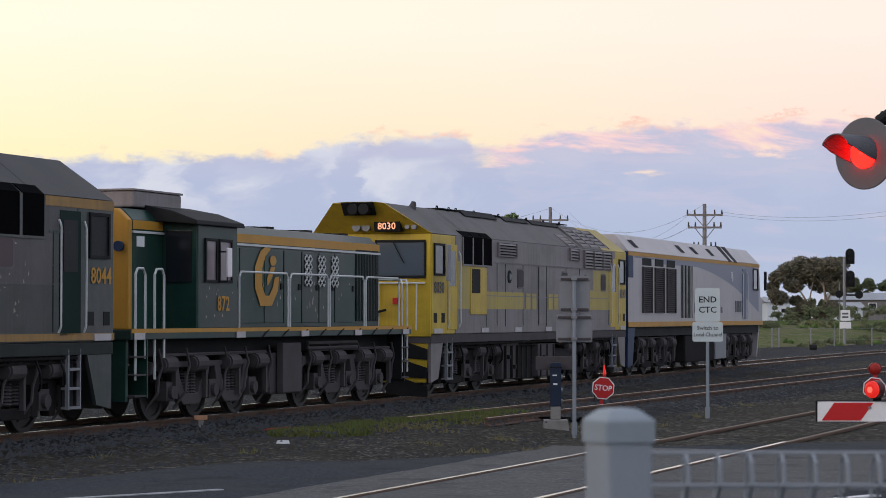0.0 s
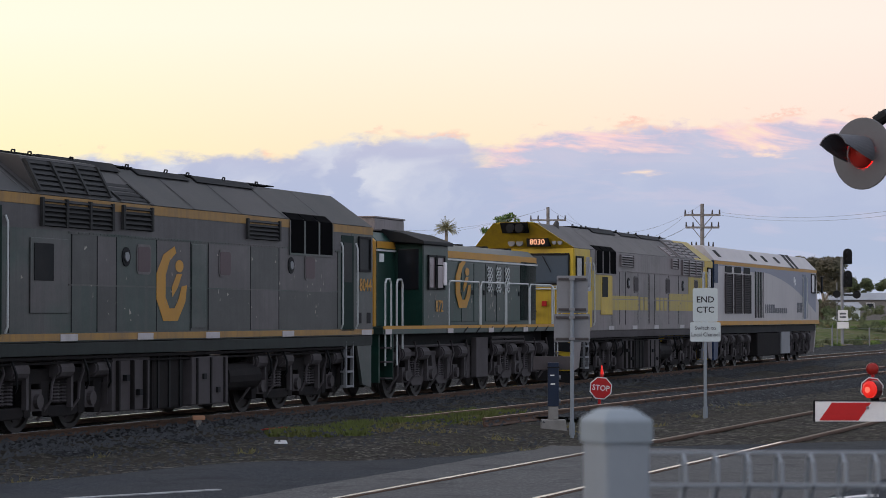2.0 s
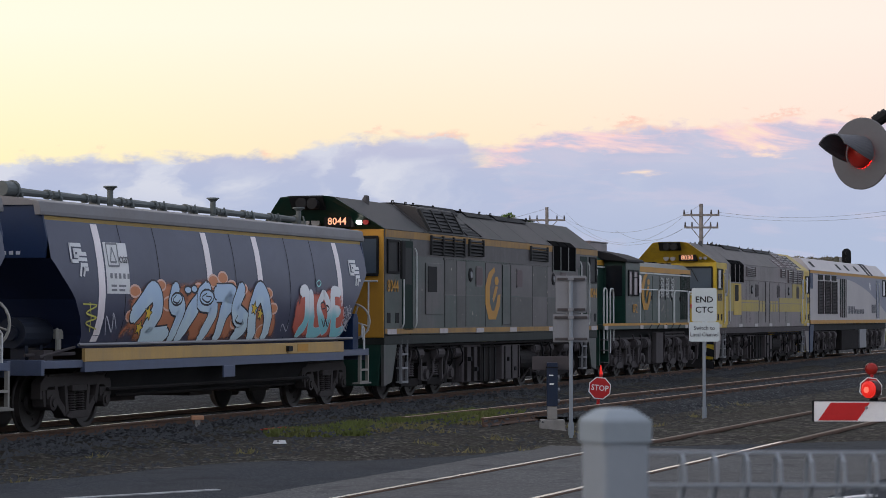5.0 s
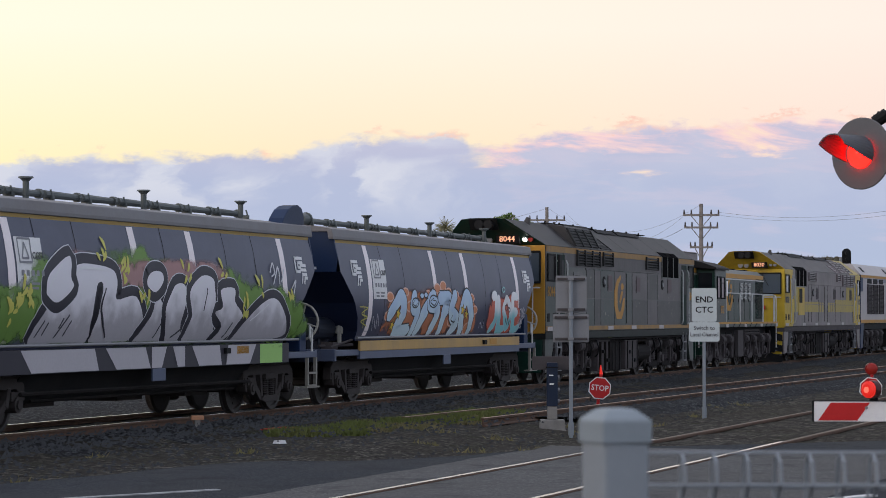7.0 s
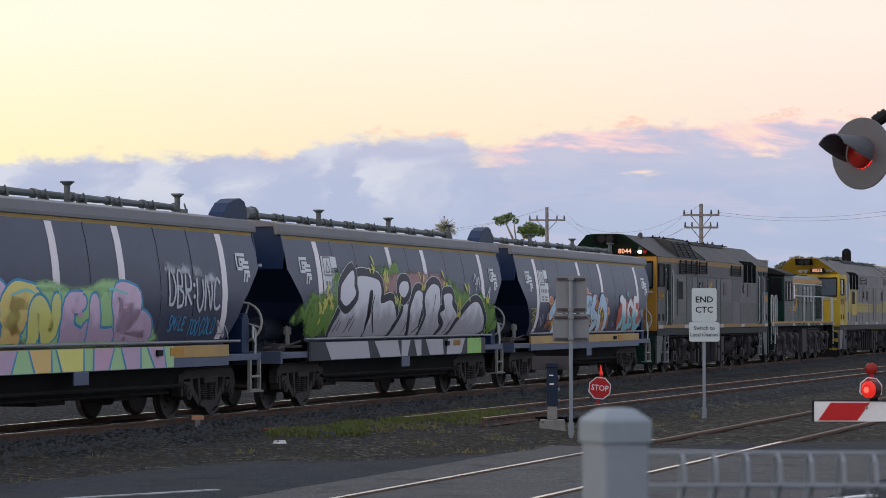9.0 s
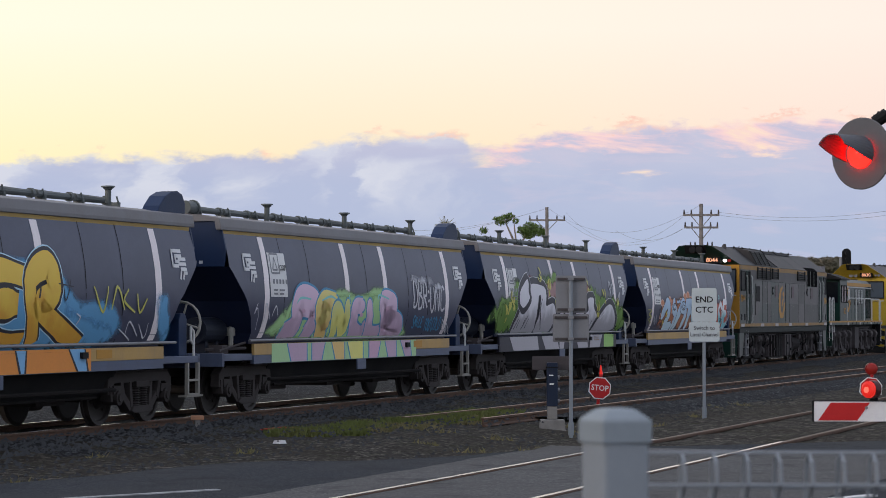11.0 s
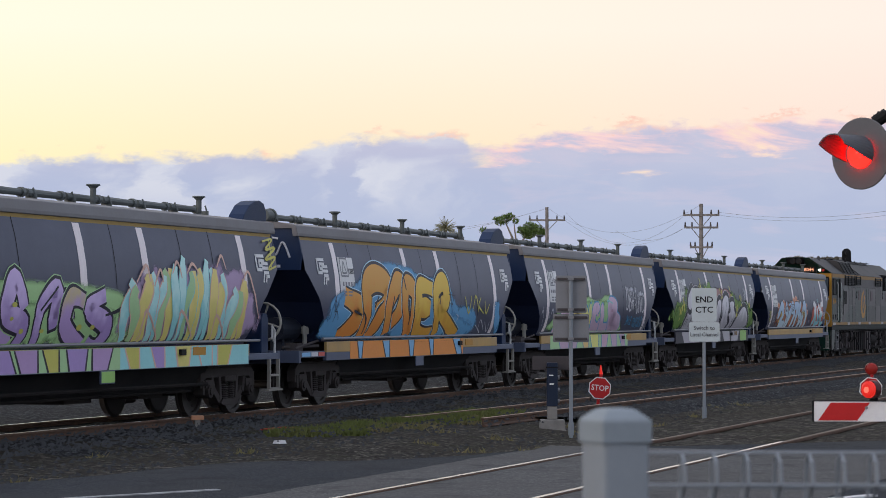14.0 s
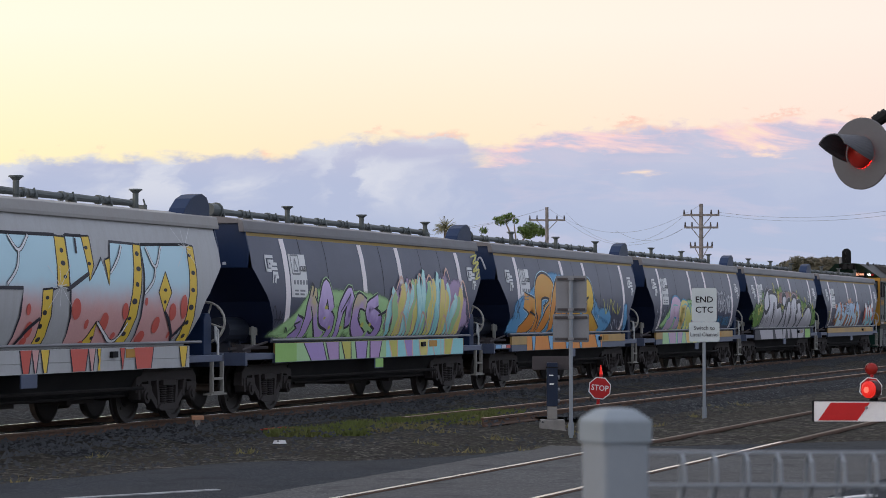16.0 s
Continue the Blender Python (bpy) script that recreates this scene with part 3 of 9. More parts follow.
def louvre(parent, x0, x1, z0, z1, l, material, n, cols=1, l_top=None, sides=(1,)):
    """A grille of slats; l_top leans it inwards with height."""
    l_top = l if l_top is None else l_top
    for sgn in sides:
        back, g = Mesh(), Mesh()
        ll = lambda z: l + (l_top - l) * (z - z0) / (z1 - z0)
        # no depth here: a flat black sheet paints the shade behind the slats
        back.add([(x0, -sgn * (l + 0.006), z0), (x1, -sgn * (l + 0.006), z0), (x1, -sgn * (l_top + 0.006), z1), (x0, -sgn * (l_top + 0.006), z1)], [(0, 1, 2, 3)])
        for i in range(n):
            z = z0 + (i + 0.5) * (z1 - z0) / n
            h = 0.30 * (z1 - z0) / n
            g.add([(x, -sgn * (ll(z) + dy), z + dz) for x in (x0, x1) for dy, dz in ((0.01, h), (0.05, -h), (0.035, -h * 1.3))], [(0, 1, 4, 3), (1, 2, 5, 4), (2, 0, 3, 5), (0, 2, 1), (3, 4, 5)])
        for k in range(cols + 1):
            x = x0 + k * (x1 - x0) / cols
            g.add([(x + dx, -sgn * (ll(z) + dy), z) for dx in (-0.035, 0.035) for z in (z0, z1) for dy in (0.0, 0.06)], [(0, 1, 3, 2), (4, 6, 7, 5), (0, 4, 5, 1), (2, 3, 7, 6), (1, 5, 7, 3)])
        lv = part("grille", back, BLACK, parent, "flat black sheet as the shade behind slats")
        part("slats", g, material, lv, "painted steel slats")


def handrail(parent, pts, r=0.02, material=None, name="handrail"):
    part(name, Mesh().path(pts, r, 6), material or RAIL_PAINT, parent, smooth=False)


def smooth_line(pts, n=6, closed=False):
    out = []
    m = len(pts)
    for i in range(m if closed else m - 1):
        p = [Vector((*(pts[(i + k) % m] if closed else pts[min(max(i + k, 0), m - 1)]), 0)) for k in (-1, 0, 1, 2)]
        for j in range(n):
            u = j / n
            q = 0.5 * (2 * p[1] + (p[2] - p[0]) * u + (2 * p[0] - 5 * p[1] + 4 * p[2] - p[3]) * u * u + (3 * p[1] - p[0] - 3 * p[2] + p[3]) * u ** 3)
            out.append((q.x, q.y))
    if not closed:
        out.append(tuple(pts[-1]))
    return out


PROFILE_Z = (0.90, 1.295, 1.30, 1.36, 1.5, 1.8, 2.2, 2.6, 3.0, 3.36)
PROFILE_L = (1.462, 1.462, 1.36, 1.30, 1.38, 1.47, 1.50, 1.47, 1.40, 1.30)


def hopper_l(z):
    return float(np.interp(z, PROFILE_Z, PROFILE_L))


def ribbon(g, pts, w, lift, surf, taper=1.0, floor=-9.0):
    """A painted stroke of width w along pts (x, z) on a side whose half width is surf(z)."""
    v = []
    n = len(pts)
    for i, (x, z) in enumerate(pts):
        a, b = pts[max(i - 1, 0)], pts[min(i + 1, n - 1)]
        d = Vector((b[0] - a[0], b[1] - a[1]))
        d = d.normalized() if d.length > 1e-6 else Vector((1, 0))
        ww = w / 2 * (taper + (1 - taper) * math.sin(math.pi * min(max(i / max(n - 1, 1), 0.12), 0.88)))
        for k in (-1, 0, 1):
            px, pz = x - d.y * ww * k, max(z + d.x * ww * k, floor)
            v.append((px, -(surf(pz) + lift), pz))
    f = [(3 * i + k, 3 * i + k + 1, 3 * i + k + 4, 3 * i + k + 3) for i in range(n - 1) for k in (0, 1)]
    g.add(v, f)


def curve_shading(me):
    """Shade a mesh on the hopper side by the side's even curve."""
    nrm = []
    for q in me.vertices:
        z = q.co.z
        d = -(hopper_l(min(z + 0.34, 3.35)) - hopper_l(max(z - 0.34, 1.37))) / (min(z + 0.34, 3.35) - max(z - 0.34, 1.37))
        nrm.append(Vector((0, -1 if q.co.y < 0 else 1, d)).normalized())
    for p in me.polygons:
        p.use_smooth = True
    me.normals_split_custom_set_from_vertices(nrm)


def conform(g, lift):
    """Lay paint drawn in the x-z plane on the hopper side, cut where the side bends."""
    me = bpy.data.meshes.new("coat")
    me.from_pydata(g.v, [], g.f)
    bm = bmesh.new()
    bm.from_mesh(me)
    for z in (1.36, 1.5, 1.65, 1.8, 2.0, 2.2, 2.4, 2.6, 2.8, 3.0):
        bmesh.ops.bisect_plane(bm, geom=bm.verts[:] + bm.edges[:] + bm.faces[:], plane_co=(0, 0, z), plane_no=(0, 0, 1))
    bmesh.ops.triangulate(bm, faces=bm.faces[:])
    for q in bm.verts:
        q.co.y -= hopper_l(q.co.z) + lift
    for f in bm.faces:
        f.normal_update()
        if f.normal.y > 0:
            f.normal_flip()
    bm.to_mesh(me)
    bm.free()
    curve_shading(me)
    return me


def level(z):
    return 0.0


def patch(poly, lift, surf, cell=0.05):
    """A filled outline on a side; its UV holds the distance from the outline, for soft edges."""
    pts = np.array(poly)
    nxt = np.roll(pts, -1, axis=0)
    x0, z0 = pts.min(0)
    x1, z1 = pts.max(0)
    z0 = math.floor(z0 / cell) * cell
    nx, nz = int((x1 - x0) / cell) + 2, int((z1 - z0) / cell) + 2
    gx, gz = np.meshgrid(x0 + np.arange(nx) * cell, z0 + np.arange(nz) * cell, indexing="ij")
    q = np.stack([gx, gz], -1)[..., None, :]
    d = nxt - pts
    u = np.clip(((q - pts) * d).sum(-1) / np.maximum((d * d).sum(-1), 1e-9), 0, 1)
    dist = np.sqrt((((pts + u[..., None] * d) - q) ** 2).sum(-1)).min(-1)
    up = (pts[:, 1] > gz[..., None]) != (nxt[:, 1] > gz[..., None])
    with np.errstate(divide="ignore", invalid="ignore"):
        cross = gx[..., None] < (nxt[:, 0] - pts[:, 0]) * (gz[..., None] - pts[:, 1]) / (nxt[:, 1] - pts[:, 1]) + pts[:, 0]
    inn = ((up & cross).sum(-1) % 2) == 1
    index, v, uvs, f = {}, [], [], []
    for i in range(nx - 1):
        for j in range(nz - 1):
            c = [(i, j), (i + 1, j), (i + 1, j + 1), (i, j + 1)]
            if sum(bool(inn[a]) for a in c) < 3:
                continue
            row = []
            for a in c:
                if a not in index:
                    index[a] = len(v)
                    z = float(gz[a])
                    v.append((float(gx[a]), -(surf(z) + lift), z))
                    uvs.append(float(dist[a]) if inn[a] else 0.0)
                row.append(index[a])
            f.append(row)
    me = bpy.data.meshes.new("patch")
    me.from_pydata(v, [], f)
    lay = me.uv_layers.new(name="edge")
    for lp in me.loops:
        lay.data[lp.index].uv = (min(uvs[lp.vertex_index] / 0.45, 1.0), 0.5)
    curve_shading(me)
    return me


def spray_patch(parent, poly, material, lift, label="", surf=hopper_l, name="paint_patch"):
    me = patch(smooth_line(poly, 5, True), lift, surf)
    me.materials.append(material)
    return part(name, me, material, parent, label)


# letter skeletons in a unit box, for the murals' lettering
SKELETON = {
    "A": [[(0.0, 0.0), (0.35, 0.9), (0.5, 1.0), (0.65, 0.9), (1.0, 0.0)], [(0.25, 0.35), (0.75, 0.4)]],
    "B": [[(0.1, 0.0), (0.12, 1.0), (0.7, 0.95), (0.72, 0.6), (0.2, 0.52), (0.85, 0.42), (0.8, 0.05), (0.1, 0.0)]],
    "C": [[(0.95, 0.85), (0.5, 1.0), (0.1, 0.6), (0.2, 0.15), (0.6, 0.0), (1.0, 0.2)]],
    "D": [[(0.1, 0.0), (0.15, 1.0), (0.6, 0.95), (0.95, 0.55), (0.7, 0.08), (0.1, 0.0)]],
    "E": [[(0.95, 0.95), (0.2, 0.9), (0.1, 0.5), (0.15, 0.05), (1.0, 0.1)], [(0.15, 0.5), (0.75, 0.55)]],
    "G": [[(0.95, 0.8), (0.5, 1.0), (0.08, 0.6), (0.2, 0.1), (0.65, 0.0), (0.95, 0.3), (0.55, 0.42)]],
    "I": [[(0.4, 0.0), (0.5, 0.75)], [(0.5, 0.93), (0.56, 1.0)]],
    "J": [[(0.3, 1.0), (0.85, 0.95), (0.75, 0.3), (0.4, 0.0), (0.0, 0.2)]],
    "K": [[(0.1, 0.0), (0.2, 1.0)], [(0.95, 1.0), (0.25, 0.5), (1.05, 0.0)]],
    "L": [[(0.2, 1.0), (0.12, 0.1), (1.0, 0.05)]],
    "M": [[(0.0, 0.0), (0.15, 1.0), (0.5, 0.35), (0.85, 1.0), (1.0, 0.0)]],
    "N": [[(0.05, 0.0), (0.15, 1.0), (0.85, 0.05), (0.95, 1.0)]],
    "O": [[(0.5, 1.0), (0.1, 0.75), (0.1, 0.25), (0.5, 0.0), (0.9, 0.25), (0.9, 0.75), (0.5, 1.0)]],
    "P": [[(0.1, 0.0), (0.15, 1.0), (0.8, 0.95), (0.85, 0.55), (0.2, 0.45)]],
    "R": [[(0.1, 0.0), (0.15, 1.0), (0.8, 0.95), (0.8, 0.55), (0.25, 0.48), (1.0, 0.0)]],
    "S": [[(0.9, 0.95), (0.3, 0.95), (0.15, 0.65), (0.75, 0.45), (0.85, 0.15), (0.4, 0.0), (0.05, 0.1)]],
    "T": [[(0.0, 0.95), (1.0, 1.0)], [(0.5, 0.95), (0.45, 0.0)]],
    "U": [[(0.1, 1.0), (0.1, 0.25), (0.5, 0.0), (0.9, 0.25), (0.9, 1.0)]],
    "W": [[(0.0, 1.0), (0.25, 0.0), (0.5, 0.7), (0.75, 0.0), (1.0, 1.0)]],
    "~": [[(0.0, 0.5), (0.3, 0.9), (0.55, 0.3), (0.8, 0.7), (1.0, 0.4)]],
}


def tag(parent, word, x0, x1, z0, z1, material, w=0.035, seed=1, surf=hopper_l):
    rnd = random.Random(seed)
    step = (x1 - x0) / len(word)
    g = Mesh()
    for i, ch in enumerate(word):
        for st in SKELETON[ch]:
            pts = smooth_line([(x0 + (i + a * 0.85) * step, z0 + b * (z1 - z0) + rnd.uniform(-0.03, 0.03)) for a, b in st], 5)
            ribbon(g, pts, w, 0.0, level)
    coat("scrawl", g, rise(parent), material, parent, "thin sprayed scrawl")


def segments(g, lines, w, lift, surf):
    """Square-ended straight bars between points."""
    for pts in lines:
        for (a, b), (c, d) in zip(pts, pts[1:]):
            u = Vector((c - a, d - b)).normalized() * (w / 2)
            ribbon(g, [(a - u.x, b - u.y), ((a + c) / 2, (b + d) / 2), (c + u.x, d + u.y)], w, lift, surf)


def disc(g, x, z, rx, rz, lift, surf, n=16, rings=3):
    v, f = [(x, -(surf(z) + lift), z)], []
    for k in range(1, rings + 1):
        for i in range(n):
            a = 2 * math.pi * i / n
            zz = z + rz * k / rings * math.sin(a)
            v.append((x + rx * k / rings * math.cos(a), -(surf(zz) + lift), zz))
    for i in range(n):
        f.append((0, 1 + i, 1 + (i + 1) % n))
        for k in range(rings - 1):
            f.append((1 + k * n + i, 1 + (k + 1) * n + i, 1 + (k + 1) * n + (i + 1) % n, 1 + k * n + (i + 1) % n))
    g.add(v, f)


def emblem(parent, x, z, material, surf, k=1.0, lift=0.010):
    """Nested angular bars, as stencilled on the hopper sides."""
    g = Mesh()
    lines = ([(0.14, 0.24), (-0.28, 0.24), (-0.28, -0.06), (-0.04, -0.06)], [(0.14, 0.14), (-0.13, 0.14), (-0.13, 0.03), (0.02, 0.03)], [(0.02, 0.08), (0.32, 0.08)], [(0.02, -0.02), (0.32, -0.02)],
             [(0.32, -0.12), (0.10, -0.12), (0.04, -0.30)], [(0.34, -0.20), (0.22, -0.20), (0.18, -0.30)])
    segments(g, [[(x + a * k, z + b * k) for a, b in ln] for ln in lines], 0.07 * k, lift, surf)
    part("emblem", g, material, parent, "white stencilled emblem of angular bars")


def paint(name, col):
    return mat(name, col, 0.5, amount=0.12, scale=2.5, dirt=tuple(v * 0.7 + 0.02 for v in col), bump=0.05, streaks=0.12)


P_YELLOW = paint("mural_yellow", (0.81, 0.55, 0.07))
P_BLACK = paint("mural_black", (0.03, 0.028, 0.04))
P_LILAC = paint("mural_lilac", (0.49, 0.32, 0.56))
P_PINK, P_TEAL, P_SKY = paint("mural_pink", (0.63, 0.39, 0.51)), paint("mural_teal", (0.27, 0.63, 0.61)), paint("mural_sky", (0.22, 0.46, 0.71))
P_RED, P_WHITE, P_GREEN = paint("mural_red", (0.63, 0.12, 0.09)), paint("mural_white", (0.76, 0.76, 0.76)), paint("mural_green", (0.32, 0.56, 0.15))
P_OLIVE = paint("mural_olive_yellow", (0.59, 0.55, 0.12))
P_FOG = paint("mural_fogged_white", (0.60, 0.60, 0.64))
P_PALEBLUE = paint("mural_pale_blue", (0.51, 0.71, 0.81))
H_RED = haze("red_overspray", (0.61, 0.15, 0.10), 0.75)


# ---- grain hopper wagon; x runs forwards from its middle ----
def hopper_levels():
    zs = [1.30, 1.36, 1.5, 1.65, 1.8, 2.0, 2.08, 2.2, 2.4, 2.6, 2.7, 2.85, 3.0, 3.2, 3.36]
    xe = [float(np.interp(z, (1.30, 1.44, 2.08, 2.70, 3.36), (5.85, 5.88, 6.36, 7.12, 7.12))) for z in zs]
    return [(z, x, hopper_l(z) if z > 1.3 else 1.30) for z, x in zip(zs, xe)]


def hopper_meshes():
    body = []
    lv = hopper_levels()
    xs = np.linspace(-1, 1, 9)
    for sgn in (-1, 1):
        v = [(x * u, sgn * l, z) for z, x, l in lv for u in xs]
        g = Mesh().add(v, [(k * 9 + i, k * 9 + i + 1, (k + 1) * 9 + i + 1, (k + 1) * 9 + i) for k in range(len(lv) - 1) for i in range(8)])
        body.append(solid("hopper_side", g, HOPPER, smooth=True))
        curve_shading(body[-1])
    low = [a for a in lv if a[0] <= 2.71]
    v = [(x, y, z) for z, x, l in low for y in (-l, l)]
    slope = solid("slope_sheet", Mesh().add(v, [(2 * k, 2 * k + 1, 2 * k + 3, 2 * k + 2) for k in range(len(low) - 1)]), NAVY_SHADED)
    panel = solid("end_panel", Mesh().prism_x([(-1.37, 2.70), (-1.40, 3.0), (-1.32, 3.36), (-1.26, 3.50), (-1.0, 3.60), (1.0, 3.60), (1.26, 3.50), (1.32, 3.36), (1.40, 3.0), (1.37, 2.70)], 7.10, 7.16), NAVY, 0.01)
    return body, slope, panel


HM = hopper_meshes()


def seam_mesh():
    g = Mesh()
    ribbon(g, [(0, z) for z in np.linspace(1.38, 3.34, 14)], 0.022, 0.003, hopper_l)
    return solid("seam", g, BLACK)


SEAM = seam_mesh()
STRIPE_X = (-5.42, -1.08, 1.25, 5.47)


WHEEL_PALE = mat("chalky_hand_wheel_paint", (0.42, 0.40, 0.35), 0.55, amount=0.3)
TANK_NAVY = mat("grimy_navy_tank_paint", (0.017, 0.022, 0.036), 0.5, amount=0.4, dirt=(0.028, 0.026, 0.026))


def hopper_wagon(n, offset, pale=False, low_stripe=(True, True, True, True), sill=None):
    words = "pale grey bogie grain hopper wagon covered in spray-painted murals" if pale else "slate-blue bogie grain hopper wagon with spray-painted murals on its side"
    w = thing("grain_hopper_wagon", words, "hopper wagon", "wagons of the grain train")
    for side in HM[0]:
        if pale:
            side = side.copy()
            side.materials.clear()
            side.materials.append(HOPPER_PALE)
        part("hopper_side", side, HOPPER, w)
    for turn in (0, 180):
        piece("end_panel", HM[2], w, 0, 0, 0, turn)
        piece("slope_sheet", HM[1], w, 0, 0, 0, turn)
    if not pale:
        for x in (-4.55, -3.2, 0.1, 2.75, 4.1):
            piece("seam", SEAM, w, x, 0)
    cm = CORNICE_PALE if pale else CORNICE
    # curb along the roof, with a gently arched roof between
    g = Mesh()
    for sgn in (-1, 1):
        g.prism_x([(sgn * 1.24, 3.36), (sgn * 1.345, 3.36), (sgn * 1.345, 3.42), (sgn * 1.31, 3.57), (sgn * 1.20, 3.60)], -7.25, 7.27)
    part("roof_curb", g, cm, w, "grey roof curb", bevel=0.012)
    g = Mesh()
    arc = [(1.30 * math.cos(a), 3.52 + 0.17 * math.sin(a)) for a in np.linspace(0, math.pi, 9)]
    g.prism_x(arc, -7.2, 7.2)
    part("roof", g, cm, w, "arched grey roof")
    if not pale:
        part("gold_line", Mesh().box(-7.13, 7.13, -1.318, -1.296, 3.295, 3.355).box(-7.13, 7.13, 1.296, 1.318, 3.295, 3.355), GOLD, w, "thin gold line under the curb")
    # filling hatch: a long pipe-like cover in clamped sections
    y = -0.50
    g = Mesh()
    for i in range(9):
        xa = -6.6 + i * 1.36
        g.tube((xa, y, 3.77), (xa + 1.18, y, 3.765), 0.068, 10, 0.055)
        g.tube((xa + 1.16, y, 3.765), (xa + 1.25, y, 3.77), 0.082, 10)
    part("hatch_cover", g, PIPE, w, "long sectioned hatch cover", smooth=False)
    g = Mesh().tube((-6.95, y, 3.79), (-6.62, y, 3.79), 0.125, 14).tube((-6.62, y, 3.79), (-6.56, y, 3.79), 0.15, 14)
    part("hatch_drum", g, PIPE, w, "grey end drum of the hatch cover", bevel=0.01)
    g = Mesh()
    for i in range(10):
        xa = -6.4 + i * 1.36
        g.box(xa - 0.03, xa + 0.03, y - 0.09, y + 0.09, 3.60, 3.75)
        g.tube((xa - 0.02, y - 0.10, 3.66), (xa - 0.02, y - 0.04, 3.85), 0.016, 6)
    tagged(part("hatch_clamp", g, PIPE, w), kind="stuff")
    for x in (-3.55, 0.78, 5.1):
        g = Mesh().tube((x, -0.73, 3.55), (x, -0.73, 3.92), 0.052, 12).tube((x, -0.73, 3.70), (x, -0.73, 3.725), 0.064, 12).tube((x, -0.73, 3.92), (x, -0.73, 3.965), 0.052, 14, 0.10).tube((x, -0.73, 3.968), (x, -0.73, 3.992), 0.122, 16, 0.115)
        part("roof_vent", g, PIPE, w, "capped roof vent")
    # rounded blue guard over the forward roof end
    poly = [(6.0, 3.50), (6.15, 3.70), (6.4, 3.88), (6.65, 3.96), (6.9, 3.985), (7.1, 3.93), (7.22, 3.78), (7.22, 3.5)]
    if n > 1:
        part("roof_guard", Mesh().prism_y(poly, -1.19, -0.88), NAVY, w, "rounded navy blue guard plate", bevel=0.02)
    # stripes of reflective tape
    for x in STRIPE_X:
        g = Mesh()
        for sgn in (1,):
            ribbon(g, [(x, z) for z in np.linspace(1.40, 3.28, 16)], 0.24, 0.005, hopper_l)
        if not pale:
            curve_shading(part("tape_stripe", g, REFLECT, w, "white reflective tape stripe").data)
    # side sill with its pipe rail, and the end decks
    sm = sill or SILL_GOLD
    for sgn in (1, -1):
        part("side_sill", Mesh().box(-5.95, 5.75, -sgn * 1.46 if sgn > 0 else 1.40, -1.40 if sgn > 0 else 1.46, 1.09, 1.30), sm, w, "painted side sill", bevel=0.01)
        part("lower_sill", Mesh().box(-5.95, 5.75, -sgn * 1.455 if sgn > 0 else 1.38, -1.38 if sgn > 0 else 1.455, 0.93, 1.088), BLUE_GREY if sill is None else sm, w)
        part("pipe_rail", Mesh().tube((-6.2, -sgn * 1.47, 1.36), (6.2, -sgn * 1.47, 1.36), 0.025, 8), ALU, w, "pipe along the sill")
    part("sill_marker", Mesh().box(3.2, 3.75, -1.468, -1.458, 1.13, 1.27), ORANGE, w, "orange marker plate")
    part("sill_plate", Mesh().box(-0.42, 0.10, -1.47, -1.44, 0.72, 0.93), BLUE_GREY, w, "small blue-grey plate hung from the sill", bevel=0.01)
    part("sill_bracket", Mesh().box(2.6, 2.8, -1.52, -1.45, 1.14, 1.24), BLACK, w)
    for sgn in (-1, 1):
        g = Mesh().box(*sorted((sgn * 5.8, sgn * 7.35)), -1.42, 1.42, 1.00, 1.12).box(*sorted((sgn * 7.25, sgn * 7.36)), -1.42, 1.42, 0.90, 1.14)
        part("end_deck", g, BLUE_GREY, w, "blue-grey end platform", bevel=0.01)
        g = Mesh().box(*sorted((sgn * 6.0, sgn * 7.5)), -0.25, 0.25, 0.72, 1.0).box(*sorted((sgn * 7.4, sgn * 7.86)), -0.12, 0.12, 0.76, 0.98)
        part("coupler", g, GRIME, w)
        g = Mesh()
        for x in (6.80, 7.25):
            g.box(*sorted((sgn * x - 0.03, sgn * x + 0.03)), -1.45, -1.39, 0.42, 1.0)
        for zz in (0.45, 0.70):
            g.box(*sorted((sgn * 6.80, sgn * 7.25)), -1.46, -1.38, zz - 0.02, zz + 0.02)
        g.box(*sorted((sgn * 6.7, sgn * 7.4)), -1.46, -1.30, 0.41, 0.44)
        if sgn > 0:
            part("end_ladder", g, LADDER, w, "grey step ladder at the wagon end")
    # brake gear on the rear platform: reservoir, hand wheel, valve
    part("air_reservoir", Mesh().tube((-7.0, -0.72, 1.55), (-6.05, -0.72, 1.55), 0.24, 16).tube((-7.06, -0.72, 1.55), (-7.0, -0.72, 1.55), 0.12, 14).box(-6.8, -6.7, -0.85, -0.6, 1.1, 1.35).box(-6.3, -6.2, -0.85, -0.6, 1.1, 1.35), TANK_NAVY, w, "navy blue air reservoir")
    part("valve", Mesh().tube((-5.97, -1.0, 1.2), (-5.97, -1.0, 1.7), 0.05, 8).tube((-5.97, -1.0, 1.45), (-5.97, -1.0, 1.6), 0.085, 8), WHEEL_PALE, w)
    part("brake_rigging", Mesh().tube((-7.0, -1.2, 1.18), (-5.9, -1.25, 1.32), 0.025, 6).tube((-6.9, -0.9, 1.2), (-6.0, -1.3, 1.22), 0.03, 6).box(-6.75, -6.45, -1.15, -0.9, 1.12, 1.28), GRIME_PALE, w)
    part("brake_stand", Mesh().prism_y([(6.72, 1.12), (6.72, 1.75), (6.80, 1.86), (6.98, 1.86), (7.06, 1.75), (7.06, 1.12)], -1.30, -1.0), NAVY, w, "navy blue hand-brake stand", bevel=0.02)
    g = Mesh()
    cx, cz, R = 7.16, 1.70, 0.36
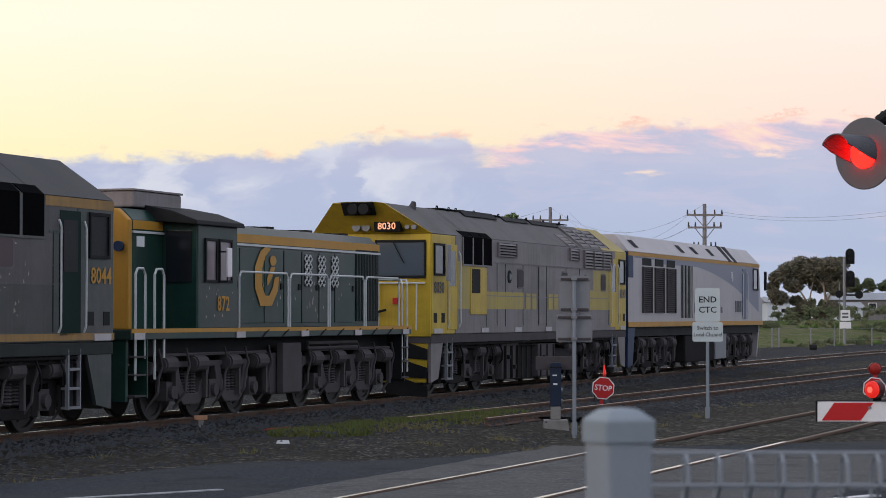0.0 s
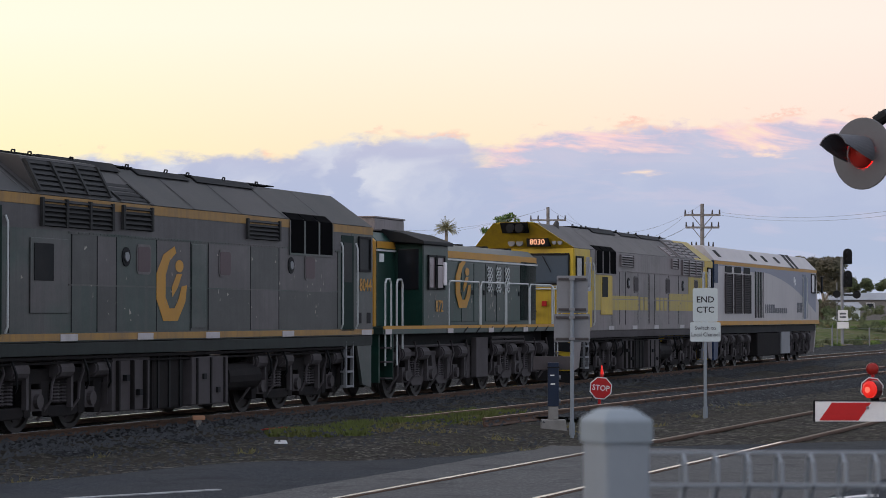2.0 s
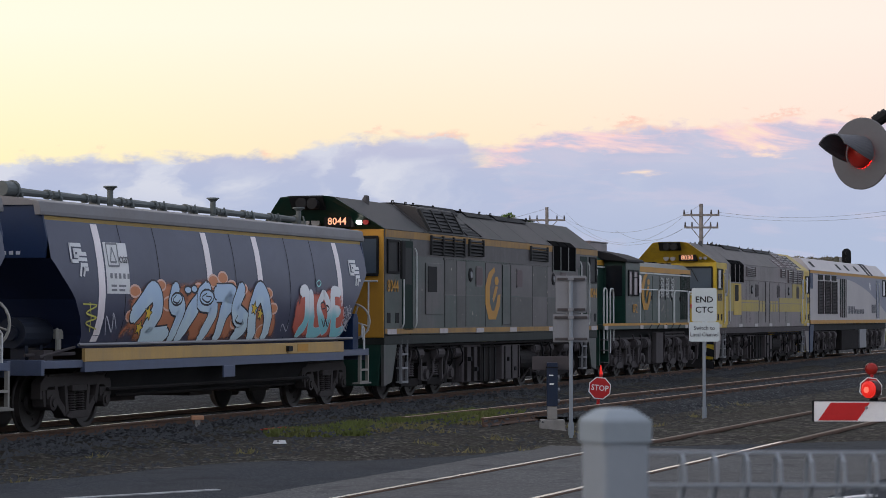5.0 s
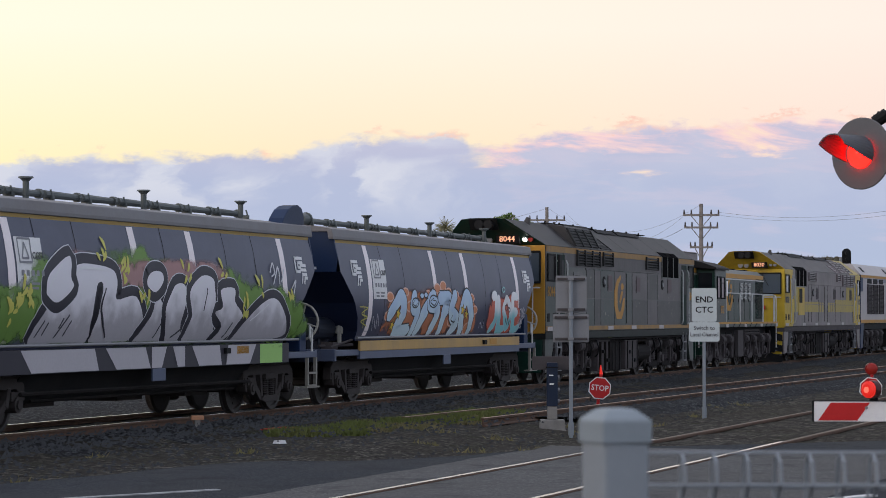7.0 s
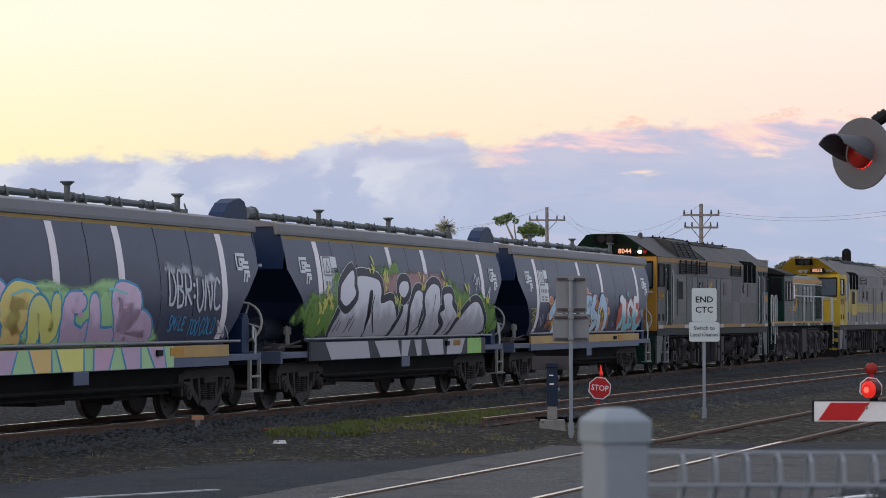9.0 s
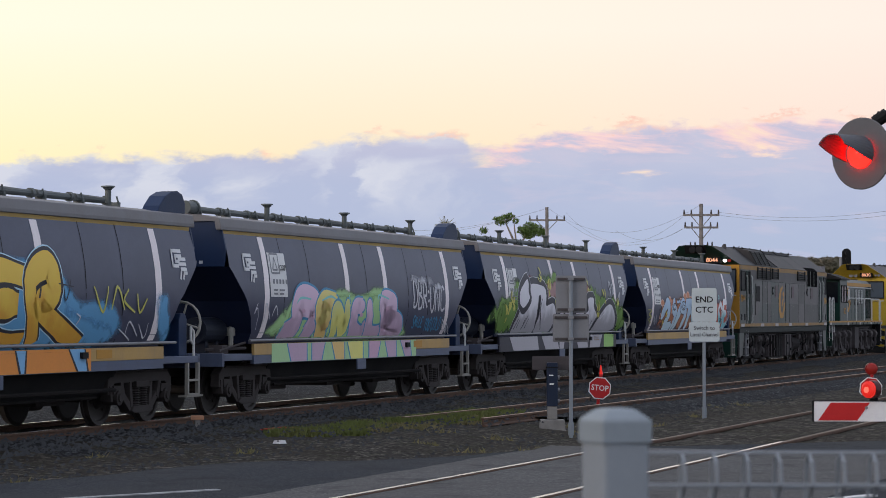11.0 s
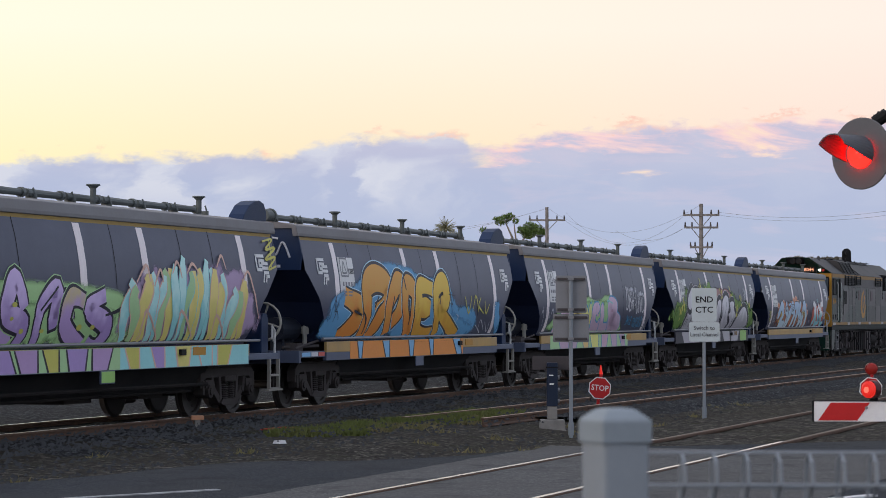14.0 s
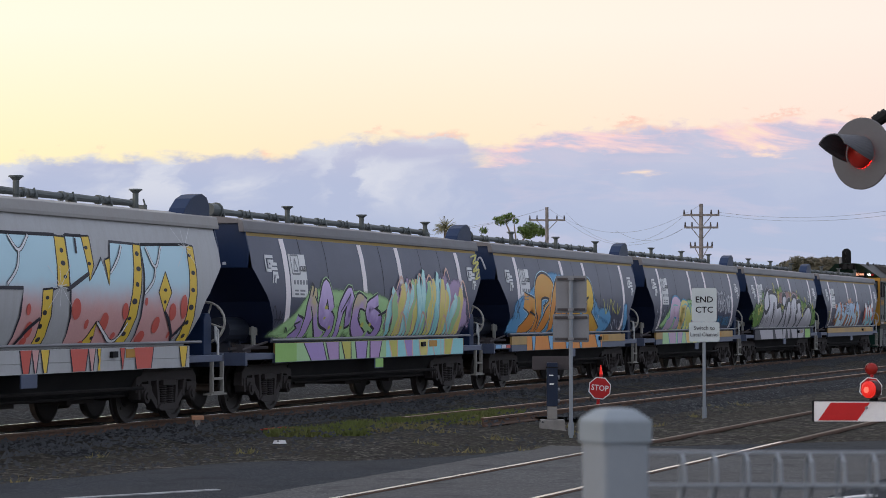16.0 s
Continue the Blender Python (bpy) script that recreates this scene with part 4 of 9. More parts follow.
    ring = [(cx, -1.15 + R * math.cos(a), cz + R * math.sin(a)) for a in np.linspace(0, 2 * math.pi, 21)]
    g.path(ring, 0.024, 6)
    for a in (0.3, 1.87, 3.44, 5.01):
        g.tube((cx, -1.15, cz), (cx, -1.15 + R * math.cos(a), cz + R * math.sin(a)), 0.018, 6)
    g.tube((7.02, -1.15, cz), (7.2, -1.15, cz), 0.05, 8)
    part("hand_wheel", g, WHEEL_PALE, w, "spoked hand-brake wheel")
    part("grab_rail", Mesh().path([(7.12, -1.40, 1.12), (7.12, -1.40, 1.55), (7.0, -1.40, 1.62), (7.0, -1.40, 1.4), (7.12, -1.40, 1.3)], 0.022, 6), RAIL_PAINT, w)
    # underframe: centre sill, discharge chutes, pipes
    part("centre_sill", Mesh().box(-7.2, 7.2, -0.22, 0.22, 0.70, 1.02), GRIME, w)
    for x in (-3.1, 0.2, 3.0):
        g = Mesh().rings([[(x - 1.35, -1.25, 1.3), (x + 1.35, -1.25, 1.3), (x + 1.35, 1.25, 1.3), (x - 1.35, 1.25, 1.3)], [(x - 0.45, -0.7, 0.45), (x + 0.45, -0.7, 0.45), (x + 0.45, 0.7, 0.45), (x - 0.45, 0.7, 0.45)]])
        g.box(x - 0.5, x + 0.5, -0.75, 0.75, 0.38, 0.46)
        part("discharge_chute", g, BOGIE, w, "grimy discharge chute")
    # added black block: paints the darkness under the wagon between the chutes
    part("underframe_box", Mesh().prism_x([(-1.2, 0.95), (-0.95, 0.46), (0.95, 0.46), (1.2, 0.95)], -4.55, 4.5), BLACK, w, "added black block as the shade between the chutes")
    part("underframe_pipe", Mesh().tube((-4.6, -1.2, 0.62), (4.4, -1.2, 0.60), 0.035, 6).tube((-4.0, -1.05, 0.50), (4.0, -1.05, 0.48), 0.025, 6), GRIME, w)
    for k in range(6):
        part("stencil_bar", Mesh().box(-7.167, -7.162, -0.95 + 0.12 * k, -0.88 + 0.12 * k, 2.755, 2.81), P_FOG, w, "small white stencilled bar")
    for x in (-5.56, 5.55):
        freight_bogie(w, x)
    em = P_WHITE
    if not pale:
        emblem(w, -6.20, 2.72, em, hopper_l, 0.86)
        emblem(w, 6.35, 2.72, em, hopper_l, 0.86)
        g = Mesh()
        ribbon(g, [(-4.82, z) for z in np.linspace(2.17, 3.0, 6)], 0.86, 0.008, hopper_l)
        pl = part("data_panel", g, WHITE, w, "white data panel")
        curve_shading(pl.data)
        g = Mesh()
        for a, b in (((-5.15, 2.98), (-4.75, 2.98)), ((-4.75, 2.98), (-4.75, 2.62)), ((-4.75, 2.62), (-5.15, 2.62)), ((-5.15, 2.62), (-5.15, 2.98)), ((-5.06, 2.68), (-4.95, 2.92)), ((-4.95, 2.92), (-4.84, 2.68)), ((-4.84, 2.68), (-5.06, 2.68)),
                     ((-5.1, 2.30), (-4.9, 2.30)), ((-4.82, 2.30), (-4.55, 2.30)), ((-5.1, 2.23), (-4.9, 2.23)), ((-4.82, 2.23), (-4.6, 2.23))):
            ribbon(g, [a, b], 0.035, 0.013, hopper_l)
        for i in range(5):
            ribbon(g, [(-5.12 + i * 0.16, 2.46), (-5.03 + i * 0.16, 2.46)], 0.085, 0.013, hopper_l)
        part("data_mark", g, PANEL_INK, pl)
        writing("CGSY", 0.15, GREY_INK, w, pose(-4.55, -hopper_l(2.72) - 0.02, 2.72, -8), "panel_lettering")
    place_on_line(w, offset - 7.14)
    return w


P_LEN = 15.7
wagon_1 = hopper_wagon(1, 0 * -P_LEN)
wagon_2 = hopper_wagon(2, -1 * P_LEN, sill=P_BLACK)
wagon_3 = hopper_wagon(3, -2 * P_LEN)
wagon_4 = hopper_wagon(4, -3 * P_LEN)
wagon_5 = hopper_wagon(5, -4 * P_LEN)
wagon_6 = hopper_wagon(6, -5 * P_LEN, pale=True, sill=HOPPER_PALE)


# ---- locomotives ----
def octo(parent, x, z, kx, kz, l, material):
    """Angular ring open at the top, with a dot and a tick inside."""
    f = lambda zz: l
    g = Mesh()
    l += 0.004
    out = [(0.10, 1.0), (-0.30, 0.78), (-0.55, 0.30), (-0.55, -0.35), (-0.30, -0.90), (0.22, -0.90), (0.50, -0.42), (0.56, 0.02)]
    inn = [(0.16, 0.84), (-0.08, 0.62), (-0.22, 0.25), (-0.22, -0.30), (-0.08, -0.58), (0.10, -0.58), (0.26, -0.32), (0.36, -0.02)]
    v = [(x + a * kx, -(l + 0.008), z + b * kz) for p in zip(out, inn) for a, b in p]
    g.add(v, [(2 * i, 2 * i + 2, 2 * i + 3, 2 * i + 1) for i in range(len(out) - 1)])
    n = 14
    g.add([(x + (0.28 + 0.15 * math.cos(6.2832 * i / n)) * kx, -(l + 0.008), z + (0.50 + 0.16 * math.sin(6.2832 * i / n)) * kz) for i in range(n)], [tuple(range(n))])
    g.add([(x + a * kx, -(l + 0.008), z + b * kz) for a, b in ((0.18, 0.30), (0.38, 0.30), (0.22, -0.05), (0.02, -0.30), (0.0, -0.05))], [(0, 1, 2, 3, 4)])
    part("emblem", g, material, parent, "orange-yellow angular ring emblem")


SOOTY = mat("sooty_grille_paint", (0.044, 0.043, 0.042), 0.7, spec=0.12, amount=0.4, scale=2.0, dirt=(0.014, 0.013, 0.012))
UPPER_GREY = mat("bleached_upper_side_paint", (0.080, 0.072, 0.073), 0.5, spec=0.24, fade=0.5, amount=0.45, scale=1.1, streaks=0.5, dirt=(0.040, 0.034, 0.031))
DOOR_GREEN = mat("deep_green_door_paint", (0.005, 0.020, 0.015), 0.6, spec=0.1, amount=0.3, dirt=(0.012, 0.014, 0.012))
# near-black colour that stands in for the shade inside the filter openings
VOID = mat("painted_opening_shade", (0.0035, 0.0035, 0.004), 0.95, spec=0.02, amount=0.3, dirt=(0.008, 0.007, 0.006))
PORT_RIM = mat("worn_rim_paint", (0.12, 0.105, 0.105), 0.5, amount=0.5, scale=4.0)
PORT_PANE = mat("dusty_mauve_pane", (0.085, 0.050, 0.056), 0.45, spec=0.2, amount=0.4, scale=2.0)
SOLE = mat("oily_green_sole_bar", (0.026, 0.031, 0.028), 0.6, spec=0.15, amount=0.6, scale=1.6, streaks=0.5, dirt=(0.012, 0.011, 0.010))
CHIP = mat("bare_primer_chip", (0.34, 0.31, 0.27), 0.6, amount=0.5, scale=3.0, dirt=(0.16, 0.10, 0.06))
# blackish, low-sheen pane: the recess's shade and dark interior are in its colour
SHADE_GLASS = mat("pane_darkened_for_shade", (0.010, 0.010, 0.012), 0.5, spec=0.15, amount=0.3)
FADED_YELLOW = mat("faded_yellow_paint", (0.44, 0.33, 0.07), 0.55, amount=0.5, scale=1.6, streaks=0.55, dirt=(0.22, 0.19, 0.15))


PLATE_GREEN = mat("greenish_panel_paint", (0.034, 0.050, 0.043), 0.42, fade=0.6, amount=0.4, scale=1.3, streaks=0.6, dirt=(0.075, 0.066, 0.064))
# mauve base colour stands in for light reflected by the panel
PLATE_MAUVE = mat("mauve_reflection_panel_paint", (0.086, 0.073, 0.074), 0.42, fade=0.5, amount=0.4, scale=1.3, streaks=0.6, dirt=(0.045, 0.043, 0.040))
PLATE_DARK = mat("sooty_panel_paint", (0.060, 0.058, 0.055), 0.45, fade=0.5, amount=0.5, scale=1.1, streaks=0.6, dirt=(0.034, 0.031, 0.029))


PATCH_WHITE = mat("soiled_reflective_patch", (0.48, 0.44, 0.44), 0.5, amount=0.5, scale=5.0, dirt=(0.26, 0.22, 0.21))


def cowl_loco(label, offset, body_m, roof_m, front_m, cab_m, stripe_m, number, number_m, yellow):
    v = thing("diesel_locomotive", label, "locomotive", "locomotives hauling the train")
    X0, X1, L = -9.02, 9.02, 1.43
    # lower body, then the roof with its overhanging brow and raked rear
    part("car_body", Mesh().box(X0 + 1.72, X1 - 1.3, -L, L, 1.40, 3.66), body_m, v, bevel=0.02)
    part("cab", Mesh().box(X0, X0 + 1.715, -L, L, 1.40, 3.66), cab_m, v, bevel=0.03)
    part("rear_cab", Mesh().box(X1 - 1.295, X1, -L, L, 1.40, 3.66), cab_m if yellow else body_m, v, bevel=0.03)
    part("front_panel", Mesh().box(X0 - 0.03, X0 + 0.02, -L + 0.02, L - 0.02, 1.35, 3.66), front_m, v, "painted cab front", bevel=0.02)
    W0, W1, ZT = 1.44, 0.50, 4.35

    def hood(xa, xb, xat, xbt, m, name, lab=""):
        g = Mesh()
        g.rings([[(xa, -W0, 3.663), (xat, -W1 - 0.1, ZT - 0.03), (xat, -W1 + 0.15, ZT), (xat, W1 - 0.15, ZT), (xat, W1 + 0.1, ZT - 0.03), (xa, W0, 3.663)], [(xb, -W0, 3.663), (xbt, -W1 - 0.1, ZT - 0.03), (xbt, -W1 + 0.15, ZT), (xbt, W1 - 0.15, ZT), (xbt, W1 + 0.1, ZT - 0.03), (xb, W0, 3.663)]])
        return part(name, g, m, v, lab, bevel=0.02)
    hood(X0 - 0.02, X0 + 0.03, X0 - 0.92, X0 - 0.80, front_m if yellow else DARK_GREEN, "brow", "painted brow over the windscreen")
    hood(X0 + 0.033, X0 + 2.6, X0 - 0.797, X0 + 2.6, roof_m, "roof")
    hood(X0 + 2.604, X1 - 2.7, X0 + 2.604, X1 - 2.7, roof_m, "roof")
    hood(X1 - 2.696, X1, X1 - 2.696, X1 - 0.28, roof_m if not yellow else FADED_YELLOW, "roof")
    # stripes along the eaves and the sole bar
    if stripe_m:
        part("eaves_stripe", Mesh().box(X0 + 0.02, X1 - 0.02, -L - 0.012, -L, 3.50, 3.655), FADED_ORANGE, v, "orange stripe under the eaves")
        part("sole_stripe", Mesh().box(X0, X1, -L - 0.012, -L, 1.43, 1.54), FADED_ORANGE, v, "orange stripe along the sole bar")
    part("sole_bar", Mesh().box(X0, X1, -L + 0.01, L - 0.01, 1.20, 1.395), SOLE if not yellow else GRIME_PALE, v, bevel=0.01)
    for x in (-8.6, -5.0, -2.2, 0.6, 4.2, 8.6):
        part("white_patch", Mesh().box(x - 0.30, x + 0.30, -L - 0.02, -L - 0.013, 1.42, 1.53), PATCH_WHITE, v, "white reflective patch")
    # exhaust and fan housings on the roof
    for a, b, h in ((-4.4, -1.7, 0.06), (-1.0, 1.2, 0.03), (1.5, 4.2, 0.04)):
        part("roof_hatch", Mesh().prism_x([(-0.75, 4.24), (-0.6, 4.33 + h), (0.6, 4.33 + h), (0.75, 4.24)], a, b), BLACK, v, "sooty roof hatch", bevel=0.015)
    part("roof_aerial", Mesh().tube((-8.05, -0.62, 4.22), (-8.0, -0.64, 4.36), 0.11, 12, 0.075).tube((-8.0, -0.64, 4.36), (-7.98, -0.645, 4.42), 0.07, 12, 0.055), ROOF_GREY, v)
    for xr in (-6.2, -5.3, -4.75, -3.3, -1.2, 0.4, 1.35, 3.0, 4.6):
        part("lifting_eye", Mesh().path([(xr - 0.06, -0.6, 4.30), (xr - 0.05, -0.62, 4.40), (xr + 0.05, -0.62, 4.40), (xr + 0.06, -0.6, 4.30)], 0.014, 5), BLACK, v)
    for xa, xb in ((-5.9, -4.5), (-1.6, -0.9), (1.2, 1.6), (4.2, 5.6)):
        part("roof_grating", Mesh().box(xa, xb, -0.58, 0.58, 4.352, 4.375), BLACK, v, "sooty roof grating")
    # roof sheet joints
    for xr in (-6.25, -1.9, -0.2, 1.9, 4.1):
        part("roof_joint", Mesh().add([(xr - 0.02, -1.447, 3.67), (xr + 0.02, -1.447, 3.67), (xr + 0.02, -0.612, 4.318), (xr - 0.02, -0.612, 4.318)], [(0, 1, 2, 3)]), ROOF_GREY if yellow else BLACK, v)
    # grilles: the big one near the leading end, and smaller ones along the eaves
    flip = 1
    if yellow:
        louvre(v, 4.2, 7.2, 3.12, 3.62, L, body_m, 6, 3)
        louvre(v, 4.2, 7.2, 3.72, 4.24, 1.36, body_m, 5, 3, 0.72)
        louvre(v, 2.7, 3.6, 3.3, 3.63, L, body_m, 4, 1)
        louvre(v, 2.7, 3.6, 3.70, 4.02, 1.39, body_m, 4, 1, 0.97)
        louvre(v, -3.95, -2.4, 3.25, 3.60, L, body_m, 5)
        cells = ((-6.75, -6.05), (-5.97, -5.27), (-5.2, -4.5))
        hatch_x = (-6.2, -4.9)
    else:
        louvre(v, -5.95, -3.5, 3.18, 3.62, L, SOOTY, 6, 3)
        part("grille_housing", Mesh().prism_x([(-1.425, 3.67), (-1.10, 4.26), (-0.60, 4.34), (-0.5, 3.7)], -6.02, -3.43), ROOF_GREY, v, "raised grille housing on the roof edge", bevel=0.01)
        louvre(v, -5.95, -3.5, 3.72, 4.22, 1.40, SOOTY, 6, 3, 1.13)
        louvre(v, -3.1, -2.0, 3.22, 3.62, L, SOOTY, 5, 1)
        louvre(v, -3.1, -2.0, 3.70, 4.02, 1.39, SOOTY, 4, 1, 0.97)
        louvre(v, 2.15, 3.7, 3.22, 3.60, L, SOOTY, 5, 1)
        cells = ((4.30, 5.0), (5.08, 5.78), (5.86, 6.56))
        hatch_x = (-6.3, -5.05)
    for a, b in cells:
        # solid block on the side, its opening's shade given by colour
        part("filter_opening", Mesh().prism_x([(-L - 0.022, 3.02), (-L - 0.022, 3.665), (-1.30, 3.80), (-1.2, 3.80), (-1.2, 3.02)], a, b), VOID, v, "near-black block as a shaded filter opening")
        part("filter_frame", Mesh().box(a - 0.04, a, -L - 0.03, -L, 2.98, 3.65).box(b, b + 0.04, -L - 0.03, -L, 2.98, 3.65).box(a, b, -L - 0.03, -L, 2.98, 3.02), body_m, v)
    # body panels, doors and portholes
    for a, b in ((-6.95, -4.9), (-4.0, -3.3), (0.42, 2.35), (3.75, 6.9), (-1.75, -0.36)):
        for xx in (a, b):
            part("panel_joint", Mesh().box(xx - 0.012, xx + 0.012, -L - 0.008, -L, 1.56, 3.09), BLACK, v)
    part("panel_lip", Mesh().box(-5.0, 7.7, -L - 0.012, -L, 3.09, 3.13).box(-5.0, 7.7, -L - 0.011, -L, 2.286, 2.308), body_m, v)
    if not yellow:
        for k, (a, b) in enumerate(((-4.88, -4.02), (-3.98, -3.32), (-3.28, -1.77), (-1.73, -0.38), (0.44, 2.33), (2.37, 3.73), (3.77, 6.88))):
            part("side_panel", Mesh().box(a, b, -L - 0.005, -L, 1.565, 2.285), (PLATE_GREEN, PLATE_DARK, PLATE_GREEN, PLATE_GREEN, PLATE_DARK, PLATE_MAUVE, PLATE_DARK)[k], v, "bolted steel body panel")
            part("side_panel", Mesh().box(a, b, -L - 0.0055, -L, 2.31, 3.085), (PLATE_DARK, PLATE_MAUVE, PLATE_GREEN, PLATE_MAUVE, PLATE_MAUVE, PLATE_DARK, PLATE_MAUVE)[k], v, "bolted steel body panel")
    if not yellow:
        part("upper_side", Mesh().box(-7.25, 7.7, -L - 0.005, -L, 3.132, 3.498), UPPER_GREY, v, "bleached grey upper side")
    g = Mesh()
    for i in range(96):
        g.box(-4.95 + i * 0.13, -4.92 + i * 0.13, -L - 0.020, -L - 0.012, 3.10, 3.12)
    tagged(part("bolt_row", g, body_m, v), kind="stuff")
    for x in ((-2.27, 1.15, 5.35) if not yellow else (-2.0, 2.2, 6.3)):
        def rounded(hw, hh, rr):
            return [(x + sx * (hw - rr) + rr * math.cos(an), 2.75 + sz * (hh - rr) + rr * math.sin(an)) for sx, sz, a0 in ((1, 1, 0), (-1, 1, 90), (-1, -1, 180), (1, -1, 270)) for an in [math.radians(a0 + 22.5 * q) for q in range(5)]]
        w = part("porthole", Mesh().prism_y(rounded(0.28, 0.25, 0.10), -L - 0.016, -L), PORT_RIM, v, "round-cornered window with a worn rim")
        part("pane", Mesh().prism_y(rounded(0.24, 0.21, 0.07), -L - 0.022, -L - 0.0165), PORT_PANE if not yellow else GRIME_PALE, w)
    for x in (-2.95, 4.35):
        # the recess is a raised disc, its shade painted black
        part("filler", Mesh().tube((x, -L - 0.02, 2.78), (x, -L + 0.02, 2.78), 0.16, 16), BLACK, v, "raised black disc as the shaded filler recess")
        part("filler_cap", Mesh().tube((x, -L - 0.04, 2.78), (x, -L - 0.02, 2.78), 0.08, 10), ALU, v)
    part("equipment_hatch", Mesh().box(hatch_x[0], hatch_x[1], -L - 0.02, -L, 1.85, 3.0 if not yellow else 2.95), GREY_GREEN if not yellow else YELLOW, v, "hinged equipment hatch", bevel=0.008)
    part("hatch_grille", Mesh().box(hatch_x[0] + 0.12, hatch_x[0] + 0.75, -L - 0.03, -L - 0.021, 2.35, 2.92), BLACK, v)
    part("engine_door", Mesh().box(-0.32, 0.28, -L - 0.02, -L, 1.60, 3.06), body_m, v, "tall engine room door", bevel=0.01)
    # cab doors with their grab rails, side windows
    for xd, xw, sg in ((X0 + 1.48, X0 + 0.52, 1), (X1 - 1.55, X1 - 0.55, -1)):
        d = part("cab_door", Mesh().box(xd - 0.36, xd + 0.36, -L - 0.012, -L + 0.06, 1.50, 3.45), DOOR_GREEN if not yellow else YELLOW, v, "recessed cab side door", bevel=0.01)
        part("door_window", Mesh().box(xd - 0.24, xd + 0.24, -L - 0.02, -L - 0.013, 2.5, 3.3), SHADE_GLASS if not yellow else GLASS, d)
        for dx in (-0.43, 0.43):
            handrail(v, [(xd + dx, -L - 0.03, 1.55), (xd + dx, -L - 0.07, 1.65), (xd + dx, -L - 0.07, 3.2), (xd + dx, -L - 0.03, 3.3)], 0.018)
        window(v, xw - 0.40 if sg > 0 else xw - 0.36, xw + 0.36, 2.72, 3.45, L, BLACK, SHADE_GLASS if not yellow else GLASS, "cab_window")
        for dx in (-0.28, 0.28):
            # raised black plate paints the shade of a step recess
            part("step_recess", Mesh().box(xw + dx - 0.11, xw + dx + 0.11, -L - 0.008, -L, 1.66, 1.88), BLACK, v)
    part("mirror", Mesh().box(X0 + 0.28, X0 + 0.50, -L - 0.30, -L - 0.24, 2.60, 3.42), ALU if yellow else BLACK, v, "cab rear-view mirror", bevel=0.02)
    writing(number, 0.37, number_m, v, pose(X0 + 0.50, -L - 0.012, 2.44), "cab_number", 1.0)
    writing(number, 0.37, number_m, v, pose(X1 - 0.48, -L - 0.012, 2.44), "cab_number", 1.0)
    # cab front: two windscreens, number board, lamps, handrails
    R = pose(0, 0, 0, 0, 0, -90)
    for sgn in (1, -1):
        g = Mesh()
        y0, y1 = sorted((-sgn * 0.14, -sgn * 1.26))
        part("windscreen", Mesh().box(X0 - 0.045, X0 - 0.03, y0, y1, 2.72, 3.46), WINDSCREEN, v, bevel=0.0)
        for a, b, c, d in ((y0 - 0.04, y1 + 0.04, 2.66, 2.72), (y0 - 0.04, y1 + 0.04, 3.46, 3.52), (y0 - 0.05, y0, 2.70, 3.48), (y1, y1 + 0.05, 2.70, 3.48)):
            g.box(X0 - 0.075, X0 - 0.03, a, b, c, d)
        part("windscreen_seal", g, BLACK, v, bevel=0.012)
        part("wiper", Mesh().tube((X0 - 0.09, -sgn * 0.55, 3.45), (X0 - 0.09, -sgn * 0.8, 3.0), 0.012, 5), BLACK, v)
        part("head_lamp", Mesh().tube((X0 - 0.265, -0.93 if sgn > 0 else 0.05, 3.81), (X0 - 0.15, -0.93 if sgn > 0 else 0.05, 3.81), 0.058 if sgn > 0 else 0.10, 12), LAMP_GLOW if (sgn > 0 and not yellow) else ALU, v, "round marker lamp")
        part("marker_lamp", Mesh().tube((X0 - 0.265, -1.09 if sgn > 0 else 0.28, 3.81), (X0 - 0.15, -1.09 if sgn > 0 else 0.28, 3.81), 0.065 if sgn > 0 else 0.10, 12), RED_DIM if (sgn > 0 and not yellow) else ALU, v)
    rake = math.degrees(math.atan2(0.9, 0.66))
    tilt = pose(X0 - 0.23, 0, 3.82) 
    part("number_board", Mesh().prism_y([(X0 - 0.06, 3.70), (X0 - 0.34, 3.70), (X0 - 0.37, 3.93), (X0 - 0.3, 3.93)], -0.80, -0.18), BLACK, v, "black number board", bevel=0.01)
    writing(number, 0.215, NUM_GLOW, v, pose(X0 - 0.385, -0.49, 3.815) @ R, "number_board_figures", 1.0, "lit figures of the number board")
    g = Mesh()
    for dy in (-0.25, 0.0):
        g.tube((X0 - 1.0, dy + 0.1, 4.18), (X0 - 0.7, dy + 0.1, 4.18), 0.12, 12)
    part("horn", g, BLACK, v, "pair of sooty air horns")
    # black slab paints the shade of the horn recess
    part("horn_recess", Mesh().prism_y([(X0 - 0.93, 4.32), (X0 - 0.72, 4.05), (X0 - 0.68, 4.08), (X0 - 0.9, 4.34)], -0.36, 0.40), BLACK, v)
    handrail(v, [(X0 - 0.10, -1.3, 2.55), (X0 - 0.10, 1.3, 2.55)], 0.02)
    for dy in (-1.1, -0.2):
        handrail(v, [(X0 - 0.10, dy, 2.55), (X0 - 0.12, dy, 1.5)], 0.018)
    # pilot, side valance and steps at each end
    for sgn, xe in ((-1, X0), (1, X1)):
        pm = front_m if (sgn < 0 or yellow) else GRIME_PALE
        if sgn > 0 and not yellow:
            pm = GREY_GREEN
        if sgn < 0 and not yellow:
            pm = DARK_GREEN
        part("pilot", Mesh().prism_x([(-1.35, 1.38), (-1.28, 0.32), (1.28, 0.32), (1.35, 1.38)], *sorted((xe - sgn * 0.02, xe - sgn * 0.12))), pm, v, bevel=0.02)
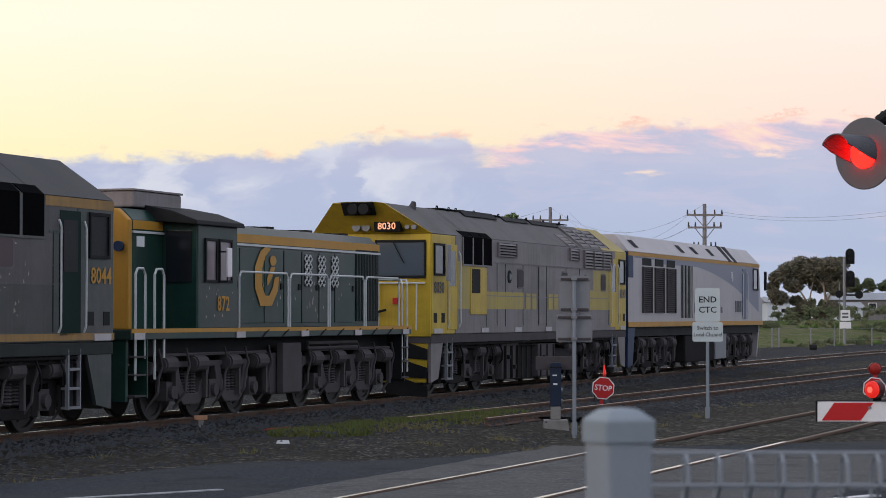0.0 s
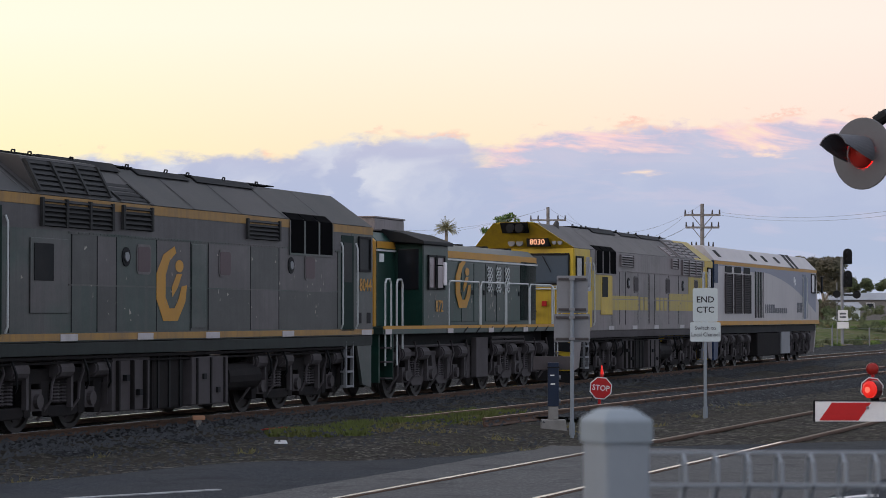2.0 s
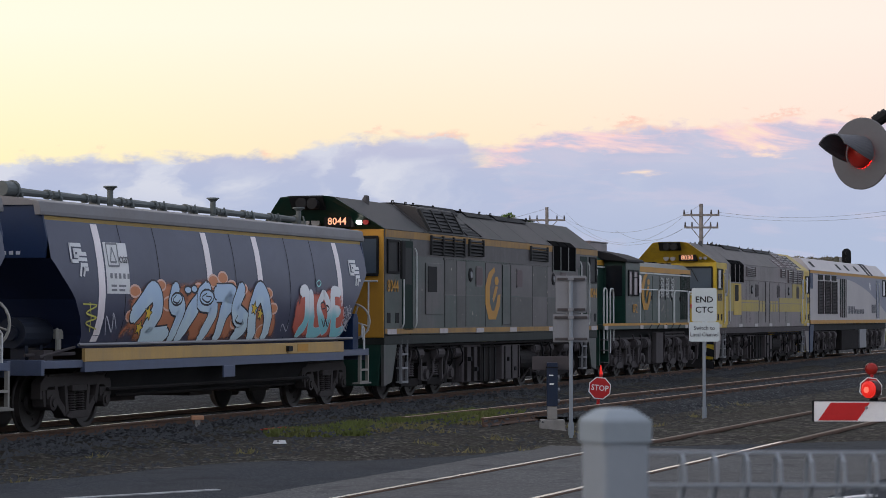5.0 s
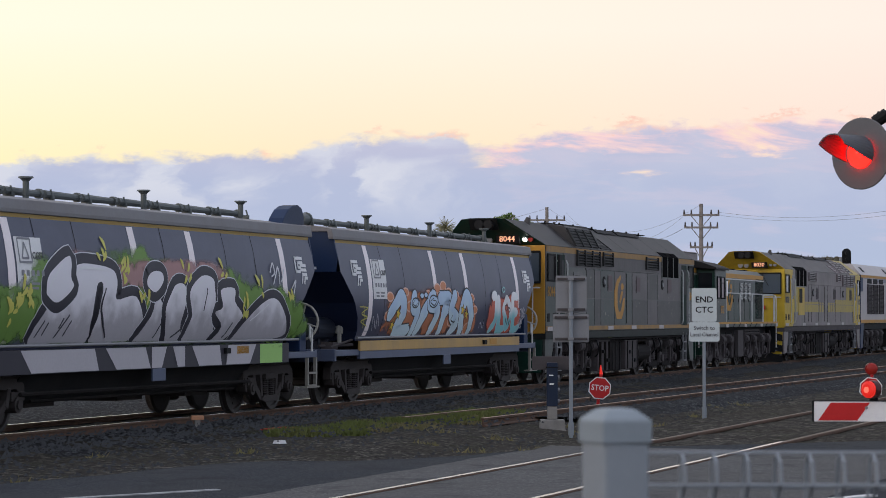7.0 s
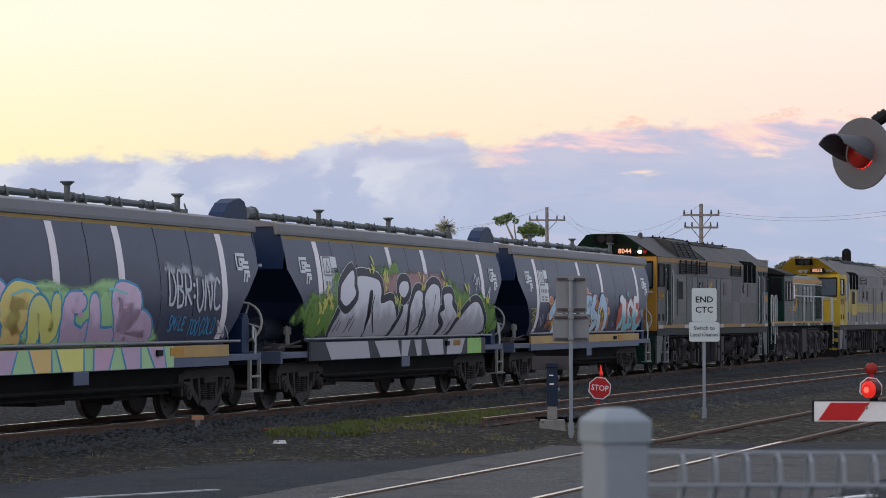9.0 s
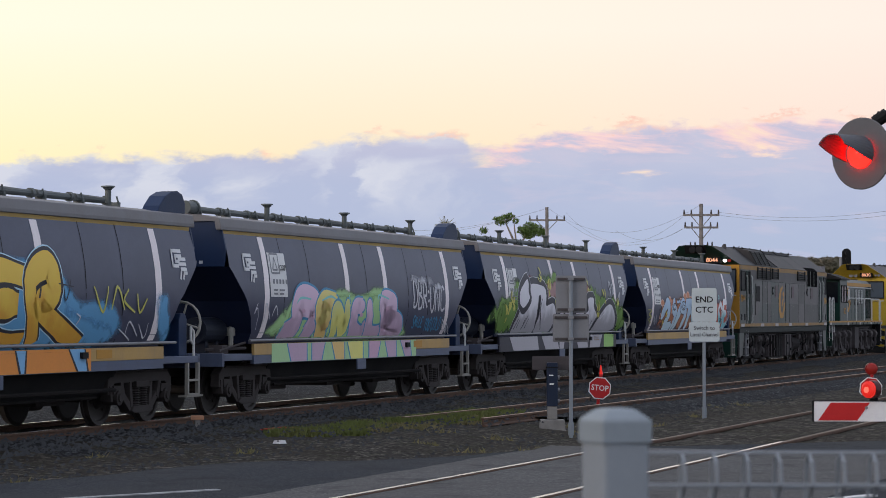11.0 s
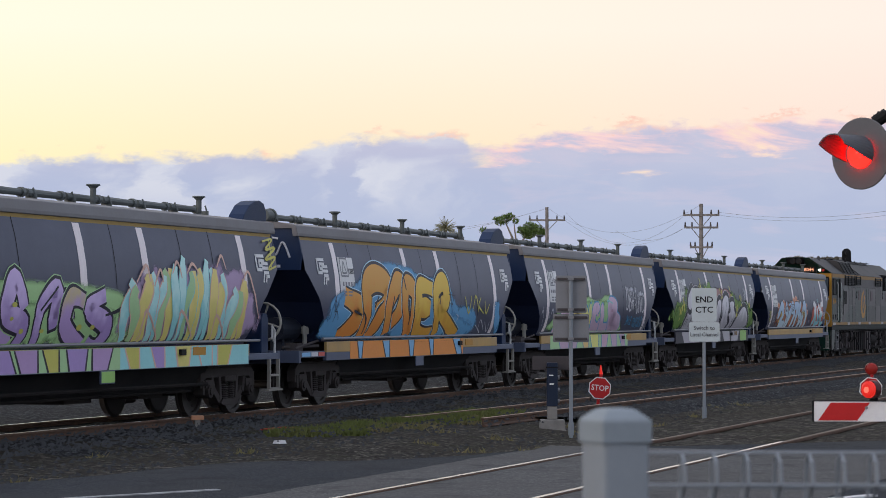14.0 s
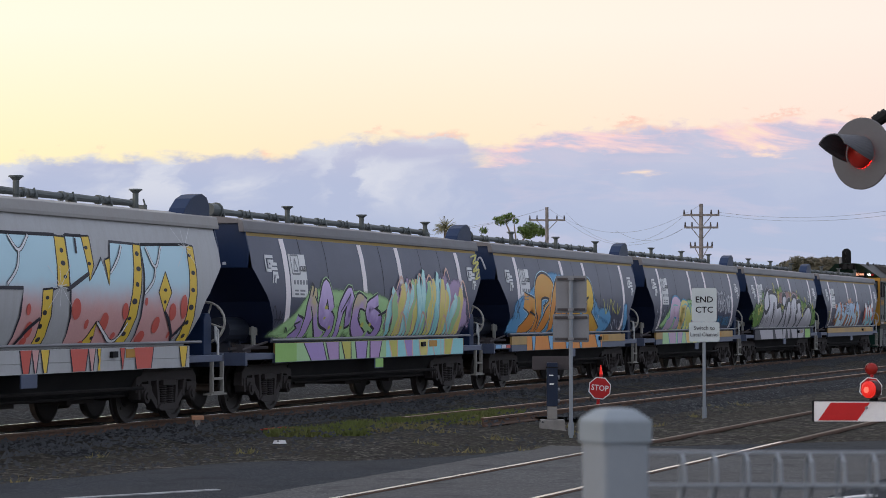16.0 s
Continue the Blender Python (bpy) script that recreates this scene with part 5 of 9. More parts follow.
        part("valance", Mesh().prism_y([(xe - sgn * 0.02, 1.36), (xe - sgn * 0.95, 1.36), (xe - sgn * 0.55, 0.40), (xe - sgn * 0.02, 0.32)], -1.40, -1.34), body_m if not yellow else WARM_GREY, v)
        g = Mesh()
        for dx in (1.15, 1.55):
            g.box(*sorted((xe - sgn * dx - 0.02, xe - sgn * dx + 0.02)), -1.42, -1.36, 0.35, 1.3)
        for zz in (0.38, 0.68, 0.98):
            g.box(*sorted((xe - sgn * 1.15, xe - sgn * 1.55)), -1.43, -1.28, zz - 0.02, zz + 0.02)
        part("cab_steps", g, ALU, v, "grey cab access steps")
        part("step_back", Mesh().box(*sorted((xe - sgn * 1.17, xe - sgn * 1.53)), -1.30, -1.27, 0.40, 1.28), BLACK, v)
        part("coupler", Mesh().box(*sorted((xe, xe + sgn * 0.55)), -0.14, 0.14, 0.74, 1.0), GRIME, v)
    if yellow:
        for i in range(3):
            zz = 1.25 - i * 0.42
            part("warning_stripe", Mesh().add([(X0 - 0.005, -1.33, zz - 0.42), (X0 - 0.005, -1.33, zz - 0.18), (X0 - 0.005, -0.35, zz + 0.25 - 0.12), (X0 - 0.005, -0.35, zz - 0.34)], [(0, 1, 2, 3)]), BLACK, v, "black warning stripe")
        for a, b, c, e in ((-7.25, -4.95, 1.98, 3.08), (-4.9, -1.7, 1.98, 2.40), (2.4, 7.7, 1.98, 2.52), (5.2, 7.7, 2.525, 3.08)):
            part("yellow_band", Mesh().box(a, b, -L - 0.008, -L, c, e), FADED_YELLOW, v, "faded yellow band across the side")
        for a in (-1.5, -0.95, 0.6, 1.15, 1.7):
            part("faded_lettering", Mesh().box(a, a + 0.4, -L - 0.01, -L - 0.003, 1.98, 2.38), FADED_YELLOW, v, "faded lettering bar")
        part("jumper_hose", Mesh().path([(X0 - 0.1, 0.6, 2.3), (X0 - 0.18, 0.35, 1.95), (X0 - 0.2, 0.0, 1.85), (X0 - 0.15, -0.4, 1.95)], 0.03, 6), BLACK, v)
        part("jumper_socket", Mesh().box(X0 - 0.12, X0 - 0.03, -0.66, -0.54, 2.08, 2.22), RED, v, "red jumper socket")
    else:
        octo(v, -1.15, 2.33, 1.13, 0.67, L, ORANGE)
    rc = random.Random(len(number) + int(yellow))
    chips = Mesh()
    for i in range(60):
        x, z, h = rc.uniform(-7.0, 7.4), rc.uniform(1.7, 3.0), rc.uniform(0.02, 0.11) * rc.choice((0.5, 1.0, 1.0))
        chips.add([(x, -L - 0.012, z), (x + rc.uniform(0.02, 0.08), -L - 0.012, z + h * 0.3), (x + rc.uniform(-0.02, 0.04), -L - 0.012, z + h)], [(0, 1, 2)])
    tagged(part("paint_chips", chips, CHIP if not yellow else GREY_INK, v, "chips in the flaking paint"), kind="stuff")
    # fuel tank and underfloor boxes, bogies
    part("fuel_tank", Mesh().box(-1.5, -0.2, -1.25, 1.25, 0.22, 1.18), GRIME, v, bevel=0.06)
    part("underfloor_box", Mesh().box(-3.2, -1.75, -1.32, 1.32, 0.25, 1.15), GRIME_PALE, v, bevel=0.03)
    part("underfloor_box", Mesh().box(-0.1, 1.5, -1.36, 1.36, 0.25, 1.1), GRIME_PALE, v, bevel=0.03)
    for xs in (-1.3, -0.85, -0.4):
        part("tank_strap", Mesh().box(xs - 0.03, xs + 0.03, -1.275, -1.25, 0.25, 1.15), BLACK, v)
    for xs in (-3.05, -2.5, -2.0, 0.1, 0.7, 1.3):
        part("box_rib", Mesh().box(xs - 0.025, xs + 0.025, -1.385, -1.3, 0.27, 1.08), GRIME, v)
    for xs, zs in ((-2.75, 0.8), (-2.25, 0.55), (0.4, 0.75), (1.0, 0.5)):
        part("box_latch", Mesh().box(xs - 0.06, xs + 0.06, -1.40, -1.30, zs - 0.05, zs + 0.05), BLACK, v)
    for xs in (-7.6, -6.7, -4.3, -3.5, 3.4, 4.2, 6.5, 7.3):
        part("brake_hose", Mesh().path([(xs, -1.34, 1.16), (xs + 0.05, -1.40, 0.95), (xs + 0.16, -1.36, 0.75), (xs + 0.30, -1.25, 0.66)], 0.022, 5), BLACK, v)
    part("air_tank", Mesh().tube((1.6, -1.1, 0.7), (3.1, -1.1, 0.7), 0.26, 14), GRIME, v)
    part("sole_pipe", Mesh().tube((-8.0, -1.36, 1.16), (8.0, -1.36, 1.16), 0.03, 6).tube((-8.0, -1.3, 1.08), (8.0, -1.3, 1.08), 0.022, 6), GRIME, v)
    for x in (-5.55, 5.3):
        loco_bogie(v, x, False)
    place_on_line(v, offset)
    return v


loco_a = cowl_loco("dark grey-green diesel locomotive with orange stripes and ring emblem", 10.22, GREY_GREEN, ROOF_GREY, ORANGE, GREY_GREEN, ORANGE, "8044", ORANGE, False)
loco_c = cowl_loco("weathered grey diesel locomotive with faded yellow ends and band", 44.55, WARM_GREY, WARM_ROOF, YELLOW, YELLOW, None, "8030", GREY_INK, True)


def hood_loco(offset):
    v = thing("hood_unit_locomotive", "dark green hood-type diesel locomotive with white handrails", "locomotive", "locomotives hauling the train")
    # x = 0 at the middle; the cab end trails
    part("deck", Mesh().box(-7.2, 7.0, -1.42, 1.42, 1.42, 1.58), HOOD_GREEN, v, bevel=0.01)
    part("deck_stripe", Mesh().box(-7.2, 7.0, -1.432, -1.42, 1.53, 1.60), ORANGE, v, "orange edge stripe")
    for i in range(9):
        x = -1.6 + i * 1.0
        part("deck_mark", Mesh().prism_y([(x, 1.42), (x + 0.08, 1.42), (x + 0.40, 1.56), (x + 0.32, 1.56)], -1.436, -1.424), BLACK, v)
    for x in (-6.9, -2.6, 0.6, 3.6, 6.6):
        part("white_patch", Mesh().box(x - 0.2, x + 0.2, -1.445, -1.433, 1.42, 1.53), PATCH_WHITE, v)
    part("sole_bar", Mesh().box(-6.8, 6.6, -1.0, 1.0, 1.12, 1.42), BLACK, v)
    # trailing short hood, yellow at its end
    part("short_hood", Mesh().prism_x([(-0.76, 1.58), (-0.76, 3.45), (-0.55, 3.66), (0.55, 3.66), (0.76, 3.45), (0.76, 1.58)], -5.75, -4.535), DARK_GREEN, v, bevel=0.03)
    part("hood_end", Mesh().prism_x([(-0.76, 1.58), (-0.76, 3.45), (-0.55, 3.65), (0.55, 3.65), (0.76, 3.45), (0.76, 1.58)], -5.92, -5.755), ORANGE, v, "orange-yellow hood end", bevel=0.03)
    part("hood_stripe", Mesh().box(-5.75, -4.54, -0.772, -0.76, 3.30, 3.45), ORANGE, v)
    part("hood_gutter", Mesh().box(-5.8, -4.54, -0.80, -0.76, 3.23, 3.27), RAIL_PAINT, v)
    part("marker_lamp", Mesh().tube((-6.0, -0.6, 3.0), (-5.92, -0.6, 3.0), 0.09, 12), NAVY, v)
    part("warning_plate", Mesh().box(-5.6, -5.3, -0.772, -0.76, 3.0, 3.18), WHITE, v)
    # cab, wider than the hoods, with an arched overhanging roof
    part("cab", Mesh().box(-4.50, -2.72, -1.42, 1.42, 1.58, 3.42), HOOD_GREEN, v, bevel=0.03)
    part("cab_back", Mesh().box(-4.53, -4.505, -1.40, 1.40, 1.60, 3.42), DARK_GREEN, v, "dark green cab rear wall")
    part("cab_rear_window", Mesh().box(-4.56, -4.535, -1.32, -0.84, 2.40, 3.30), GLASS, v, bevel=0.005)
    part("cab_rear_window", Mesh().box(-4.56, -4.535, 0.84, 1.32, 2.40, 3.30), GLASS, v, bevel=0.005)
    arc = [(-1.52, 3.40), (-1.50, 3.48), (-1.0, 3.66), (-0.4, 3.77), (0.4, 3.77), (1.0, 3.66), (1.50, 3.48), (1.52, 3.40), (0, 3.52)]
    part("cab_roof", Mesh().prism_x(arc, -4.75, -2.60), BLACK, v, "dark arched cab roof", bevel=0.02)
    part("roof_unit", Mesh().box(-5.2, -3.2, -0.52, 0.52, 3.70, 3.98), WARM_GREY, v, "box-shaped cooling unit on the roof", bevel=0.03)
    part("roof_unit_lid", Mesh().box(-5.23, -3.17, -0.54, 0.54, 3.983, 4.02), WARM_GREY, v, bevel=0.01)
    window(v, -4.22, -3.68, 2.40, 3.18, 1.42, BLACK, PINK_GLASS, "cab_window")
    window(v, -3.62, -3.02, 2.40, 3.18, 1.42, BLACK, PINK_GLASS, "cab_window")
    part("mirror", Mesh().box(-3.72, -3.52, -1.66, -1.62, 2.50, 3.02), REFLECT, v, "white-framed cab mirror", bevel=0.03)
    handrail(v, [(-3.62, -1.45, 2.95), (-3.62, -1.6, 2.95), (-3.62, -1.6, 2.42), (-3.62, -1.45, 2.42)], 0.012, BLACK, "mirror_bracket")
    writing("872", 0.37, ORANGE, v, pose(-3.40, -1.436, 2.02), "cab_number", 1.0)
    # long hood with doors and woven grilles
    part("long_hood", Mesh().prism_x([(-1.02, 1.58), (-1.02, 3.32), (-0.80, 3.50), (0.80, 3.50), (1.02, 3.32), (1.02, 1.58)], -2.70, 6.02), HOOD_GREEN, v, bevel=0.03)
    part("radiator_end", Mesh().box(4.55, 5.95, -1.035, -1.02, 1.70, 3.2), BLACK, v, "dark radiator shutters")
    g = Mesh()
    for i in range(14):
        g.box(4.58 + i * 0.098, 4.60 + i * 0.098, -1.05, -1.036, 1.72, 3.18)
    part("shutter_slats", g, HOOD_GREEN, v)
    part("hood_stripe", Mesh().box(-2.70, 6.02, -1.034, -1.02, 3.18, 3.34), ORANGE, v, "orange stripe along the hood")
    part("hood_gutter", Mesh().box(-2.70, 6.02, -1.06, -1.02, 3.12, 3.16), RAIL_PAINT, v)
    for a, b in ((-2.6, -1.75), (-1.70, -0.55), (-0.5, 0.45), (0.5, 1.4), (1.45, 2.35), (2.4, 3.25), (3.3, 4.45)):
        d = part("hood_door", Mesh().box(a, b, -1.04, -1.02, 1.68, 3.08), HOOD_GREEN, v, "hinged hood door", bevel=0.008)
        part("door_latch", Mesh().box(b - 0.16, b - 0.06, -1.055, -1.041, 2.32, 2.44), BLACK, d)
    for a, b, c, e in ((-2.45, -2.0, 2.45, 3.0), (-2.45, -2.0, 1.7, 2.3), (1.55, 1.95, 2.4, 3.02), (2.3, 2.7, 2.4, 3.02), (3.05, 3.45, 2.4, 3.02)):
        # black plate paints the shade behind the woven mesh
        back = part("grille", Mesh().box(a, b, -1.048, -1.041, c, e), BLACK, v)
        g = Mesh()
        n = 2
        for i in range(n):
            for j in range(4):
                x = a + (i + 0.5) * (b - a) / n
                z = c + (j + 0.5) * (e - c) / 4
                w, h = (b - a) / n / 2, (e - c) / 8
                for p, q in (((x - w, z), (x, z + h)), ((x, z + h), (x + w, z)), ((x + w, z), (x, z - h)), ((x, z - h), (x - w, z))):
                    g.tube((p[0], -1.056, p[1]), (q[0], -1.056, q[1]), 0.017, 4, caps=False)
        part("woven_mesh", g, RAIL_PAINT, back)
    octo(v, -0.42, 2.56, 1.1, 0.62, 1.045, ORANGE)
    g = Mesh()
    for i in range(12):
        x = -2.5 + i * 0.7
        g.box(x, x + 0.3, -0.5, 0.5, 3.50, 3.53 + 0.02 * (i % 3))
    part("hood_roof_fitting", g, BLACK, v)
    rc = random.Random(6)
    chips = Mesh()
    for i in range(26):
        x, z, h = rc.uniform(-2.4, 4.3), rc.uniform(1.75, 2.5), rc.uniform(0.03, 0.16)
        chips.add([(x, -1.0425, z), (x + rc.uniform(0.02, 0.07), -1.0425, z + h * 0.3), (x + rc.uniform(-0.02, 0.04), -1.0425, z + h)], [(0, 1, 2)])
    for i in range(9):
        x, z, h = rc.uniform(-4.3, -2.9), rc.uniform(1.7, 2.3), rc.uniform(0.03, 0.1)
        chips.add([(x, -1.4235, z), (x + 0.05, -1.4235, z + h * 0.3), (x + 0.02, -1.4235, z + h)], [(0, 1, 2)])
    tagged(part("paint_chips", chips, CHIP, v, "pale chips in the flaking paint"), kind="stuff")
    # walkway railings
    for a, b in ((-2.55, -0.15), (-0.05, 2.0), (2.1, 4.1), (4.2, 6.3)):
        handrail(v, [(a, -1.38, 1.58), (a, -1.38, 2.52), (a + 0.08, -1.38, 2.62), (b - 0.08, -1.38, 2.62), (b, -1.38, 2.52), (b, -1.38, 1.58)], 0.02)
    for x in (6.55, 6.9):
        handrail(v, [(x, -1.36, 0.6), (x, -1.36, 2.5), (x + 0.1, -1.3, 2.6), (x + 0.1, -0.6, 2.6), (x + 0.1, -0.6, 1.6)], 0.02)
    for x in (-6.95, -6.2):
        handrail(v, [(x, -1.38, 0.75), (x, -1.38, 2.5), (x + 0.08, -1.38, 2.6), (x + 0.3, -1.38, 2.6), (x + 0.38, -1.38, 2.5), (x + 0.38, -1.38, 1.1)], 0.022)
    for sgn, xe in ((-1, -7.2), (1, 7.0)):
        part("end_pilot", Mesh().box(*sorted((xe - sgn * 0.05, xe - sgn * 0.14)), -1.3, 1.3, 0.4, 1.42), DARK_GREEN if sgn < 0 else BLACK, v)
        for zz in (0.5, 0.85, 1.15):
            part("step", Mesh().box(*sorted((xe - sgn * 0.15, xe - sgn * 0.60)), -1.42, -1.1, zz - 0.03, zz), GRIME_PALE, v)
        part("step_side", Mesh().box(*sorted((xe - sgn * 0.62, xe - sgn * 0.66)), -1.42, -1.1, 0.45, 1.42), DARK_GREEN if sgn < 0 else BLACK, v)
        part("coupler", Mesh().box(*sorted((xe, xe + sgn * 0.5)), -0.14, 0.14, 0.74, 1.0), GRIME, v)
    part("fuel_tank", Mesh().box(-0.6, 1.1, -1.2, 1.2, 0.32, 1.12), GRIME_PALE, v, bevel=0.06)
    part("underfloor_box", Mesh().box(-0.35, 0.6, -1.36, -1.22, 0.35, 1.3), GRIME_PALE, v, bevel=0.02)
    part("cooling_pipe", Mesh().tube((1.2, -1.25, 1.28), (4.0, -1.25, 1.28), 0.035, 6).tube((1.2, -1.25, 1.18), (4.0, -1.25, 1.18), 0.035, 6), GRIME_PALE, v)
    for x in (-3.25, 3.75):
        loco_bogie(v, x, True)
    place_on_line(v, offset)
    return v


loco_b = hood_loco(27.12)


def silver_loco(offset):
    v = thing("silver_locomotive", "silver and slate-blue diesel locomotive with orange stripes", "locomotive", "locomotives hauling the train")
    X0, X1, L = -10.2, 10.1, 1.40
    part("car_body", Mesh().box(X0, X1 - 1.7, -L, L, 1.48, 3.72), SILVER, v, bevel=0.02)
    # leading cab with a sloped nose
    part("cab", Mesh().prism_y([(X1 - 1.695, 1.48), (X1 - 1.695, 3.72), (X1 - 0.35, 3.72), (X1 - 0.1, 2.55), (X1 + 0.25, 2.4), (X1 + 0.25, 1.48)], -L, L), SILVER, v, bevel=0.03)
    g = Mesh()
    W0, W1, ZT = 1.41, 0.95, 4.24
    g.rings([[(x, -W0, 3.724), (xt, -W1, ZT), (xt, W1, ZT), (x, W0, 3.724)] for x, xt in ((X0, X0 + 0.15), (X1 - 0.35, X1 - 0.6))])
    part("roof", g, SILVER, v, "silver sloped roof", bevel=0.02)
    part("eaves_stripe", Mesh().box(X0, X1 - 0.35, -L - 0.015, -L, 3.60, 3.715), ORANGE, v, "orange stripe under the eaves")
    part("sole_stripe", Mesh().box(X0, X1 + 0.25, -L - 0.015, -L, 1.49, 1.64), ORANGE, v, "orange stripe along the sole bar")
    part("rear_panel", Mesh().box(X0 - 0.03, X0 - 0.004, -L, L, 1.0, 3.72), NAVY, v, "navy blue rear end panel")
    part("rear_corner", Mesh().box(X0, X0 + 0.6, -L - 0.008, -L, 2.95, 3.6), NAVY, v, "navy blue corner patch")
    # sweeping slate band along the side
    up = smooth_line([(X0 + 0.7, 3.55), (-4, 3.5), (0, 3.38), (4, 3.0), (7, 2.5), (9.6, 1.95)], 6)
    g = Mesh()
    v2, f2 = [], []
    for x, z in up:
        v2 += [(x, -L - 0.006, z), (x, -L - 0.006, min(3.6, z + (0.05 if x < -6 else 0.12 + 0.09 * (x + 6))))]
    f2 = [(2 * i, 2 * i + 2, 2 * i + 3, 2 * i + 1) for i in range(len(up) - 1)]
    part("sweep_band", g.add(v2, f2), SWEEP, v, "slate-blue band sweeping down to the nose")
    part("upper_band", Mesh().box(-6.2, 5.0, -L - 0.005, -L, 3.42, 3.6), SWEEP, v)
    for a, b in ((-8.45, -7.35), (-6.85, -5.75), (-5.25, -4.15)):
        louvre(v, a, b, 1.9, 3.3, L, GRIME_PALE, 22)
        part("upper_grille", Mesh().box(a, b, -L - 0.02, -L, 3.34, 3.56), BLACK, v)
    for x in (-3.1, -2.6, -2.1, -1.6):
        part("side_rib", Mesh().box(x - 0.09, x + 0.09, -L - 0.05, -L, 1.75, 3.45), GREY_GREEN if x < -2 else SILVER, v, bevel=0.01)
    for x in (-8.7, -2.4, -0.3, 2.2):
        part("roof_vent", Mesh().add([(x - 0.28, -1.30, 3.87), (x + 0.22, -1.30, 3.87), (x + 0.08, -1.10, 4.10), (x - 0.42, -1.10, 4.10)], [(0, 1, 2, 3)]).add([(x - 0.28, -1.29, 3.86), (x + 0.22, -1.29, 3.86), (x + 0.08, -1.09, 4.09), (x - 0.42, -1.09, 4.09)], [(0, 1, 2, 3)]), BLACK, v)
    for x in (4.2, 5.1):
        part("roof_band", Mesh().rings([[(xx, -1.43, 3.70), (xx, -0.96, 4.26), (xx, 0.96, 4.26), (xx, 1.43, 3.70)] for xx in (x, x + 0.55)]), BLACK, v, "dark roof band")
    part("cab_door", Mesh().box(6.6, 7.25, -L - 0.02, -L, 1.7, 3.5), BLUE_GREY, v, bevel=0.01)
    for dx in (6.5, 7.35):
        handrail(v, [(dx, -L - 0.03, 1.7), (dx, -L - 0.06, 1.8), (dx, -L - 0.06, 3.3), (dx, -L - 0.02, 3.4)], 0.018)
    window(v, 8.5, 9.45, 2.75, 3.55, L, BLACK, GLASS, "cab_window")
    part("mirror", Mesh().box(9.5, 9.7, -L - 0.3, -L - 0.22, 2.75, 3.45), BLACK, v, bevel=0.02)
    for i in range(11):
        part("lettering_bar", Mesh().box(-1.35 + i * 0.42, -1.08 + i * 0.42, -L - 0.012, -L - 0.004, 1.92, 2.25 if i < 5 else 2.12), GREY_INK, v, "dark lettering bar")
    for i in range(4):
        part("number_bar", Mesh().box(5.3 + i * 0.3, 5.5 + i * 0.3, -L - 0.012, -L - 0.004, 1.95, 2.35), GREY_INK, v, "dark number bar")
    emblem(v, 4.75, 3.2, WHITE, lambda z: L, 0.6, 0.014)
    part("sole_bar", Mesh().box(X0, X1, -1.3, 1.3, 1.2, 1.475), BLACK, v)
    part("pilot", Mesh().prism_x([(-1.3, 1.46), (-1.2, 0.3), (1.2, 0.3), (1.3, 1.46)], X1 + 0.05, X1 + 0.2), SILVER, v, bevel=0.02)
    part("rear_pilot", Mesh().prism_y([(X0, 1.46), (X0 + 0.9, 1.46), (X0 + 0.6, 0.35), (X0, 0.3)], -1.38, -1.3), NAVY, v, "navy blue end valance")
    part("fuel_tank", Mesh().box(-2.2, 3.2, -1.3, 1.3, 0.3, 1.18), GRIME, v, bevel=0.06)
    part("underfloor_box", Mesh().box(2.2, 4.0, -1.36, -1.2, 0.35, 1.2), ALU, v, bevel=0.02)
    part("coupler", Mesh().box(X1 + 0.2, X1 + 0.6, -0.14, 0.14, 0.74, 1.0), GRIME, v)
    for x in (-5.9, 6.6):
        loco_bogie(v, x, False)
    place_on_line(v, offset)
    return v


loco_d = silver_loco(64.2)


# ---- ground, road and tracks ----
def siding_lat(s):
    return 5.97 + 0.037 * s - 0.00012 * s * s * (1 if s > 0 else 0)


def third_lat(s):
    return 12.15 + 0.024 * (s + 46)


def near_line(x, y):
    """Distance of a ground point from the main line towards the camera's side, and how far along."""
    i = int(np.argmin((_x - x) ** 2 + (_y - y) ** 2))
    h = _hd[i]
    return (x - _x[i]) * math.sin(h) - (y - _y[i]) * math.cos(h), float(_g[i])


ROAD_Z = 0.19


def ground_z(x, y, jitter=True):
    if x * x + y * y > 260 ** 2:
        return -0.6
    l, s = near_line(x, y)
    z = -0.30
    if abs(l) < 2.4:
        z = -0.17 - 0.13 * max(0, (abs(l) - 1.4)) / 1.0
    z = max(z, -0.17 - 0.10 * max(0, abs(l - siding_lat(s)) - 1.2)) if -60 < s < 140 else z
    if s < 30:
        u = min(max((l - 8.6) / 2.0, 0), 1)
        fade = min(max((10 - s) / 25, 0), 1)
        z += (ROAD_Z - 0.03 - z) * u * u * (3 - 2 * u) * fade
    if l < -4:       # rising waste ground beyond the line
        z += 0.9 * min(max((-l - 5) / 14, 0), 1) * min(max((s - 50) / 60, 0), 1)
    if jitter:
        z += 0.03 * noise.noise((x * 0.8, y * 0.8, 3)) + 0.015 * noise.noise((x * 3, y * 3, 7)) - 0.01
    return z


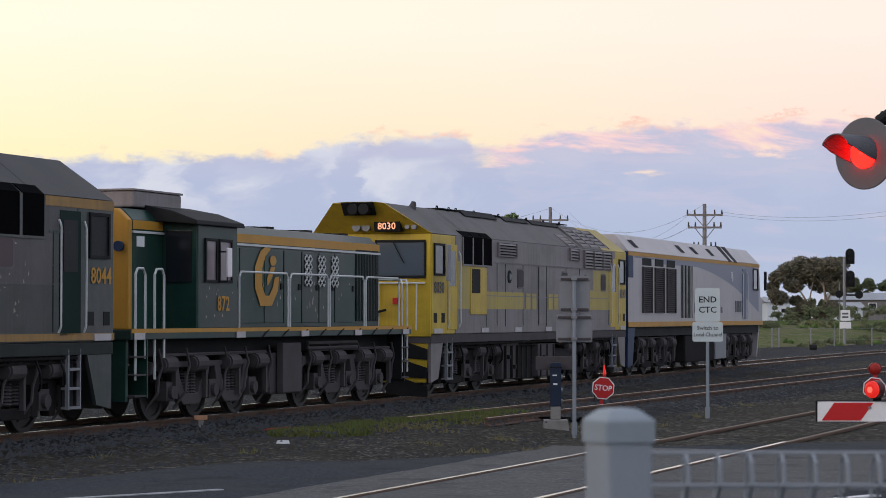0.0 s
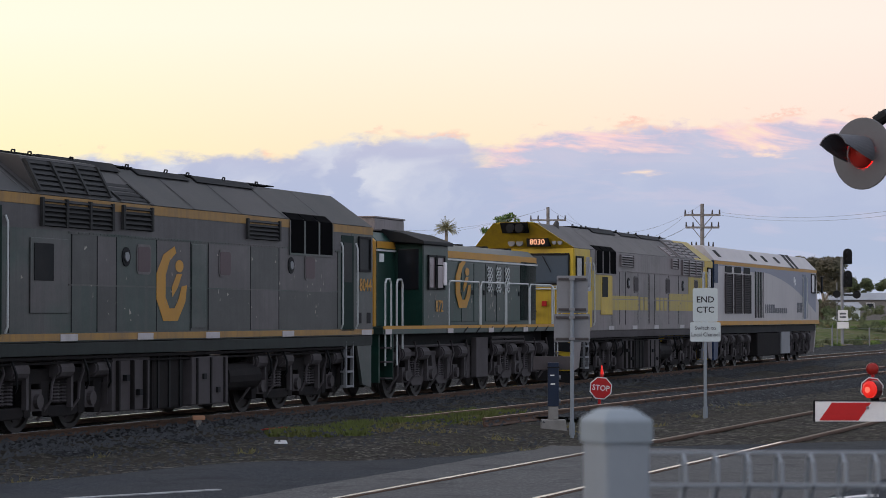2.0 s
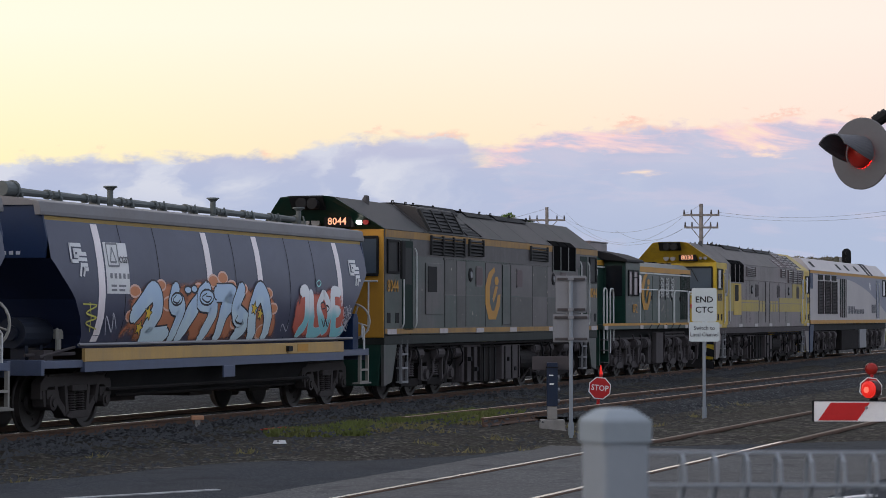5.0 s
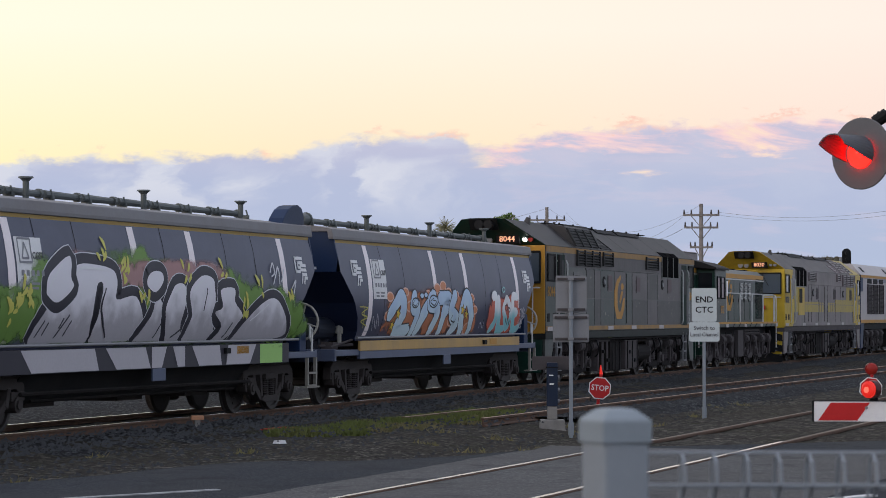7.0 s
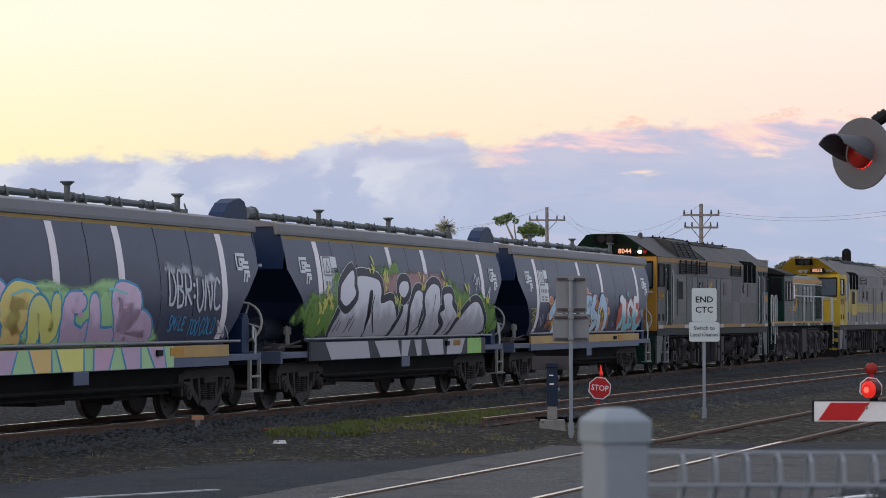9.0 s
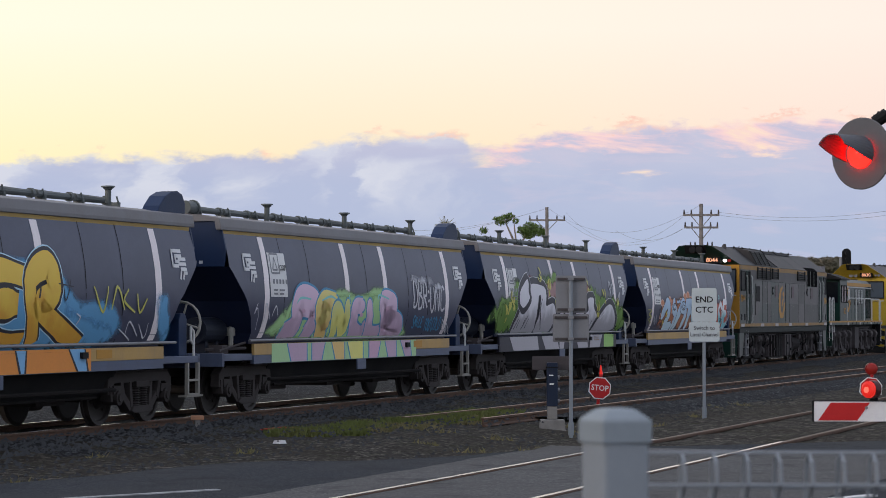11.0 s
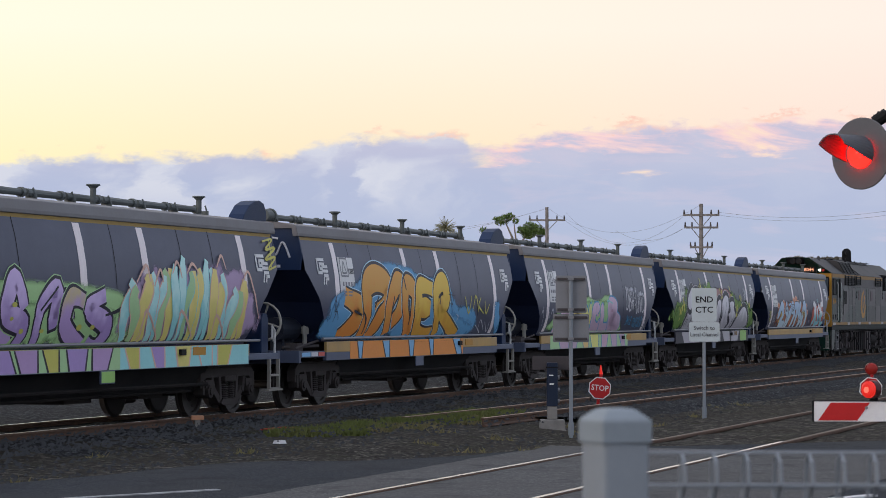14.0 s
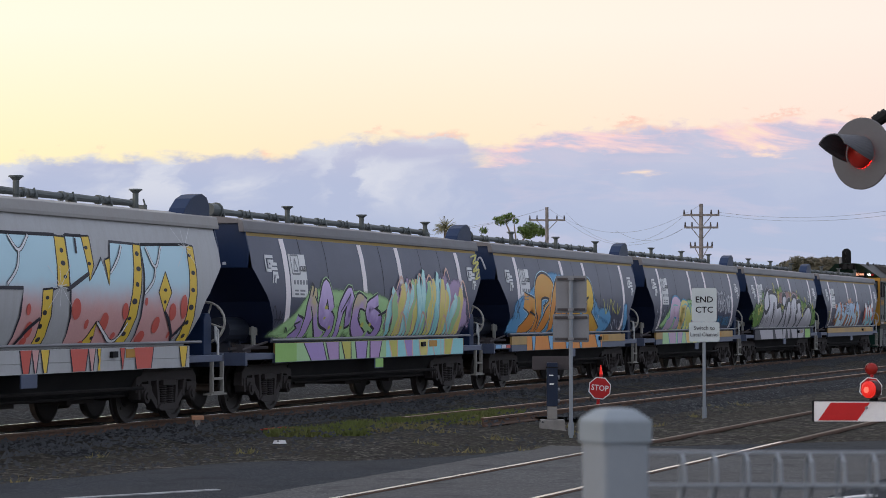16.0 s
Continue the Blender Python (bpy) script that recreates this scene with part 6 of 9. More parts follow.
def ground():
    xs = np.concatenate((-np.geomspace(3500, 20, 14), np.arange(-16, 40, 0.4), np.geomspace(42, 3500, 22)))
    ys = np.concatenate((-np.geomspace(3500, 20, 8), np.arange(-12, 16, 4), np.arange(16, 75, 0.45), np.geomspace(76, 3500, 40)))
    nx, ny = len(xs), len(ys)
    v = [(float(x), float(y), ground_z(float(x), float(y))) for x in xs for y in ys]
    f = [(i * ny + j, (i + 1) * ny + j, (i + 1) * ny + j + 1, i * ny + j + 1) for i in range(nx - 1) for j in range(ny - 1)]
    me = bpy.data.meshes.new("ground")
    me.from_pydata(v, [], f)
    me.materials.append(GROUND)
    ob = tagged(new("ground", me), "dark gravelly dirt with patches of weeds beside the rails", "ground", kind="structure")
    return ob


ground()


def strip(name, lat0, lat1, s0, s1, z, material, label, category, step=1.0, rough=0.0, crown=0.0):
    """A bed laid along the line between two distances from it; lat0 and lat1 may depend on s."""
    fa = lat0 if callable(lat0) else (lambda s: lat0)
    fb = lat1 if callable(lat1) else (lambda s: lat1)
    n, m = int((s1 - s0) / step) + 1, 8
    v, f = [], []
    for i in range(n):
        s = s0 + i * step
        for j in range(m):
            u = j / (m - 1)
            a, b = fa(s), fb(s)
            x, y, h = line(s, a + (b - a) * u)
            zz = z + crown * (1 - (2 * u - 1) ** 4) + rough * noise.noise((x * 2.3, y * 2.3, 1))
            v.append((x, y, zz - (0.25 if j in (0, m - 1) else 0)))
    f = [(i * m + j, (i + 1) * m + j, (i + 1) * m + j + 1, i * m + j + 1) for i in range(n - 1) for j in range(m - 1)]
    me = bpy.data.meshes.new(name)
    me.from_pydata(v, [], f)
    me.materials.append(material)
    return tagged(new(name, me), label, category, kind="structure")


strip("ballast_main", -14.0, 3.0, -60, 330, -0.125, BALLAST, "bed of dark basalt ballast under the main track", "ballast", 0.8, 0.05, 0.04)
strip("ballast_siding", lambda s: siding_lat(s) - 2.0, lambda s: siding_lat(s) + 2.2, -22, 180, -0.13, BALLAST, "thin dark ballast under the siding", "ballast", 0.8, 0.04, 0.02)


def stones():
    rnd = random.Random(4)
    g = Mesh()
    for i in range(11000):
        s = -46 + 110 * rnd.random() ** 1.6
        k = rnd.random()
        lat = rnd.uniform(0.85, 3.2) if k < 0.62 else siding_lat(s) + rnd.uniform(-2.4, 2.6) if k < 0.85 else rnd.uniform(3, 9)
        x, y, h = line(s, lat)
        r = rnd.uniform(0.018, 0.045)
        base = -0.09 if lat < 2.9 or abs(lat - siding_lat(s)) < 2 else ground_z(x, y, True)
        v = [(x + rnd.uniform(-r, r) * 0.4 + r * a, y + r * b, base + r * c + 0.01) for a, b, c in ((1, 0, 0), (-0.6, 0.9, 0.1), (-0.7, -0.8, 0), (0.1, 0.1, 1.1))]
        g.add(v, [(0, 1, 3), (1, 2, 3), (2, 0, 3)])
    me = bpy.data.meshes.new("ballast_stones")
    me.from_pydata(g.v, [], g.f)
    me.materials.append(BALLAST_STONE)
    tagged(new("ballast_stones", me), "loose dark basalt ballast stones", "stones", kind="stuff")


BALLAST_STONE = mat("basalt_stone", (0.055, 0.057, 0.06), 0.85, amount=0.6, scale=9.0, dirt=(0.02, 0.02, 0.022), bump=0.3)
stones()


def rail(parent, lat, s0, s1, z_top, head, step=2.0):
    """One rail: foot, web and head."""
    fl = lat if callable(lat) else (lambda s: lat)
    prof = [(-0.07, -0.155), (0.07, -0.155), (0.07, -0.14), (0.012, -0.115), (0.012, -0.045), (0.036, -0.035), (0.036, -0.006), (0.028, 0.0), (-0.028, 0.0), (-0.036, -0.006), (-0.036, -0.035), (-0.012, -0.045), (-0.012, -0.115), (-0.07, -0.14)]
    body, top = Mesh(), Mesh()
    rings, tops = [], []
    n = int((s1 - s0) / step) + 1
    for i in range(n):
        s = s0 + i * step
        rings.append([(*line(s, fl(s) + a)[:2], z_top + b) for a, b in prof])
        tops.append([(*line(s, fl(s) + a)[:2], z_top + b) for a, b in ((-0.030, 0.0005), (-0.030, 0.004), (0.030, 0.004), (0.030, 0.0005))])
    r = part("rail", body.rings(rings), RUST, parent, "rusty steel rail")
    part("rail_head", top.rings(tops), head, r, "worn running surface")


main_track = thing("railway_track", "main line track with bright worn rail heads in ballast", "railway track", kind="structure")
for lt in (-0.7525, 0.7525):
    rail(main_track, lt, -60, 330, 0.0, SHINE)
siding = thing("railway_siding", "rusty siding rails half sunk in dirt", "railway track", kind="structure")
for dl in (-0.7525, 0.7525):
    rail(siding, (lambda s, d=dl: siding_lat(s) + d), -25, 180, -0.02, DULL_HEAD)
cross_track = thing("crossing_track", "rails set flush into the road surface", "railway track", kind="structure")
for dl in (-0.835, 0.835):
    rail(cross_track, (lambda s, d=dl: third_lat(s) + d), -58, -36, ROAD_Z + 0.012, SHINE)
    rail(cross_track, (lambda s, d=dl: third_lat(s) + d), -36, 20, ROAD_Z + 0.005, SUNK_HEAD)


def sheet(name, poly, z, material, label, category, n=4, thick=0.12):
    g = Mesh()
    g.rings([[(x, y, z - thick) for x, y in poly], [(x, y, z) for x, y in poly]])
    me = solid(name, g, material)
    return tagged(new(name, me), label, category, kind="structure")


WORN_WHITE = mat("worn_road_paint", (0.40, 0.40, 0.40), 0.8, amount=0.9, scale=5.0, dirt=(0.07, 0.07, 0.07), bump=0.3)


def road():
    far = smooth_line([(-14, 17.5), (-7, 21.5), (-4.31, 24.2), (-2.4, 27.7), (-1.0, 28.1), (0.0, 28.9), (0.9, 30.1), (2.2, 31.0), (5.0, 32.2), (9, 34.5), (16, 40)], 5)
    far = [(x + 0.10 * noise.noise((x * 2.5, y, 5)), y + 0.16 * noise.noise((x * 3, y, 9))) for x, y in far]
    poly = far + [(30, 30), (30, -8), (-20, -8), (-20, 10)]
    sheet("road", poly, ROAD_Z - 0.012, ASPHALT, "worn dark asphalt road at a level crossing", "road")
    a = [line(s, third_lat(s) - 1.75 + 0.12 * noise.noise((s, 2, 2)))[:2] for s in np.arange(-60, -37.4, 0.5)]
    b = [line(s, third_lat(s) + 3.2 + 0.15 * noise.noise((s, 4, 2)))[:2] for s in np.arange(-38, -60, -0.5)]
    sheet("crossing_apron", a + b, ROAD_Z - 0.004, PALE_ASPHALT, "paler asphalt panel between and beside the crossing rails", "road", thick=0.05)
    for k, (p, q) in enumerate((((-3.75, 21.9), (-2.12, 23.41)), ((-6.9, 18.95), (-5.0, 20.75)))):
        d = (Vector(q) - Vector(p)).normalized() * 0.05
        nrm = Vector((-d.y, d.x))
        sheet("road_marking", [(p[0] + nrm.x, p[1] + nrm.y), (p[0] - nrm.x, p[1] - nrm.y), (q[0] - nrm.x, q[1] - nrm.y), (q[0] + nrm.x, q[1] + nrm.y)], ROAD_Z - 0.004, WORN_WHITE, "faded white edge line", "road marking", thick=0.02)
    p, q = (2.55, 21.2), (3.9, 22.6)
    d = (Vector(q) - Vector(p)).normalized() * 0.05
    nrm = Vector((-d.y, d.x))
    sheet("road_marking", [(p[0] + nrm.x, p[1] + nrm.y), (p[0] - nrm.x, p[1] - nrm.y), (q[0] - nrm.x, q[1] - nrm.y), (q[0] + nrm.x, q[1] + nrm.y)], ROAD_Z + 0.004, WHITE, "faded white edge line", "road marking", thick=0.02)


road()


def grass_tufts(name, label, spots, seed, h, material):
    rnd = random.Random(seed)
    g = Mesh()
    for x, y, r, n in spots:
        for _ in range(n):
            a, d = rnd.uniform(0, 6.28), r * math.sqrt(rnd.random())
            px, py = x + d * math.cos(a), y + 0.6 * d * math.sin(a)
            z = ground_z(px, py) - 0.03
            w, hh, le = rnd.uniform(0.012, 0.03), h * rnd.uniform(0.4, 1.2), rnd.uniform(-0.1, 0.1)
            an = rnd.uniform(0, 3.14)
            dx, dy = w * math.cos(an), w * math.sin(an)
            g.add([(px - dx, py - dy, z), (px + dx, py + dy, z), (px + le * 0.5 + dx * 0.6, py + dy * 0.6, z + hh * 0.6), (px + le, py, z + hh)], [(0, 1, 2), (0, 2, 3)])
    me = bpy.data.meshes.new(name)
    me.from_pydata(g.v, [], g.f)
    me.materials.append(material)
    tagged(new(name, me), label, "grass", kind="stuff")


rnd_s = random.Random(8)
spots, dry = [], []
for i in range(70):
    u = rnd_s.random()
    x, y, _ = line(-29.5 + 9.8 * u, 3.9 + 0.9 * u + rnd_s.gauss(0, 0.28))
    (spots if rnd_s.random() < 0.55 else dry).append((x, y, rnd_s.uniform(0.2, 0.55), 420))
for i in range(40):
    x, y, _ = line(rnd_s.uniform(-42, -10), rnd_s.uniform(2.6, 9.5))
    dry.append((x, y, rnd_s.uniform(0.1, 0.4), 26))
grass_tufts("weeds", "low green weeds along the siding", spots, 3, 0.17, GRASS)
DRY_GRASS = mat("dry_grass_blade", (0.19, 0.16, 0.075), 0.85, amount=0.5, scale=0.8, dirt=(0.10, 0.12, 0.04), bump=0)
grass_tufts("dry_weeds", "dry brownish grass tufts", dry, 5, 0.11, DRY_GRASS)


def litter():
    rnd = random.Random(21)
    for x, y, w, m, lab in ((-2.54, 38.94, 0.14, WHITE, "white scrap of litter on the dirt"), (6.9, 52.9, 0.35, CONCRETE, "pale broken sleeper piece"), (7.6, 55.5, 0.3, CONCRETE, "pale broken sleeper piece"), (5.1, 56.7, 0.08, WHITE, "white stone on the ballast"), (9.6, 61.5, 0.35, CONCRETE, "pale broken sleeper piece"), (3.6, 48.7, 0.16, BLACK, "black plastic scrap on the dirt"), (3.0, 55.3, 0.14, WHITE, "white scrap of litter on the dirt")):
        n = 7
        g = Mesh()
        ring = [(w * (0.6 + 0.5 * rnd.random()) * math.cos(6.283 * k / n), 0.7 * w * (0.6 + 0.5 * rnd.random()) * math.sin(6.283 * k / n)) for k in range(n)]
        g.rings([[(a, b, 0.0) for a, b in ring], [(a * 0.8, b * 0.8, 0.05) for a, b in ring]])
        ob = new("litter_scrap", solid("litter_scrap", g, m))
        ob.location = (x, y, ground_z(x, y) + 0.005)
        tagged(ob, lab, "litter")
    # a broken concrete marker standing in the ballast, with an orange top
    m = thing("rail_marker", "short pale post with an orange cap in the ballast", "marker post")
    x, y, h = line(-27.3, 1.25)
    m.matrix_world = pose(x, y, -0.20, 0, 0, 15)
    part("post", Mesh().box(-0.05, 0.05, -0.05, 0.05, -0.1, 0.18), CONCRETE, m, bevel=0.01)
    part("cap", Mesh().box(-0.11, 0.11, -0.06, 0.06, 0.181, 0.26), mat("orange_cap", (0.55, 0.28, 0.16), 0.7), m, "worn orange cap", bevel=0.015)
    g = Mesh().path([(0, 0, 0), (0.5, 0.1, 0.04), (0.9, -0.1, 0.02), (1.3, 0.1, 0.03)], 0.018, 6)
    c = new("red_hose", solid("red_hose", g, mat("red_plastic", (0.3, 0.03, 0.02), 0.5)))
    x, y, h = line(-26.2, 1.9)
    c.matrix_world = pose(x, y, -0.24, 0, 0, math.degrees(h) - 60)
    tagged(c, "length of red plastic hose on the ballast", "hose")


litter()


# ---- signs and fittings between the tracks ----
def sign_post(name, label, category, x, y, height, panels, z0=-0.28, lean=0.0, turn=0.0):
    t = thing(name, label, category)
    t.matrix_world = pose(x, y, z0, 0, lean, turn)
    part("post", Mesh().tube((0, 0, -0.2), (0, 0, height), 0.035, 12), GALV, t, "galvanised tubular post")
    part("post_foot", Mesh().tube((0, 0, -0.1), (0, 0, 0.12), 0.05, 12), GALV, t)
    return t


def rounded(w, h, r=0.04, n=4):
    out = []
    for cx, cz, a0 in ((w / 2 - r, h / 2 - r, 0), (-w / 2 + r, h / 2 - r, 90), (-w / 2 + r, -h / 2 + r, 180), (w / 2 - r, -h / 2 + r, 270)):
        out += [(cx + r * math.cos(radians(a0 + 90 * k / n)), cz + r * math.sin(radians(a0 + 90 * k / n))) for k in range(n + 1)]
    return out


SIGN_WHITE = mat("weathered_sign_face", (0.56, 0.61, 0.61), 0.5, amount=0.25, dirt=(0.42, 0.44, 0.43))
# END CTC board, facing the camera's side
ex, ey = 5.35, 51.0
sg = sign_post("end_control_sign", "white railway sign on a galvanised post in the ballast", "sign", ex, ey, 2.50, None, z0=EYE - (731 - 559.7) * ey / 4400)
e_z = lambda py: (731 - py) * ey / 4400
g = Mesh().prism_y([(a, e_z(540) + b) for a, b in rounded(0.51, 0.69)], -0.05, -0.038)
up_p = part("upper_panel", g, SIGN_WHITE, sg, "white panel lettered in black")
g = Mesh().prism_y([(a, e_z(587.5) + b) for a, b in rounded(0.625, 0.40)], -0.05, -0.038)
lo_p = part("lower_panel", g, SIGN_WHITE, sg, "pale panel lettered in grey")
writing("END", 0.175, INK, up_p, pose(0, -0.053, e_z(531)), squeeze=1.05)
writing("CTC", 0.175, INK, up_p, pose(0, -0.053, e_z(549)), squeeze=1.05)
writing("Switch to", 0.115, GREY_INK, lo_p, pose(0, -0.053, e_z(581)))
writing("Local Channel", 0.115, GREY_INK, lo_p, pose(0, -0.053, e_z(592.5)), squeeze=0.88)

# grey sign seen from behind
gx, gy = 2.22, 43.2
g_z0 = EYE - (760 - 559.7) * gy / 4400
g_z = lambda py: (760 - py) * gy / 4400
bs = sign_post("rear_facing_sign", "back of a two-panel aluminium sign on a post", "sign", gx, gy, g_z(490), None, z0=g_z0)
pm = gy / 4400
for nm, x0, x1, y0, y1 in (("upper_panel", 984, 1039, 488, 554), ("lower_panel", 979, 1043, 556, 606)):
    p = part(nm, Mesh().prism_y([((x0 + x1) / 2 * pm - 1010.5 * pm + a, g_z((y0 + y1) / 2) + b) for a, b in rounded((x1 - x0) * pm, (y1 - y0) * pm, 0.03)], 0.075, 0.082), ALU, bs, "dull aluminium sheet")
    for yy in (y0 + 6, y1 - 6):
        part("back_rail", Mesh().box((x0 + 3 - 1010.5) * pm, (x1 - 3 - 1010.5) * pm, 0.045, 0.072, g_z(yy) - 0.02, g_z(yy) + 0.02), GRIME_PALE, p, "dark mounting rail")
        part("clamp", Mesh().box(-0.05, 0.05, -0.045, 0.045, g_z(yy) - 0.025, g_z(yy) + 0.025), ALU, p)

# dark blue point indicator box on a concrete base
bx, by = 1.99, 45.4
pm = by / 4400
b_z0 = EYE - (752 - 559.7) * by / 4400
b_z = lambda py: (752 - py) * pm
box = thing("point_machine_post", "dark blue equipment post on a concrete base", "equipment post")
box.matrix_world = pose(bx, by, b_z0)
part("base", Mesh().rings([[(-0.24, -0.24, -0.15), (0.24, -0.24, -0.15), (0.24, 0.24, -0.15), (-0.24, 0.24, -0.15)], [(-0.22, -0.22, 0.10), (0.22, -0.22, 0.10), (0.22, 0.22, 0.10), (-0.22, 0.22, 0.10)]]).box(-0.09, 0.09, -0.09, 0.09, 0.1, 0.34), CONCRETE, box, "concrete footing", bevel=0.02)
part("cabinet", Mesh().box(-0.10, 0.10, -0.09, 0.09, 0.34, b_z(642)), mat("dark_blue_cabinet", (0.014, 0.024, 0.05), 0.5), box, "narrow dark blue cabinet", bevel=0.015)
part("cabinet_top", Mesh().box(-0.11, 0.11, -0.10, 0.10, b_z(651), b_z(649)), BLACK, box)
for zl in (668, 690, 710):
    part("lamp_hood", Mesh().tube((0.10, -0.02, b_z(zl)), (0.135, -0.02, b_z(zl)), 0.04, 8), ALU, box)
part("marking_bar", Mesh().box(-0.05, 0.03, -0.096, -0.091, b_z(681), b_z(678)).box(-0.06, 0.02, -0.096, -0.091, b_z(665), b_z(663)), WHITE, box)
part("side_board", Mesh().box(-0.36, 0.33, 0.12, 0.15, b_z(655), b_z(631)), GRIME_PALE, box, "grey horizontal board", bevel=0.01)


LANTERNS = []
RIM_RED_LENS = mat("dull_red_lantern", (0.22, 0.015, 0.015), 0.35, amount=0.3)


def stop_sign(x, y, z_centre, size, name="stop_target", lantern=False):
    t = thing(name, "small red octagonal stop sign on a red stake", "stop sign", "stop signs beside the siding")
    t.matrix_world = pose(x, y, z_centre, 0, 6)
    R = size / 2 / math.cos(radians(22.5))
    ring = lambda r: [(r * math.cos(radians(22.5 + 45 * k)), r * math.sin(radians(22.5 + 45 * k))) for k in range(8)]
    p = part("plate", Mesh().prism_y(ring(R), -0.012, 0.0), WHITE, t, "white-edged octagonal plate")
    part("red_face", Mesh().prism_y(ring(R * 0.91), -0.017, -0.0125), RED, p, "red face")
    writing("STOP", size * 0.36, WHITE, p, pose(0, -0.019, 0), squeeze=0.92)
    part("stake", Mesh().tube((0.0, 0.03, -0.62), (0.0, 0.03, 0.30), 0.035, 8), RED, t, "red stake")
    if lantern:
        part("lantern", Mesh().tube((-0.02, 0.04, 0.42), (-0.02, 0.12, 0.42), 0.135, 16), RIM_RED_LENS, t, "round red lantern housing")
        LANTERNS.append(t)
    else:
        part("stake_tip", Mesh().tube((0.0, 0.03, 0.30), (-0.03, 0.03, 0.50), 0.04, 8, 0.012), RED_GLOW, t, "red tip")
    part("prop", Mesh().tube((-0.17, 0.03, -0.3), (-0.15, 0.03, 0.12), 0.012, 6), BLACK, t)


sy = 54.0
stop_sign((1061 - 784) / 4400 * sy, sy, EYE - (687 - 559.7) / 4400 * sy, 0.475)
sy2 = 53.0
stop_sign((1540 - 784) / 4400 * sy2, sy2, EYE - (688 - 559.7) / 4400 * sy2, 0.475, lantern=True)


# ---- level crossing: boom, flashing light, fence ----
BULB_GLOW = mat("bright_bulb", (0.5, 0.1, 0.08), 0.3, emit=(1.0, 0.16, 0.10, 0.95), bump=0)
RIM_RED = mat("dark_red_housing", (0.07, 0.012, 0.012), 0.4, amount=0.2)


FLASH_RED = mat("blazing_red_glass", (0.3, 0.01, 0.01), 0.3, emit=(1.0, 0.0035, 0.0022, 16.0), bump=0)
DULL_RED = mat("unlit_red_glass", (0.34, 0.022, 0.016), 0.35, amount=0.3, scale=12.0, dirt=(0.16, 0.012, 0.010), bump=0.1)
FLIPPERS = []                   # (two-faced lens, its place, period, lit from, lit to)


def flip_lens(parent, at_, r, depth, period, lit, unlit, glow):
    """A round lens, bright on one face and dull on the other, added to turn over in place of a blinking lamp."""
    n, prof = 24, (-1.0, -0.8, -0.5, -0.2, 0.0, 0.2, 0.5, 0.8, 1.0)
    g = Mesh().rings([[(r * math.sqrt(max(1 - u * u, 0.002)) * math.cos(a), depth * u, r * math.sqrt(max(1 - u * u, 0.002)) * math.sin(a)) for a in np.linspace(0, 2 * math.pi, n + 1)[:-1]] for u in prof])
    me = solid("flasher", g, glow, smooth=True)
    me.materials.append(DULL_RED)
    for p in me.polygons:
        p.material_index = 0 if p.center.y < 0 else 1
    ob = part("flasher", me, glow, parent, "red flashing lens, bright on one face")
    ob.location = at_
    FLIPPERS.append((ob, at_, period, lit, unlit))


def boom():
    y = 18.0
    k = y / 4400
    X = lambda px: (px - 784) * k
    Z = lambda py: EYE - (py - 559.7) * k
    t = thing("boom_barrier", "red and white level crossing boom with a lit red lamp", "boom barrier")
    t.matrix_world = pose(X(1439), y, Z(728), 0, 0, -4)
    w = 2.6
    part("boom", Mesh().box(0, w, -0.02, 0.02, -0.072, 0.072), WHITE, t, "white painted boom", bevel=0.004)
    for i in range(3):
        a = 0.03 + i * 0.74
        part("red_band", Mesh().prism_y([(a, -0.064), (a + 0.09, 0.064), (a + 0.37, 0.064), (a + 0.28, -0.064)], -0.0235, -0.0205), RED, t, "slanting red band")
    part("boom_edge", Mesh().box(-0.012, w, -0.021, 0.021, 0.0725, 0.080).box(-0.012, 0, -0.021, 0.021, -0.072, 0.0725), BLACK, t, "dark edge strip")
    lamp = part("boom_lamp", Mesh().tube((0.371, -0.075, 0.16), (0.381, -0.065, 0.16), 0.040, 20, 0.061).tube((0.381, -0.065, 0.16), (0.394, -0.052, 0.16), 0.061, 20), RED_GLOW, t, "lit red boom lamp")
    part("bulb", Mesh().tube((0.367, -0.079, 0.158), (0.372, -0.074, 0.158), 0.022, 10), BULB_GLOW, lamp, "bright middle of the lens")
    part("lamp_rim", Mesh().tube((0.394, -0.052, 0.16), (0.436, -0.01, 0.16), 0.065, 20), RIM_RED, lamp, "dark red lamp housing")
    part("lamp_bracket", Mesh().box(0.40, 0.46, -0.01, 0.04, 0.08, 0.10), BLACK, t)
    part("rivet", Mesh().tube((0.375, -0.028, 0.028), (0.375, -0.02, 0.028), 0.012, 8), ALU, t)
    # mast outside the view that carries the boom
    part("boom_mast", Mesh().box(2.5, 2.75, -0.12, 0.12, -0.95, 0.5), GALV, t)


boom()
for lantern_owner in LANTERNS:
    flip_lens(lantern_owner, (-0.02, 0.0, 0.42), 0.12, 0.05, 0.695, 0.89, 1.07, RED_GLOW)


